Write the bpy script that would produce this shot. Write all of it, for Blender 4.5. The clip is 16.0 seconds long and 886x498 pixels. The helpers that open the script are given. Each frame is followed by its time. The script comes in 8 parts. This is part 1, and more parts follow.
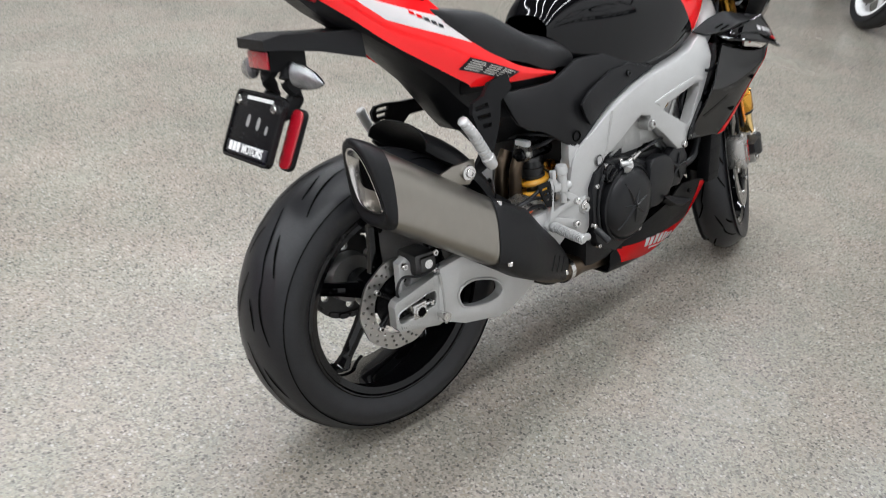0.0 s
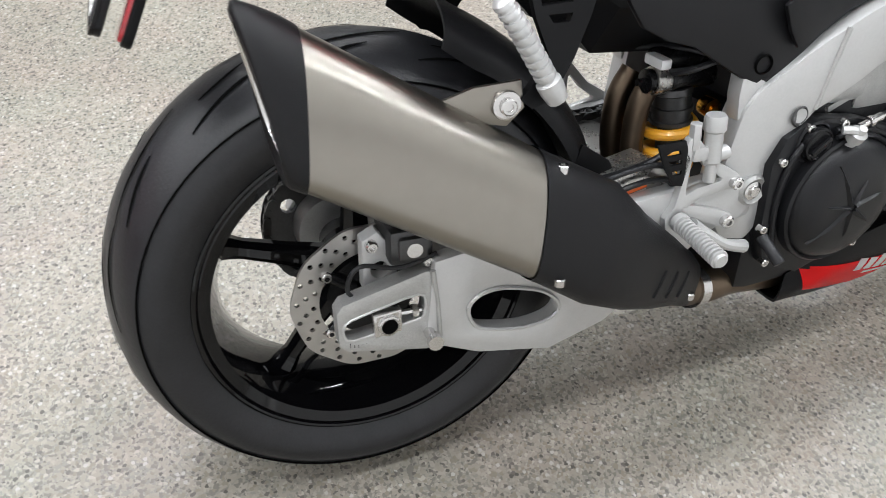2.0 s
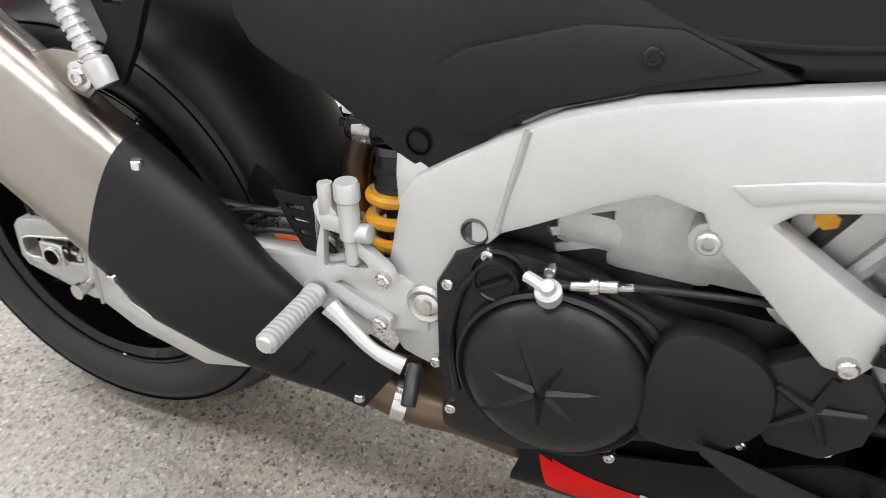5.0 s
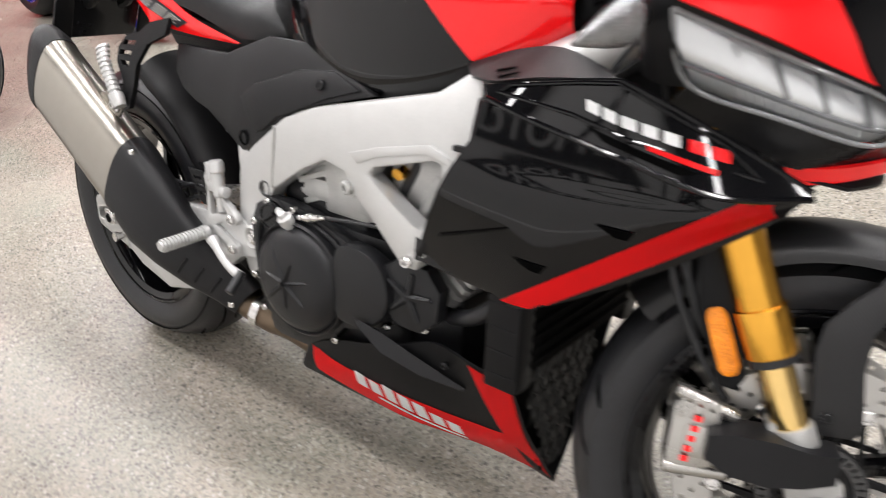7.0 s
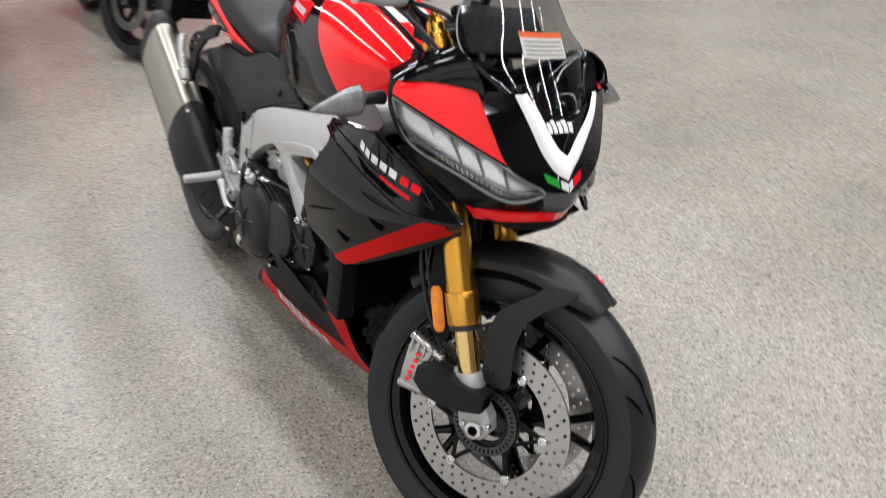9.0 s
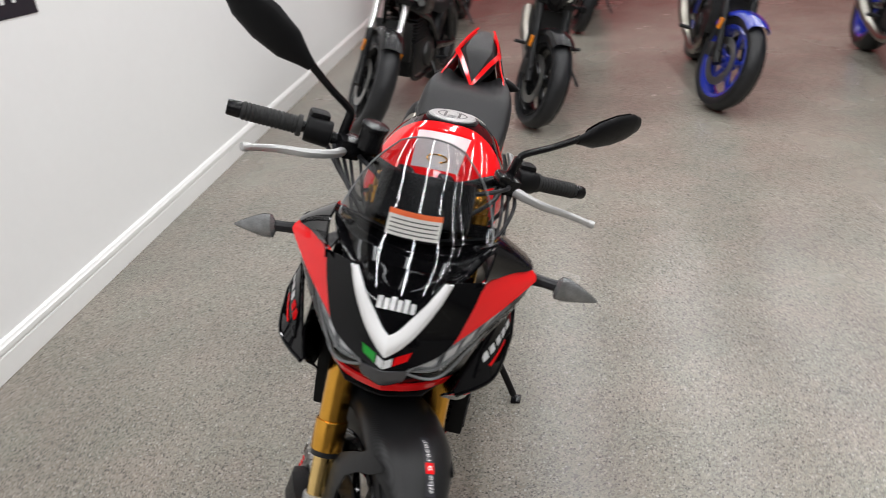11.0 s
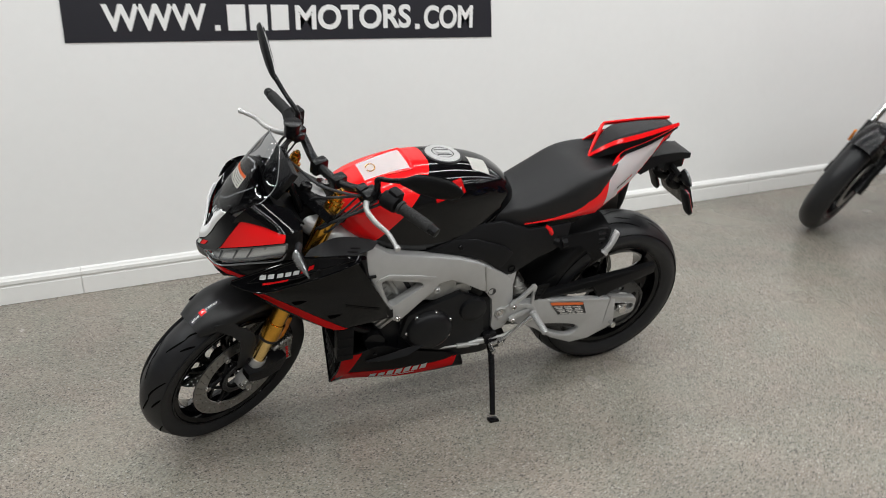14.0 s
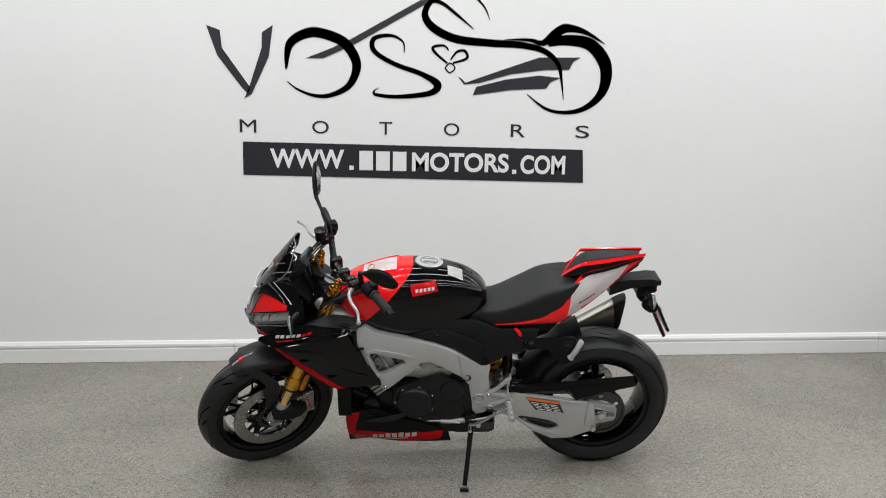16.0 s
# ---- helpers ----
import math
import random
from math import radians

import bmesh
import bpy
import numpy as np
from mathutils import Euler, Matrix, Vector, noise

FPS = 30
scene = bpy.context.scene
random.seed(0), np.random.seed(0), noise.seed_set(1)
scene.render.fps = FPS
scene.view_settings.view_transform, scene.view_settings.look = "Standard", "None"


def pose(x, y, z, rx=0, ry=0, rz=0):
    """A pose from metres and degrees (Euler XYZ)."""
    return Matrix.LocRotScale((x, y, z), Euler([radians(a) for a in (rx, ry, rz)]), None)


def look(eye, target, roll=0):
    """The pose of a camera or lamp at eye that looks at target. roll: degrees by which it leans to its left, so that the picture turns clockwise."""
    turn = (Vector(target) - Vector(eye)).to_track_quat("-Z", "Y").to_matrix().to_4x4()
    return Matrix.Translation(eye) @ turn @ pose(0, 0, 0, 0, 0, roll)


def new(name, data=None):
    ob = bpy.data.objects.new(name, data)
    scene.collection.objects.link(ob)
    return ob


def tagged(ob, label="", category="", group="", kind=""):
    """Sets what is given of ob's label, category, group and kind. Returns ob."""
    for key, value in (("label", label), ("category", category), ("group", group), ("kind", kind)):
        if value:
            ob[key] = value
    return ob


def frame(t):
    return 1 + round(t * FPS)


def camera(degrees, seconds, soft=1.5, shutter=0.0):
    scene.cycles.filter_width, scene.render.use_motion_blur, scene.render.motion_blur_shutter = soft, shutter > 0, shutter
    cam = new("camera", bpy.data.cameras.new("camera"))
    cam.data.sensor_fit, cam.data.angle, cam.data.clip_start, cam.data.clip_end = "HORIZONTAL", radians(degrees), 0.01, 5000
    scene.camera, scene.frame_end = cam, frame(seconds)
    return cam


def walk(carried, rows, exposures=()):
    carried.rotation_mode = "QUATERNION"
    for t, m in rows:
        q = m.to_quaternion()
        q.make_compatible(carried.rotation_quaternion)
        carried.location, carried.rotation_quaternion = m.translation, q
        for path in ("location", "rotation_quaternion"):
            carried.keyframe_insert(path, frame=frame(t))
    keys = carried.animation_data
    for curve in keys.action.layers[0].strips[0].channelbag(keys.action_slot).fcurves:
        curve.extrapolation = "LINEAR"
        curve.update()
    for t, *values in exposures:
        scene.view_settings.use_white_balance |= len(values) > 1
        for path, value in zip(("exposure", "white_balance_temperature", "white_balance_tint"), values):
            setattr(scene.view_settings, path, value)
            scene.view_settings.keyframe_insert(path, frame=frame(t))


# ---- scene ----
from mathutils.bvhtree import BVHTree
cam = camera(60.0, 16.0, soft=0.85, shutter=0.5)
PATH = [
    (0, (0.907, 1.052, 1.364), (-0.283, -0.13, 0.273), 6.5),
    (0.5, (0.706, 0.95, 1.292), (-0.402, -0.201, 0.089), 6.5),
    (1, (0.508, 0.846, 1.176), (-0.48, -0.354, -0.082), 8.6),
    (1.5, (0.352, 0.725, 1.116), (-0.463, -0.529, -0.212), 9.3),
    (2, (0.24, 0.687, 1.096), (-0.411, -0.591, -0.298), 7.4),
    (2.5, (0.095, 0.679, 1.083), (-0.378, -0.621, -0.361), 5.2),
    (3, (-0.043, 0.675, 1.065), (-0.328, -0.648, -0.407), 2.8),
    (3.5, (-0.23, 0.6, 1.026), (-0.415, -0.719, -0.466), 2.4),
    (4, (-0.422, 0.559, 1.033), (-0.408, -0.765, -0.467), 2.3),
    (4.2, (-0.494, 0.557, 1.03), (-0.374, -0.767, -0.464), 2.1),
    (6.3, (-1.225, 0.77, 1.136), (-0.19, -0.53, 0.023), -8.9),
    (6.5, (-1.332, 0.79, 1.122), (-0.248, -0.503, 0.048), -8.9),
    (7, (-1.581, 0.774, 1.13), (-0.441, -0.474, 0.061), -8.4),
    (7.5, (-1.8, 0.719, 1.118), (-0.641, -0.493, 0.029), -6.5),
    (8, (-1.969, 0.721, 1.121), (-0.772, -0.426, 0.001), -4.9),
    (8.5, (-2.151, 0.74, 1.24), (-0.894, -0.33, 0.109), -3.7),
    (9, (-2.305, 0.649, 1.369), (-0.894, -0.259, 0.28), -4.3),
    (9.5, (-2.467, 0.467, 1.429), (-0.854, -0.167, 0.431), -4.5),
    (9.7, (-2.519, 0.398, 1.444), (-0.86, -0.149, 0.471), -4.3),
    (11.8, (-2.532, -1.007, 1.489), (-0.873, -0.247, 0.67), -3.5),
    (12, (-2.49, -1.151, 1.499), (-0.875, -0.292, 0.69), -2.8),
    (12.5, (-2.43, -1.513, 1.518), (-0.999, -0.359, 0.731), -2.4),
    (13, (-2.204, -1.798, 1.508), (-1.035, -0.374, 0.729), -1.4),
    (13.5, (-1.938, -2.086, 1.503), (-0.994, -0.498, 0.737), -0.4),
    (14, (-1.683, -2.357, 1.528), (-0.934, -0.643, 0.82), -0.0),
    (14.5, (-1.377, -2.568, 1.517), (-0.84, -0.74, 0.909), 0.3),
    (15, (-1.192, -2.848, 1.53), (-0.833, -0.952, 1.004), -0.1),
    (15.5, (-1.018, -3.074, 1.545), (-0.818, -1.13, 1.122), -0.1),
    (16, (-0.839, -3.269, 1.54), (-0.736, -1.301, 1.198), 0.2),
]
EXPOSURES = [(0, 0.08, 6020, 9), (2.5, 0.40, 6060, 9), (4.2, 0.54, 6120, 9), (6.5, 0.59, 6420, 12), (8, 0.28, 6350, 12.5), (9.5, -0.04, 6200, 11), (12, -0.48, 6320, 10), (12.6, -0.40, 6320, 9), (16, -0.57, 6180, 7.5)]
walk(cam, [(t, look(e, a, r)) for t, e, a, r in PATH], EXPOSURES)

# ---- light: long strip lamps under the showroom ceiling ----
CEIL = 3.3
world = bpy.data.worlds.new("world")
scene.world = world
world.use_nodes = True
world.node_tree.nodes["Background"].inputs[0].default_value = (0.9, 0.95, 1.0, 1)
world.node_tree.nodes["Background"].inputs[1].default_value = 0.02
STRIPS = [-4.5, -3.2, -1.9, -0.6, 0.7]
LAMP_POWER = 148
for sy in STRIPS:
    lamp = bpy.data.lights.new("strip_lamp", "AREA")
    lamp.shape, lamp.size, lamp.size_y = "RECTANGLE", 11.5, 0.09
    lamp.energy = LAMP_POWER
    lamp.color = (1.0, 0.98, 0.955)
    ob = new("strip_lamp", lamp)
    ob.matrix_world = pose(0.6, sy, CEIL - 0.085)


# ---- mesh helpers ----
def part(name, bm, material, parent=None, label="", sharp=32, m=None):
    """Links a bmesh as one mesh object, smooth but for edges sharper than `sharp` degrees."""
    if m is not None:
        bmesh.ops.transform(bm, matrix=m, verts=bm.verts)
    bmesh.ops.recalc_face_normals(bm, faces=bm.faces)
    me = bpy.data.meshes.new(name)
    bm.to_mesh(me)
    bm.free()
    for p in me.polygons:
        p.use_smooth = True
    me.set_sharp_from_angle(angle=radians(sharp))
    me.materials.append(material)
    ob = new(name, me)
    if parent is not None:
        ob.parent = parent
    if label:
        tagged(ob, label)
    return ob


def thing(name, label, category, m, group="", kind=""):
    ob = new(name)
    ob.empty_display_size = 0.1
    ob.matrix_world = m
    return tagged(ob, label, category, group, kind)


def join(bms):
    """One bmesh from several."""
    out = bmesh.new()
    for b in bms:
        me = bpy.data.meshes.new("tmp")
        b.to_mesh(me)
        b.free()
        out.from_mesh(me)
        bpy.data.meshes.remove(me)
    return out


def spline(pts, n, closed=False):
    """Catmull-Rom through pts, n steps a span."""
    P = [Vector(p) for p in pts]
    k = len(P)
    out = []
    for i in range(k if closed else k - 1):
        if closed:
            a, b, c, d = P[i - 1], P[i], P[(i + 1) % k], P[(i + 2) % k]
        else:
            a, b, c, d = P[max(i - 1, 0)], P[i], P[i + 1], P[min(i + 2, k - 1)]
        for j in range(n):
            t = j / n
            out.append(0.5 * (2 * b + (c - a) * t + (2 * a - 5 * b + 4 * c - d) * t * t + (3 * b - a - 3 * c + d) * t ** 3))
    if not closed:
        out.append(P[-1])
    return out


def soften(bm, width, angle=45, segments=2):
    edges = [e for e in bm.edges if len(e.link_faces) == 2 and e.calc_face_angle(0) > radians(angle)]
    if width and edges:
        bmesh.ops.bevel(bm, geom=edges, offset=width, segments=segments, profile=0.6, affect="EDGES", clamp_overlap=True)
    return bm


def block(lo, hi, bevel=0.004, taper=None):
    """A box from lo to hi with rounded edges."""
    bm = bmesh.new()
    bmesh.ops.create_cube(bm, size=1)
    for v in bm.verts:
        v.co = [a + (c + 0.5) * (b - a) for a, b, c in zip(lo, hi, v.co)]
    return soften(bm, bevel)


def rod(a, b, r1, r2=None, n=16, bevel=0.0):
    """A round bar from a to b."""
    a, b = Vector(a), Vector(b)
    bm = bmesh.new()
    bmesh.ops.create_cone(bm, segments=n, radius1=r1, radius2=r1 if r2 is None else r2, depth=(b - a).length, cap_ends=True)
    if bevel:
        soften(bm, bevel)
    turn = (b - a).to_track_quat("Z", "Y").to_matrix().to_4x4()
    bmesh.ops.transform(bm, matrix=Matrix.Translation((a + b) / 2) @ turn, verts=bm.verts)
    return bm


def skin(rings, cap=True, closed=True):
    """A surface through rings of equal length."""
    bm = bmesh.new()
    V = [[bm.verts.new(p) for p in ring] for ring in rings]
    n = len(V[0])
    for a, b in zip(V, V[1:]):
        for i in range(n if closed else n - 1):
            j = (i + 1) % n
            try:
                bm.faces.new((a[i], a[j], b[j], b[i]))
            except ValueError:
                pass
    if cap and closed:
        bm.faces.new(V[0])
        bm.faces.new(V[-1])
    return bm


def hose(pts, r, n=8, steps=6, smooth=True, flat=1.0):
    """A round tube along a smooth line; r may be a list, one radius a point."""
    P = spline(pts, steps) if smooth else [Vector(p) for p in pts]
    rr = r if isinstance(r, (list, tuple)) else [r] * len(pts)
    rings = []
    up = Vector((0.13, 0.31, 0.94))
    for i, p in enumerate(P):
        d = (P[min(i + 1, len(P) - 1)] - P[max(i - 1, 0)]).normalized()
        u = d.cross(up)
        u = (u if u.length > 1e-4 else d.cross(Vector((1, 0, 0)))).normalized()
        w = u.cross(d)
        f = i / (steps if smooth else 1)
        k = min(int(f), len(rr) - 1)
        q = rr[k] + (rr[min(k + 1, len(rr) - 1)] - rr[k]) * (f - k)
        rings.append([p + (u * math.cos(a) + w * math.sin(a) * flat) * q for a in [math.tau * j / n for j in range(n)]])
    return skin(rings)


def turned(a, b, profile, n=14):
    """A ribbed round piece: (share of the way from a to b, radius) pairs."""
    a, b = Vector(a), Vector(b)
    d = (b - a).normalized()
    u = d.cross(Vector((0.2, 0.1, 0.97))).normalized()
    w = u.cross(d)
    return skin([[a.lerp(b, f) + (u * math.cos(t) + w * math.sin(t)) * r for t in [math.tau * i / n for i in range(n)]] for f, r in profile])


def ribs(r0, r1, f0, f1, count, ends):
    """A profile with count ribs of radius r1 over a core of radius r0."""
    out = [(0.0, ends[0]), (f0 * 0.9, ends[0])]
    for k in range(count):
        f, st = f0 + (f1 - f0) * k / count, (f1 - f0) / count
        out += [(f + 0.05 * st, r0), (f + 0.30 * st, r0), (f + 0.40 * st, r1), (f + 0.90 * st, r1)]
    return out + [(f1, r0), (f1 + 0.01, ends[1]), (1.0, ends[1] * 0.9)]


def spun(profile, n=64, centre=(0, 0, 0), close=False):
    """A profile of (radius, y) spun about the line along y through centre."""
    rings = []
    for i in range(n):
        a = math.tau * i / n
        rings.append([Vector(centre) + Vector((r * math.cos(a), y, r * math.sin(a))) for r, y in profile])
    return weld(skin(rings + [rings[0]], cap=False, closed=close))


def weld(bm, d=1e-5):
    bmesh.ops.remove_doubles(bm, verts=bm.verts, dist=d)
    return bm


def plate(outline, y0, y1, holes=(), bevel=0.003, fine=0.0):
    """A flat outline of (x, z), with holes, between y0 and y1; each may be a number or a function of x and z."""
    bm = bmesh.new()

    def loop(pts):
        out = []
        for i, (x, z) in enumerate(pts):
            a, b = Vector((x, 0, z)), Vector((pts[(i + 1) % len(pts)][0], 0, pts[(i + 1) % len(pts)][1]))
            k = max(1, int((b - a).length / fine)) if fine else 1
            out += [a.lerp(b, j / k) for j in range(k)]
        vs = [bm.verts.new(p) for p in out]
        return [bm.edges.new((vs[i], vs[(i + 1) % len(vs)])) for i in range(len(vs))]

    edges = []
    for pts in (outline, *holes):
        edges += loop(pts)
    bmesh.ops.triangle_fill(bm, use_beauty=True, edges=edges)
    bmesh.ops.dissolve_limit(bm, angle_limit=0.01, verts=bm.verts, edges=bm.edges) if not fine else None
    got = bmesh.ops.extrude_face_region(bm, geom=list(bm.faces))
    top = {g for g in got["geom"] if isinstance(g, bmesh.types.BMVert)}
    f0 = y0 if callable(y0) else (lambda x, z: y0)
    f1 = y1 if callable(y1) else (lambda x, z: y1)
    for v in bm.verts:
        v.co.y = f1(v.co.x, v.co.z) if v in top else f0(v.co.x, v.co.z)
    bmesh.ops.recalc_face_normals(bm, faces=bm.faces)
    return soften(bm, bevel, 50)


def ring_pts(cx, cz, r, n=16, a0=0):
    return [(cx + r * math.cos(a0 + math.tau * i / n), cz + r * math.sin(a0 + math.tau * i / n)) for i in range(n)]


def sheet(rows, thick=0.003, nu=4, nv=4, mirror=False):
    """A smooth panel through a grid of points, given thickness inwards."""
    G = [spline(r, nu) for r in rows]
    cols = [spline([g[i] for g in G], nv) for i in range(len(G[0]))]
    if mirror:
        cols = [[Vector((p.x, -p.y, p.z)) for p in c] for c in cols]
    bm = bmesh.new()
    V = [[bm.verts.new(p) for p in c] for c in cols]
    for a, b in zip(V, V[1:]):
        for i in range(len(a) - 1):
            try:
                bm.faces.new((a[i], a[i + 1], b[i + 1], b[i]))
            except ValueError:
                pass
    weld(bm, 1e-4)
    if thick:
        bmesh.ops.recalc_face_normals(bm, faces=bm.faces)
        bmesh.ops.solidify(bm, geom=list(bm.faces), thickness=thick)
    return bm


def flip(bm):
    """The mirror image across the bike's middle."""
    bmesh.ops.scale(bm, vec=(1, -1, 1), verts=bm.verts)
    bmesh.ops.reverse_faces(bm, faces=bm.faces)
    return bm


def tree_of(bm):
    return BVHTree.FromBMesh(bm)


def laid(trees, corners, way, n=12, k=4, lift=0.0012):
    """A thin sticker on a shape: the four corners are cast along `way` on to the nearest surface of the trees."""
    a, b, c, d = [Vector(p) for p in corners]
    way = Vector(way).normalized()
    bm = bmesh.new()
    V = []
    for i in range(n + 1):
        row = []
        for j in range(k + 1):
            u, w = i / n, j / k
            p = a.lerp(b, u).lerp(d.lerp(c, u), w)
            hits = [h for h in (t.ray_cast(p - way * 0.25, way, 0.6) for t in trees) if h[0] is not None]
            row.append(bm.verts.new(min(hits, key=lambda h: h[3])[0] - way * lift) if hits else None)
        V.append(row)
    for r, s in zip(V, V[1:]):
        for j in range(k):
            if None not in (r[j], r[j + 1], s[j + 1], s[j]):
                bm.faces.new((r[j], r[j + 1], s[j + 1], s[j]))
    bmesh.ops.solidify(bm, geom=list(bm.faces), thickness=0.0006)
    return bm


def bolt(at, way, r=0.006, h=0.005):
    """A socket screw: a dished round head with a hex hole."""
    at, way = Vector(at), Vector(way).normalized()
    prof = [(0.0, 0.45 * h), (0.45 * r, 0.45 * h), (0.5 * r, h), (0.8 * r, h), (r, 0.7 * h), (r, -h), (0, -h)]
    rings = [[Vector((q * math.cos(a), q * math.sin(a), z)) for q, z in prof] for a in [math.tau * i / 10 for i in range(11)]]
    bm = weld(skin(rings, cap=False, closed=False))
    turn = way.to_track_quat("Z", "Y").to_matrix().to_4x4()
    bmesh.ops.transform(bm, matrix=Matrix.Translation(at) @ turn, verts=bm.verts)
    return bm


# ---- materials ----
def shader(name, colour, rough=0.5, metal=0.0, coat=0.0, grain=None, bump=0.0, scale=60.0, vary=0.12, specular=0.5, rough_vary=0.1):
    """Principled surface with two scales of variation in colour, gloss and relief."""
    m = bpy.data.materials.new(name)
    m.use_nodes = True
    N, K = m.node_tree.nodes, m.node_tree.links
    b = N["Principled BSDF"]
    b.inputs["Metallic"].default_value = metal
    b.inputs["Coat Weight"].default_value = coat
    b.inputs["Coat Roughness"].default_value = 0.04
    b.inputs["Specular IOR Level"].default_value = specular
    co = N.new("ShaderNodeTexCoord")
    big, small = N.new("ShaderNodeTexNoise"), N.new("ShaderNodeTexNoise")
    big.inputs["Scale"].default_value, small.inputs["Scale"].default_value = scale * 0.12, scale
    big.inputs["Detail"].default_value, small.inputs["Detail"].default_value = 4, 5
    add = N.new("ShaderNodeMath")
    add.operation = "ADD"
    for n_ in (big, small):
        K.new(co.outputs["Object"], n_.inputs["Vector"])
    K.new(big.outputs["Fac"], add.inputs[0])
    K.new(small.outputs["Fac"], add.inputs[1])
    ramp = N.new("ShaderNodeMapRange")
    ramp.inputs["From Min"].default_value, ramp.inputs["From Max"].default_value = 0.6, 1.4
    K.new(add.outputs[0], ramp.inputs["Value"])
    mix = N.new("ShaderNodeMix")
    mix.data_type = "RGBA"
    mix.inputs[6].default_value = (*[c * (1 - vary) for c in colour], 1)
    mix.inputs[7].default_value = (*[min(1, c * (1 + vary)) for c in colour], 1)
    K.new(ramp.outputs[0], mix.inputs[0])
    K.new(mix.outputs[2], b.inputs["Base Color"])
    rr = N.new("ShaderNodeMapRange")
    rr.inputs["To Min"].default_value, rr.inputs["To Max"].default_value = rough * (1 - rough_vary), rough * (1 + rough_vary)
    K.new(ramp.outputs[0], rr.inputs["Value"])
    K.new(rr.outputs[0], b.inputs["Roughness"])
    if bump:
        bp = N.new("ShaderNodeBump")
        bp.inputs["Strength"].default_value, bp.inputs["Distance"].default_value = 1.0, bump
        K.new(small.outputs["Fac"], bp.inputs["Height"])
        K.new(bp.outputs[0], b.inputs["Normal"])
    return m


def brushed(name, colour, rough, stretch):
    """Metal with fine lines along one way."""
    m = shader(name, colour, rough, 1.0, vary=0.05, scale=40)
    N, K = m.node_tree.nodes, m.node_tree.links
    co, mp, nz, bp = N.new("ShaderNodeTexCoord"), N.new("ShaderNodeMapping"), N.new("ShaderNodeTexNoise"), N.new("ShaderNodeBump")
    mp.inputs["Scale"].default_value = stretch
    nz.inputs["Scale"].default_value = 1.0
    bp.inputs["Distance"].default_value = 0.00003
    K.new(co.outputs["Object"], mp.inputs[0])
    K.new(mp.outputs[0], nz.inputs["Vector"])
    K.new(nz.outputs["Fac"], bp.inputs["Height"])
    K.new(bp.outputs[0], N["Principled BSDF"].inputs["Normal"])
    return m


def weave(name):
    """Carbon cloth under a satin coat."""
    m = shader(name, (0.012, 0.012, 0.013), 0.36, specular=0.28)
    N, K = m.node_tree.nodes, m.node_tree.links
    co, ch, mp = N.new("ShaderNodeTexCoord"), N.new("ShaderNodeTexWave"), N.new("ShaderNodeMapping")
    mp.inputs["Rotation"].default_value = (0.5, 0.6, 0.7)
    ch.inputs["Scale"].default_value = 150
    ch.inputs["Distortion"].default_value = 0.0
    ra = N.new("ShaderNodeMix")
    ra.data_type = "RGBA"
    ra.inputs[6].default_value, ra.inputs[7].default_value = (0.006, 0.006, 0.0063, 1), (0.016, 0.016, 0.017, 1)
    K.new(co.outputs["Object"], mp.inputs[0])
    K.new(mp.outputs[0], ch.inputs["Vector"])
    K.new(ch.outputs["Fac"], ra.inputs[0])
    K.new(ra.outputs[2], N["Principled BSDF"].inputs["Base Color"])
    return m


def thin_pane(name, tint, gloss=0.12):
    """A thin clear sheet: mostly see-through, with a mirror-like gloss that grows at a slant."""
    m = bpy.data.materials.new(name)
    m.use_nodes = True
    N, K = m.node_tree.nodes, m.node_tree.links
    N.remove(N["Principled BSDF"])
    tr, gl, mx, fr = N.new("ShaderNodeBsdfTransparent"), N.new("ShaderNodeBsdfGlossy"), N.new("ShaderNodeMixShader"), N.new("ShaderNodeFresnel")
    tr.inputs[0].default_value = (*tint, 1)
    gl.inputs["Roughness"].default_value = 0.03
    fr.inputs["IOR"].default_value = 1.5
    K.new(fr.outputs[0], mx.inputs[0])
    K.new(tr.outputs[0], mx.inputs[1])
    K.new(gl.outputs[0], mx.inputs[2])
    K.new(mx.outputs[0], N["Material Output"].inputs[0])
    return m


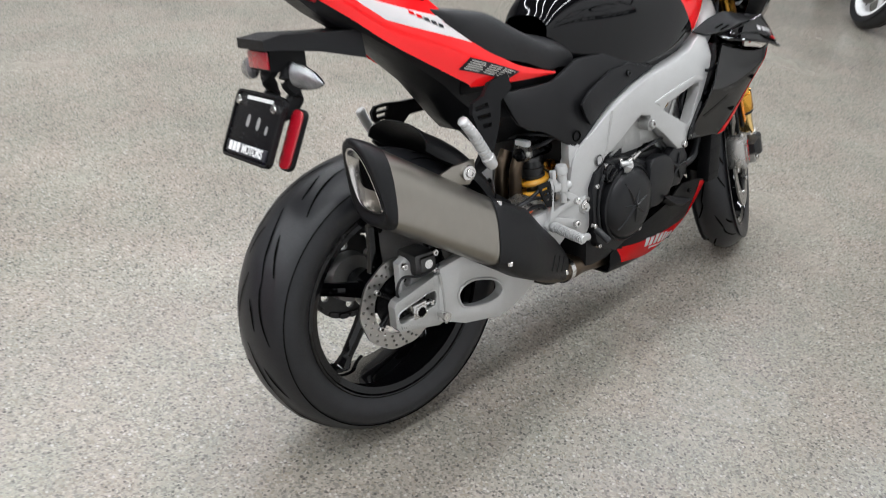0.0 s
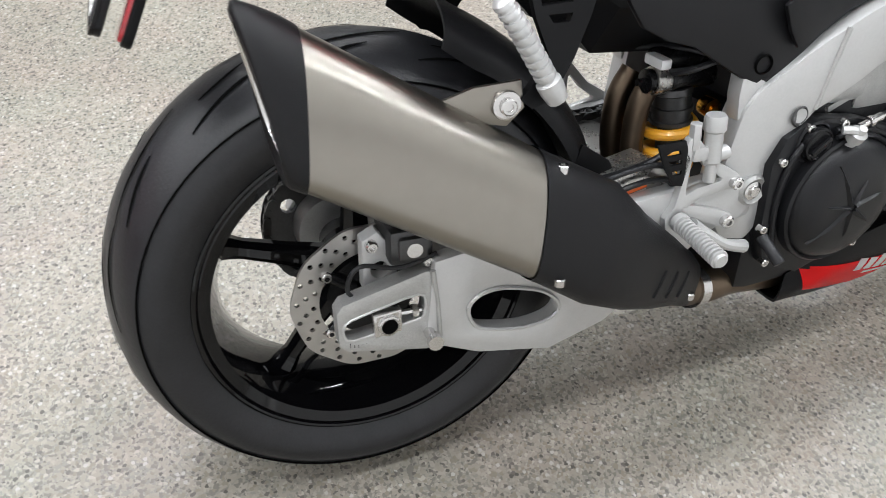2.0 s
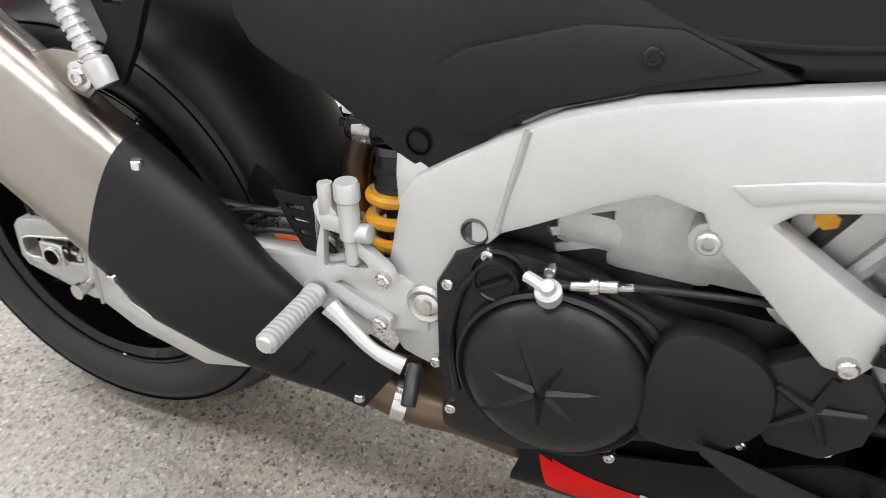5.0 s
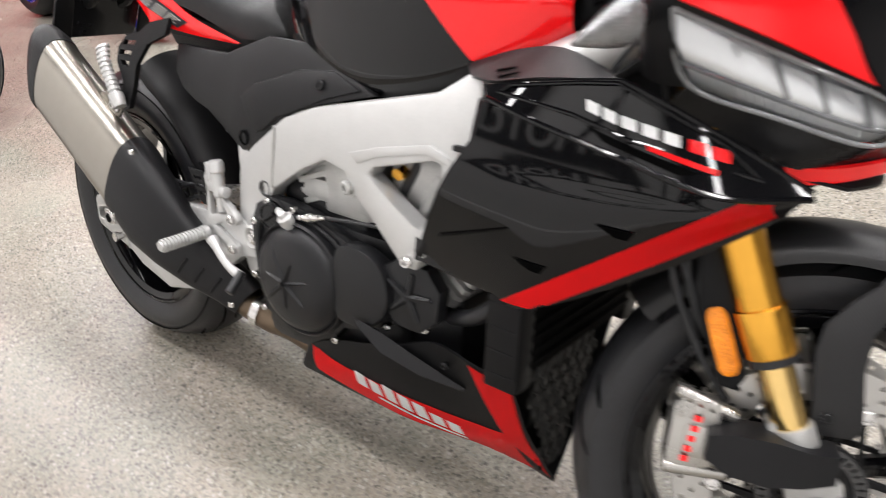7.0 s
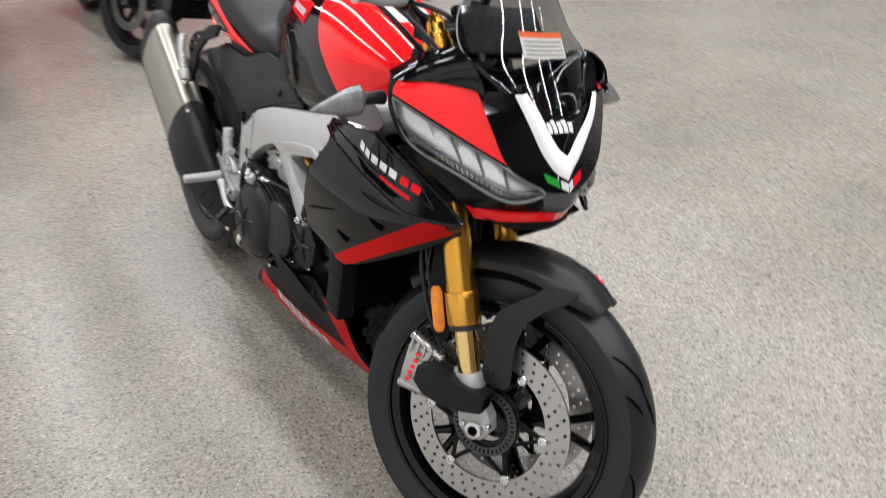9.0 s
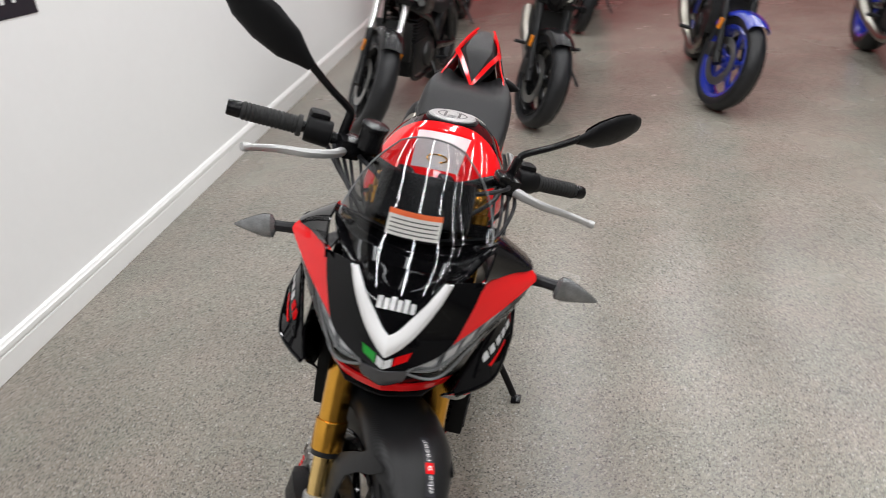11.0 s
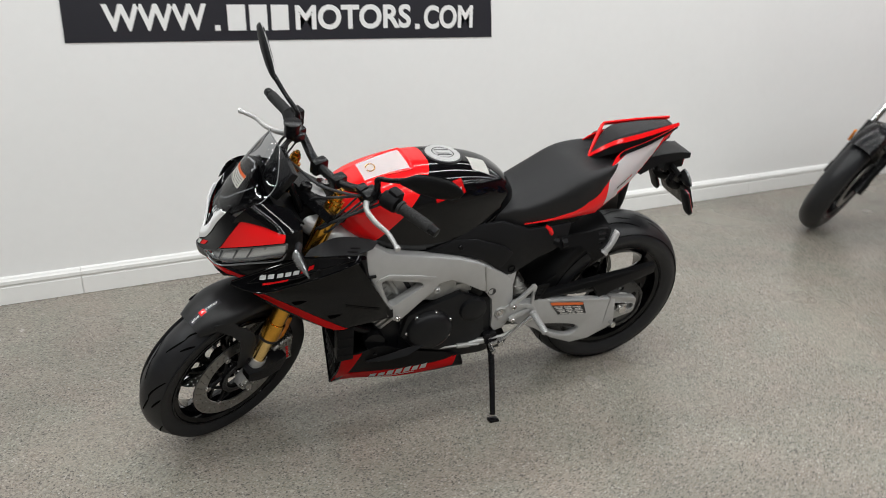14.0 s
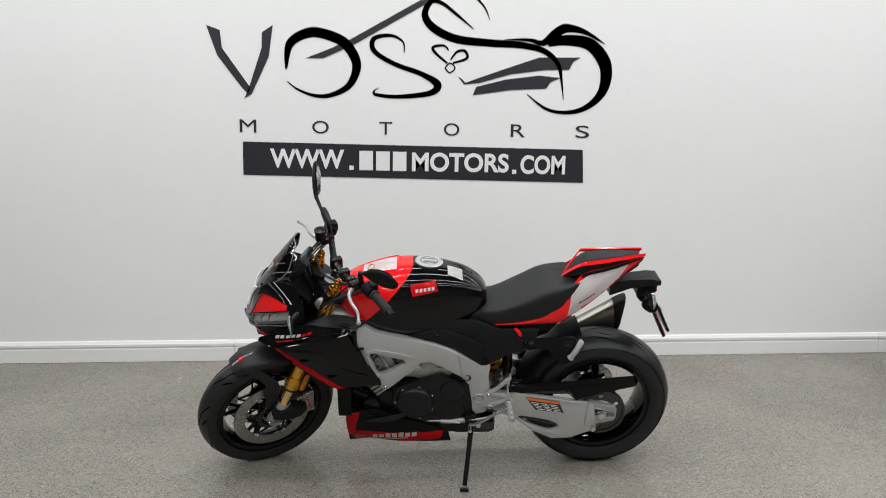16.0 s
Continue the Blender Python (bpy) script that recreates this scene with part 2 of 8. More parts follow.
def flake_floor():
    """Grey epoxy with light, tan and black chips, half gloss, worn in broad patches."""
    m = bpy.data.materials.new("flake_epoxy")
    m.use_nodes = True
    N, K = m.node_tree.nodes, m.node_tree.links
    b = N["Principled BSDF"]
    co = N.new("ShaderNodeTexCoord")
    layers = []
    for sc in (185.0, 290.0):
        wob = N.new("ShaderNodeTexNoise")
        wob.inputs["Scale"].default_value = sc * 0.9
        off = N.new("ShaderNodeVectorMath")
        off.operation = "MULTIPLY_ADD"
        off.inputs[1].default_value = (0.0045,) * 3
        K.new(co.outputs["Object"], wob.inputs["Vector"])
        K.new(wob.outputs["Color"], off.inputs[0])
        K.new(co.outputs["Object"], off.inputs[2])
        vo = N.new("ShaderNodeTexVoronoi")
        vo.inputs["Scale"].default_value = sc
        K.new(off.outputs[0], vo.inputs["Vector"])
        sep = N.new("ShaderNodeSeparateColor")
        K.new(vo.outputs["Color"], sep.inputs[0])
        layers.append((vo, sep))
    cr = N.new("ShaderNodeValToRGB")
    cr.color_ramp.interpolation = "CONSTANT"
    e = cr.color_ramp.elements
    tones = [(0.0, (0.140, 0.130, 0.117)), (0.055, (0.19, 0.175, 0.154)), (0.3, (0.272, 0.255, 0.229)), (0.62, (0.228, 0.209, 0.182)), (0.78, (0.31, 0.293, 0.267)), (0.945, (0.355, 0.337, 0.309))]
    e[0].position, e[0].color = tones[0][0], (*tones[0][1], 1)
    e[1].position, e[1].color = tones[1][0], (*tones[1][1], 1)
    for pos_, col_ in tones[2:]:
        q = e.new(pos_)
        q.color = (col_[0] * 1.03, col_[1], col_[2] * 0.95, 1)
    K.new(layers[0][1].outputs[0], cr.inputs[0])
    cr2 = N.new("ShaderNodeValToRGB")
    cr2.color_ramp.interpolation = "CONSTANT"
    e = cr2.color_ramp.elements
    tones = [(0.0, (0.158, 0.147, 0.132)), (0.08, (0.24, 0.225, 0.20)), (0.5, (0.288, 0.271, 0.244)), (0.92, (0.335, 0.317, 0.29))]
    e[0].position, e[0].color = tones[0][0], (*tones[0][1], 1)
    e[1].position, e[1].color = tones[1][0], (*tones[1][1], 1)
    for pos_, col_ in tones[2:]:
        q = e.new(pos_)
        q.color = (col_[0] * 1.03, col_[1], col_[2] * 0.95, 1)
    K.new(layers[1][1].outputs[1], cr2.inputs[0])
    mx = N.new("ShaderNodeMix")
    mx.data_type = "RGBA"
    pick = N.new("ShaderNodeMath")
    pick.operation = "GREATER_THAN"
    pick.inputs[1].default_value = 0.55
    K.new(layers[0][1].outputs[2], pick.inputs[0])
    K.new(pick.outputs[0], mx.inputs[0])
    fleck = N.new("ShaderNodeTexVoronoi")
    fleck.inputs["Scale"].default_value = 118.0
    K.new(off.outputs[0], fleck.inputs["Vector"])
    fsep = N.new("ShaderNodeSeparateColor")
    K.new(fleck.outputs["Color"], fsep.inputs[0])
    tone = N.new("ShaderNodeValToRGB")
    tone.color_ramp.interpolation = "CONSTANT"
    tone.color_ramp.elements[0].color = (0.105, 0.098, 0.088, 1)
    tone.color_ramp.elements[1].position, tone.color_ramp.elements[1].color = 0.55, (0.395, 0.376, 0.345, 1)
    K.new(fsep.outputs[0], tone.inputs[0])
    keep = N.new("ShaderNodeMath")
    keep.operation = "GREATER_THAN"
    keep.inputs[1].default_value = 0.875
    K.new(fsep.outputs[1], keep.inputs[0])
    near = N.new("ShaderNodeMath")
    near.operation = "LESS_THAN"
    near.inputs[1].default_value = 0.42
    K.new(fleck.outputs["Distance"], near.inputs[0])
    both_ = N.new("ShaderNodeMath")
    both_.operation = "MULTIPLY"
    K.new(keep.outputs[0], both_.inputs[0])
    K.new(near.outputs[0], both_.inputs[1])
    top_ = N.new("ShaderNodeMix")
    top_.data_type = "RGBA"
    K.new(both_.outputs[0], top_.inputs[0])
    K.new(mx.outputs[2], top_.inputs[6])
    K.new(tone.outputs[0], top_.inputs[7])
    K.new(cr.outputs[0], mx.inputs[6])
    K.new(cr2.outputs[0], mx.inputs[7])
    patch = N.new("ShaderNodeTexNoise")
    patch.inputs["Scale"].default_value, patch.inputs["Detail"].default_value = 1.3, 3
    K.new(co.outputs["Object"], patch.inputs["Vector"])
    pr = N.new("ShaderNodeMapRange")
    pr.inputs["From Min"].default_value, pr.inputs["From Max"].default_value = 0.3, 0.7
    pr.inputs["To Min"].default_value, pr.inputs["To Max"].default_value = 0.76, 1.00
    K.new(patch.outputs["Fac"], pr.inputs["Value"])
    mul = N.new("ShaderNodeMix")
    mul.data_type, mul.blend_type = "RGBA", "MULTIPLY"
    mul.inputs[0].default_value = 1
    K.new(top_.outputs[2], mul.inputs[6])
    K.new(pr.outputs[0], mul.inputs[7])
    tint = N.new("ShaderNodeTexNoise")
    tint.inputs["Scale"].default_value, tint.inputs["Detail"].default_value = 4.5, 4
    K.new(co.outputs["Object"], tint.inputs["Vector"])
    hue = N.new("ShaderNodeValToRGB")
    hue.color_ramp.elements[0].position, hue.color_ramp.elements[0].color = 0.34, (0.965, 1.0, 0.975, 1)
    hue.color_ramp.elements[1].position, hue.color_ramp.elements[1].color = 0.66, (1.03, 0.995, 0.98, 1)
    K.new(tint.outputs["Fac"], hue.inputs[0])
    wash = N.new("ShaderNodeMix")
    wash.data_type, wash.blend_type = "RGBA", "MULTIPLY"
    wash.inputs[0].default_value = 1
    K.new(mul.outputs[2], wash.inputs[6])
    K.new(hue.outputs[0], wash.inputs[7])
    K.new(wash.outputs[2], b.inputs["Base Color"])
    rg = N.new("ShaderNodeMapRange")
    rg.inputs["To Min"].default_value, rg.inputs["To Max"].default_value = 0.20, 0.32
    K.new(patch.outputs["Fac"], rg.inputs["Value"])
    K.new(rg.outputs[0], b.inputs["Roughness"])
    b.inputs["Specular IOR Level"].default_value = 0.32
    bp = N.new("ShaderNodeBump")
    bp.inputs["Distance"].default_value = 0.0004
    bp.inputs["Strength"].default_value = 0.5
    K.new(layers[0][0].outputs["Distance"], bp.inputs["Height"])
    K.new(bp.outputs[0], b.inputs["Normal"])
    return m


M_FLOOR = flake_floor()
M_WALL = shader("white_wall_paint", (0.80, 0.80, 0.79), 0.6, scale=25, vary=0.015, bump=0.0004)
M_TRIM = shader("white_gloss_trim", (0.82, 0.82, 0.80), 0.3, scale=30, vary=0.02)
M_REDWALL = shader("red_wall_paint", (0.45, 0.02, 0.03), 0.5, scale=25, vary=0.05)
M_CEIL = shader("dark_ceiling_paint", (0.10, 0.10, 0.105), 0.85, scale=20, vary=0.1)
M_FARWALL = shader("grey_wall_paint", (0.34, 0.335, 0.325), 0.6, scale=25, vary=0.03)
M_VINYL = shader("black_vinyl_sign", (0.012, 0.012, 0.018), 0.45, scale=20, vary=0.1)
M_VINYL_W = shader("white_vinyl_sign", (0.78, 0.78, 0.77), 0.45, scale=20, vary=0.02)
M_GLOSS = shader("gloss_black_paint", (0.0025, 0.0025, 0.003), 0.05, scale=20, vary=0.1, specular=0.30, rough_vary=0.2)
M_MATTE = shader("matte_black_plastic", (0.0055, 0.0055, 0.006), 0.44, scale=900, vary=0.12, bump=0.0002, specular=0.12)
M_PLASTIC = shader("grained_black_plastic", (0.0072, 0.0072, 0.0080), 0.40, scale=1100, vary=0.15, bump=0.0003, specular=0.2)
M_SATIN = shader("satin_black_paint", (0.0055, 0.0055, 0.0062), 0.26, scale=80, vary=0.1, specular=0.22)
M_RED = shader("gloss_red_paint", (0.82, 0.010, 0.012), 0.07, scale=20, vary=0.04, specular=0.4)
M_DECAL = shader("red_vinyl_decal", (0.86, 0.011, 0.014), 0.22, scale=20, vary=0.03, specular=0.2)
M_WHITE = shader("gloss_white_paint", (0.86, 0.86, 0.86), 0.15, scale=20, vary=0.02, specular=0.3)
M_GREEN = shader("green_paint", (0.02, 0.4, 0.04), 0.2, coat=0.6, scale=20, vary=0.03)
M_ALU = shader("silver_painted_aluminium", (0.47, 0.47, 0.465), 0.38, 0.42, scale=300, vary=0.05, bump=0.00008)
M_CAST = shader("cast_aluminium", (0.42, 0.42, 0.41), 0.5, 0.7, scale=420, vary=0.14, bump=0.0004)
M_STEEL = shader("polished_steel", (0.62, 0.61, 0.60), 0.2, 1.0, scale=120, vary=0.08)
M_NICKEL = shader("nickel_plated_caliper", (0.40, 0.39, 0.37), 0.28, 0.9, scale=200, vary=0.1)
M_DISC = brushed("ground_disc_steel", (0.42, 0.41, 0.395), 0.33, (300, 5, 300))
M_TITAN = shader("brushed_titanium", (0.28, 0.262, 0.232), 0.29, 1.0, scale=45, vary=0.05, rough_vary=0.08)
M_HEAT = shader("heat_tinted_pipe", (0.13, 0.098, 0.07), 0.42, 1.0, scale=25, vary=0.3)
M_GOLD = shader("gold_anodised", (0.72, 0.37, 0.055), 0.24, 1.0, scale=60, vary=0.06)
M_TUBE = shader("gold_nitride_tube", (0.80, 0.56, 0.22), 0.14, 1.0, scale=60, vary=0.06)
M_YELLOW = shader("yellow_spring_paint", (0.75, 0.36, 0.02), 0.3, coat=0.5, scale=60, vary=0.05)
M_RUBBER = shader("tyre_rubber", (0.0120, 0.0123, 0.0140), 0.40, scale=260, vary=0.3, bump=0.0003, specular=0.36)
M_GROOVE = shader("tyre_groove", (0.0015, 0.0015, 0.0015), 0.9, scale=60, specular=0.05)
M_ENGINE = shader("black_engine_paint", (0.0075, 0.0077, 0.0088), 0.36, 0.0, scale=500, vary=0.15, bump=0.0003, specular=0.26)
M_CARBON = weave("carbon_cloth")
M_GRIP = shader("grip_rubber", (0.012, 0.012, 0.012), 0.7, scale=700, vary=0.2, bump=0.0008)
M_SEAT = shader("seat_vinyl", (0.0110, 0.0110, 0.0120), 0.5, scale=1400, vary=0.2, bump=0.0005, specular=0.3)
M_LENS = thin_pane("clear_lens", (0.93, 0.94, 0.95))
M_SCREEN = thin_pane("smoked_screen", (0.42, 0.43, 0.44))
M_REDLENS = shader("red_reflector", (0.30, 0.004, 0.012), 0.18, coat=1.0, scale=500, vary=0.25, bump=0.0006)
M_AMBER = shader("amber_reflector", (0.80, 0.22, 0.008), 0.2, specular=0.45, scale=420, vary=0.45, bump=0.0012)
M_MIRROR = shader("silver_reflector", (0.85, 0.86, 0.87), 0.1, 1.0, scale=90, vary=0.06)
M_PAPER = shader("paper_label", (0.75, 0.74, 0.70), 0.6, scale=60, vary=0.04)
M_PRINT = shader("grey_print", (0.025, 0.025, 0.025), 0.6, scale=200, vary=0.2)
M_ORANGE = shader("orange_print", (0.8, 0.16, 0.03), 0.5, scale=60, vary=0.05)
M_BLUE = shader("blue_wheel_paint", (0.015, 0.03, 0.32), 0.2, coat=0.8, scale=60, vary=0.08)
M_CHROME = shader("chrome", (0.75, 0.75, 0.75), 0.08, 1.0, scale=60, vary=0.04)
M_SILVER = shader("lamp_reflector", (0.80, 0.805, 0.81), 0.16, 0.4, scale=90, vary=0.06)
M_INDIC = shader("clear_indicator_lens", (0.24, 0.245, 0.25), 0.14, 0.6, scale=420, vary=0.35, bump=0.0010)
M_RIM = shader("lamp_rim_plastic", (0.16, 0.163, 0.167), 0.12, scale=60, vary=0.1)
M_CHIN = shader("smoked_chin_lens", (0.06, 0.06, 0.065), 0.1, scale=60, vary=0.1)
M_LEAD = shader("dark_steel", (0.07, 0.07, 0.07), 0.4, 0.8, scale=300, vary=0.2)
M_CORE = shader("radiator_core", (0.02, 0.02, 0.02), 0.5, 0.5, scale=800, vary=0.4, bump=0.001)
M_LAMP = shader("lamp_housing", (0.8, 0.8, 0.8), 0.4, scale=30, vary=0.03)

# ---- the room ----
X0, X1, Y0, Y1 = -8.0, 7.85, -7.5, 1.496


def quad_block(name, lo, hi, mat, label="", category="", bevel=0.0):
    ob = part(name, block(lo, hi, bevel), mat)
    return tagged(ob, label, category, kind="structure")


quad_block("floor", (X0 - 0.2, Y0 - 0.2, -0.12), (X1 + 0.2, Y1 + 0.2, 0.0), M_FLOOR, "speckled grey flake epoxy showroom floor", "floor")
quad_block("ceiling", (X0 - 0.2, Y0 - 0.2, CEIL), (X1 + 0.2, Y1 + 0.2, CEIL + 0.1), M_CEIL, "dark painted showroom ceiling above the strip lights", "ceiling")
quad_block("wall_north", (X0, Y1, 0.0), (X1, Y1 + 0.15, CEIL), M_WALL, "white painted wall carrying the black sign", "wall")
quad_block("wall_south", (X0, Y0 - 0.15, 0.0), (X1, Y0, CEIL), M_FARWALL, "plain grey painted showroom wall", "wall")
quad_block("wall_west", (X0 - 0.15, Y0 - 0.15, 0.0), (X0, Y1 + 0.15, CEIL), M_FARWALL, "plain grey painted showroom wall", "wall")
quad_block("wall_east", (X1, Y0 - 0.15, 0.0), (X1 + 0.15, Y1 + 0.15, CEIL), M_REDWALL, "red painted wall at the showroom's end", "wall")
# baseboard: lengths butted at a visible joint, with a stepped top moulding
BASE = [(0.0, 0.0), (-0.016, 0.0), (-0.016, 0.082), (-0.013, 0.086), (-0.013, 0.095), (-0.020, 0.099), (-0.020, 0.115), (-0.014, 0.121), (-0.012, 0.128), (-0.004, 0.134), (0.0, 0.134)]


def baseboard(xa, xb):
    rings = [[(x, Y1 + y, z + 0.002) for y, z in BASE] for x in (xa, xb)]
    return tagged(part("baseboard", soften(skin(rings), 0.0008), M_TRIM), "white moulded wooden baseboard along the wall", "baseboard", kind="structure")


for xa, xb in ((X0, -4.39), (-4.388, -1.916), (-1.913, 2.30), (2.302, X1)):
    baseboard(xa, xb)
for sy in STRIPS:
    fx = thing("strip_light", "long white ceiling strip light fitting", "ceiling light", pose(0.6, sy, CEIL), group="ceiling strip lights")
    part("housing", block((-5.8, -0.06, -0.08), (5.8, 0.06, -0.002), 0.01), M_LAMP, fx)

# ---- the sign painted on the wall ----
sign = thing("wall_sign", "black vinyl dealership sign with line-drawn motorcycle logo", "sign", pose(-0.088, Y1, 0.008, 0, 0.87, 0) @ Matrix.Diagonal((0.991, 1, 0.978, 1)))


def flat_shape(name, pts, mat, depth=0.002, parent=None, up=0.0):
    bm = bmesh.new()
    f = bm.faces.new([bm.verts.new((x, -0.0015 - up, z)) for x, z in pts])
    got = bmesh.ops.extrude_face_region(bm, geom=[f])
    for g in got["geom"]:
        if isinstance(g, bmesh.types.BMVert):
            g.co.y -= depth
    bmesh.ops.triangulate(bm, faces=[f for f in bm.faces if len(f.verts) > 4])
    return part(name, bm, mat, parent or sign)


def stroke(name, pts, widths, mat=None, steps=8):
    """A brush stroke: a smooth line with a width at each point."""
    P = spline([(x, 0, z) for x, z in pts], steps)
    L, Rr = [], []
    for i, p in enumerate(P):
        d = (P[min(i + 1, len(P) - 1)] - P[max(i - 1, 0)]).normalized()
        nrm = Vector((-d.z, 0, d.x))
        f = i / steps
        k = min(int(f), len(widths) - 1)
        w = widths[k] + (widths[min(k + 1, len(widths) - 1)] - widths[k]) * (f - k)
        L.append(p + nrm * w / 2)
        Rr.append(p - nrm * w / 2)
    bm = bmesh.new()
    top = [[bm.verts.new((q.x, -0.0035, q.z)) for q in (a, b)] for a, b in zip(L, Rr)]
    for a, b in zip(top, top[1:]):
        bm.faces.new((a[0], a[1], b[1], b[0]))
    bmesh.ops.solidify(bm, geom=list(bm.faces), thickness=0.002)
    return part(name, bm, mat or M_VINYL, sign)


def lettering(text, x, z, height, width, mat, parent, depth=0.002, y=-0.002, name="lettering", bold=0.022, m=None):
    """Words in the built-in font, as a mesh fitted into a width and height."""
    cu = bpy.data.curves.new("text", "FONT")
    cu.body = text
    cu.extrude = depth / 2
    cu.offset = bold
    ob = bpy.data.objects.new("text", cu)
    scene.collection.objects.link(ob)
    dg = bpy.context.evaluated_depsgraph_get()
    me = bpy.data.meshes.new_from_object(ob.evaluated_get(dg))
    bpy.data.objects.remove(ob)
    co = np.array([v.co[:] for v in me.vertices])
    lo, hi = co.min(0), co.max(0)
    for v in me.vertices:
        v.co = (x + (v.co.x - lo[0]) / (hi[0] - lo[0]) * width, y - v.co.z, z + (v.co.y - lo[1]) / (hi[1] - lo[1]) * height)
    if m is not None:
        me.transform(m)
    me.name = name
    me.materials.append(mat)
    out = new(name, me)
    out.parent = parent
    return out


flat_shape("banner", [(-1.760, 1.172), (0.362, 1.152), (0.350, 1.362), (-1.758, 1.378)], M_VINYL)


def on_banner(f, g):
    """A place on the banner: f along it, g up it, both from 0 to 1."""
    return -1.762 + f * 2.115, (1.174 - f * 0.021) + g * 0.207


def banner_word(text, f0, f1):
    xa, za = on_banner(f0, 0.22)
    xb, _ = on_banner(f1, 0.22)
    return lettering(text, xa, za, 0.120, xb - xa, M_VINYL_W, sign, y=-0.0045, bold=0.03)


banner_word("WWW", 0.079, 0.294)
for i in range(3):
    xa, za = on_banner(0.338 + i * 0.049, 0.22)
    xb, _ = on_banner(0.378 + i * 0.049, 0.22)
    flat_shape("logo_block", [(xa, za), (xb, za), (xb, za + 0.12), (xa, za + 0.12)], M_VINYL_W, up=0.003)
banner_word("MOTORS", 0.492, 0.779)
for f in (0.309, 0.790):
    xa, za = on_banner(f, 0.22)
    flat_shape("full_stop", [(xa, za), (xa + 0.026, za), (xa + 0.026, za + 0.026), (xa, za + 0.026)], M_VINYL_W, up=0.003)
banner_word("COM", 0.814, 0.948)
for ch, xa, xb in zip("MOTORS", (-1.775, -1.335, -0.925, -0.525, -0.108, 0.30), (-1.675, -1.235, -0.845, -0.43, -0.02, 0.385)):
    lettering(ch, xa, 1.436, 0.078, xb - xa, M_VINYL, sign, bold=0.0)

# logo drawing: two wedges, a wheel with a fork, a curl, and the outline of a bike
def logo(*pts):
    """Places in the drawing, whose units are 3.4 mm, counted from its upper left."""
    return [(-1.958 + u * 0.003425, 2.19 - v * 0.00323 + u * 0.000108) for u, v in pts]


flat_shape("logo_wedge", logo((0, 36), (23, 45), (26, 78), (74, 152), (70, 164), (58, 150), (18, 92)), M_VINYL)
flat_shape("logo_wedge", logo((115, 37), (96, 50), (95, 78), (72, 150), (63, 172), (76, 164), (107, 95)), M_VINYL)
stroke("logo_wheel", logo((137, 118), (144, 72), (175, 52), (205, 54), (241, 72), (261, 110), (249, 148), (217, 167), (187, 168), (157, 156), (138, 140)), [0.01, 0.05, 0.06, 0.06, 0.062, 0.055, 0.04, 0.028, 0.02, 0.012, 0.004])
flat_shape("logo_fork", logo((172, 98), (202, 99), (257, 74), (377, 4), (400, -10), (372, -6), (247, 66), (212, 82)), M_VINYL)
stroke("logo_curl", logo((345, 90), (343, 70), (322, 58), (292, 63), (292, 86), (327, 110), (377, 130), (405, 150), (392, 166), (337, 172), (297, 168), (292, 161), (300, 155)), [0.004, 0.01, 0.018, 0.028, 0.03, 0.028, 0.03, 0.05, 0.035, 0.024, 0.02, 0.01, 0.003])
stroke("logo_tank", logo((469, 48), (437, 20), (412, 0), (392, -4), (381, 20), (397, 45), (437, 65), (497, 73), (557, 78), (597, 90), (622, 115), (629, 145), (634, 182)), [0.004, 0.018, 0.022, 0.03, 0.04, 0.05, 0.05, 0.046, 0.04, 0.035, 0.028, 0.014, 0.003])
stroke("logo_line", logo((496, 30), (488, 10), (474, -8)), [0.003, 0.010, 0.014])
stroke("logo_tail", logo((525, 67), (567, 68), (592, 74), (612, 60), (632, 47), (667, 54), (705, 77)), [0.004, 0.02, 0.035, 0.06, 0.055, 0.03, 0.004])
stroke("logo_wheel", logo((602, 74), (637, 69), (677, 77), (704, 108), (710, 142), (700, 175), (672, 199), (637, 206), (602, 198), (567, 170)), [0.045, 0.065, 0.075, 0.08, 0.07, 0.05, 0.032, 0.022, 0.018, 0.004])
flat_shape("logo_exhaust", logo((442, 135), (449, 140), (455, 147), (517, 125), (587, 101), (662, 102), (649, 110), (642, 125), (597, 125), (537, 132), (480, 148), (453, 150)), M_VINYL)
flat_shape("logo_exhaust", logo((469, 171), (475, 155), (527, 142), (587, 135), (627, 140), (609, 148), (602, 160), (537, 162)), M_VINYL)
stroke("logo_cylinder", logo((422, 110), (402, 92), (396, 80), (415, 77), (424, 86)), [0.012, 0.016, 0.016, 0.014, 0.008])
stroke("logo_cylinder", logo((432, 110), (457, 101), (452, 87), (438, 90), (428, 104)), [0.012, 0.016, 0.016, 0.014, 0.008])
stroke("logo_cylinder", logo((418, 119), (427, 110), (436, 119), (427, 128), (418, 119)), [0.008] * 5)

# ---- the red, black and white sport bike on its side stand ----
bike = thing("motorcycle", "red, black and white naked sport motorcycle leaning on its side stand", "motorcycle", pose(0.010, 0.040, 0.0015, -14.04, 0.24, 178.63))
RAKE, LOCK = radians(24.8), radians(27)
AXIS = Vector((-math.sin(RAKE), 0, math.cos(RAKE)))
STEER = Matrix.Translation((1.552, 0, 0)) @ Matrix.Rotation(LOCK, 4, AXIS) @ Matrix.Translation((-1.552, 0, 0))
REAR, FRONT = Vector((0, 0, 0.326)), Vector((1.452, 0, 0.300))


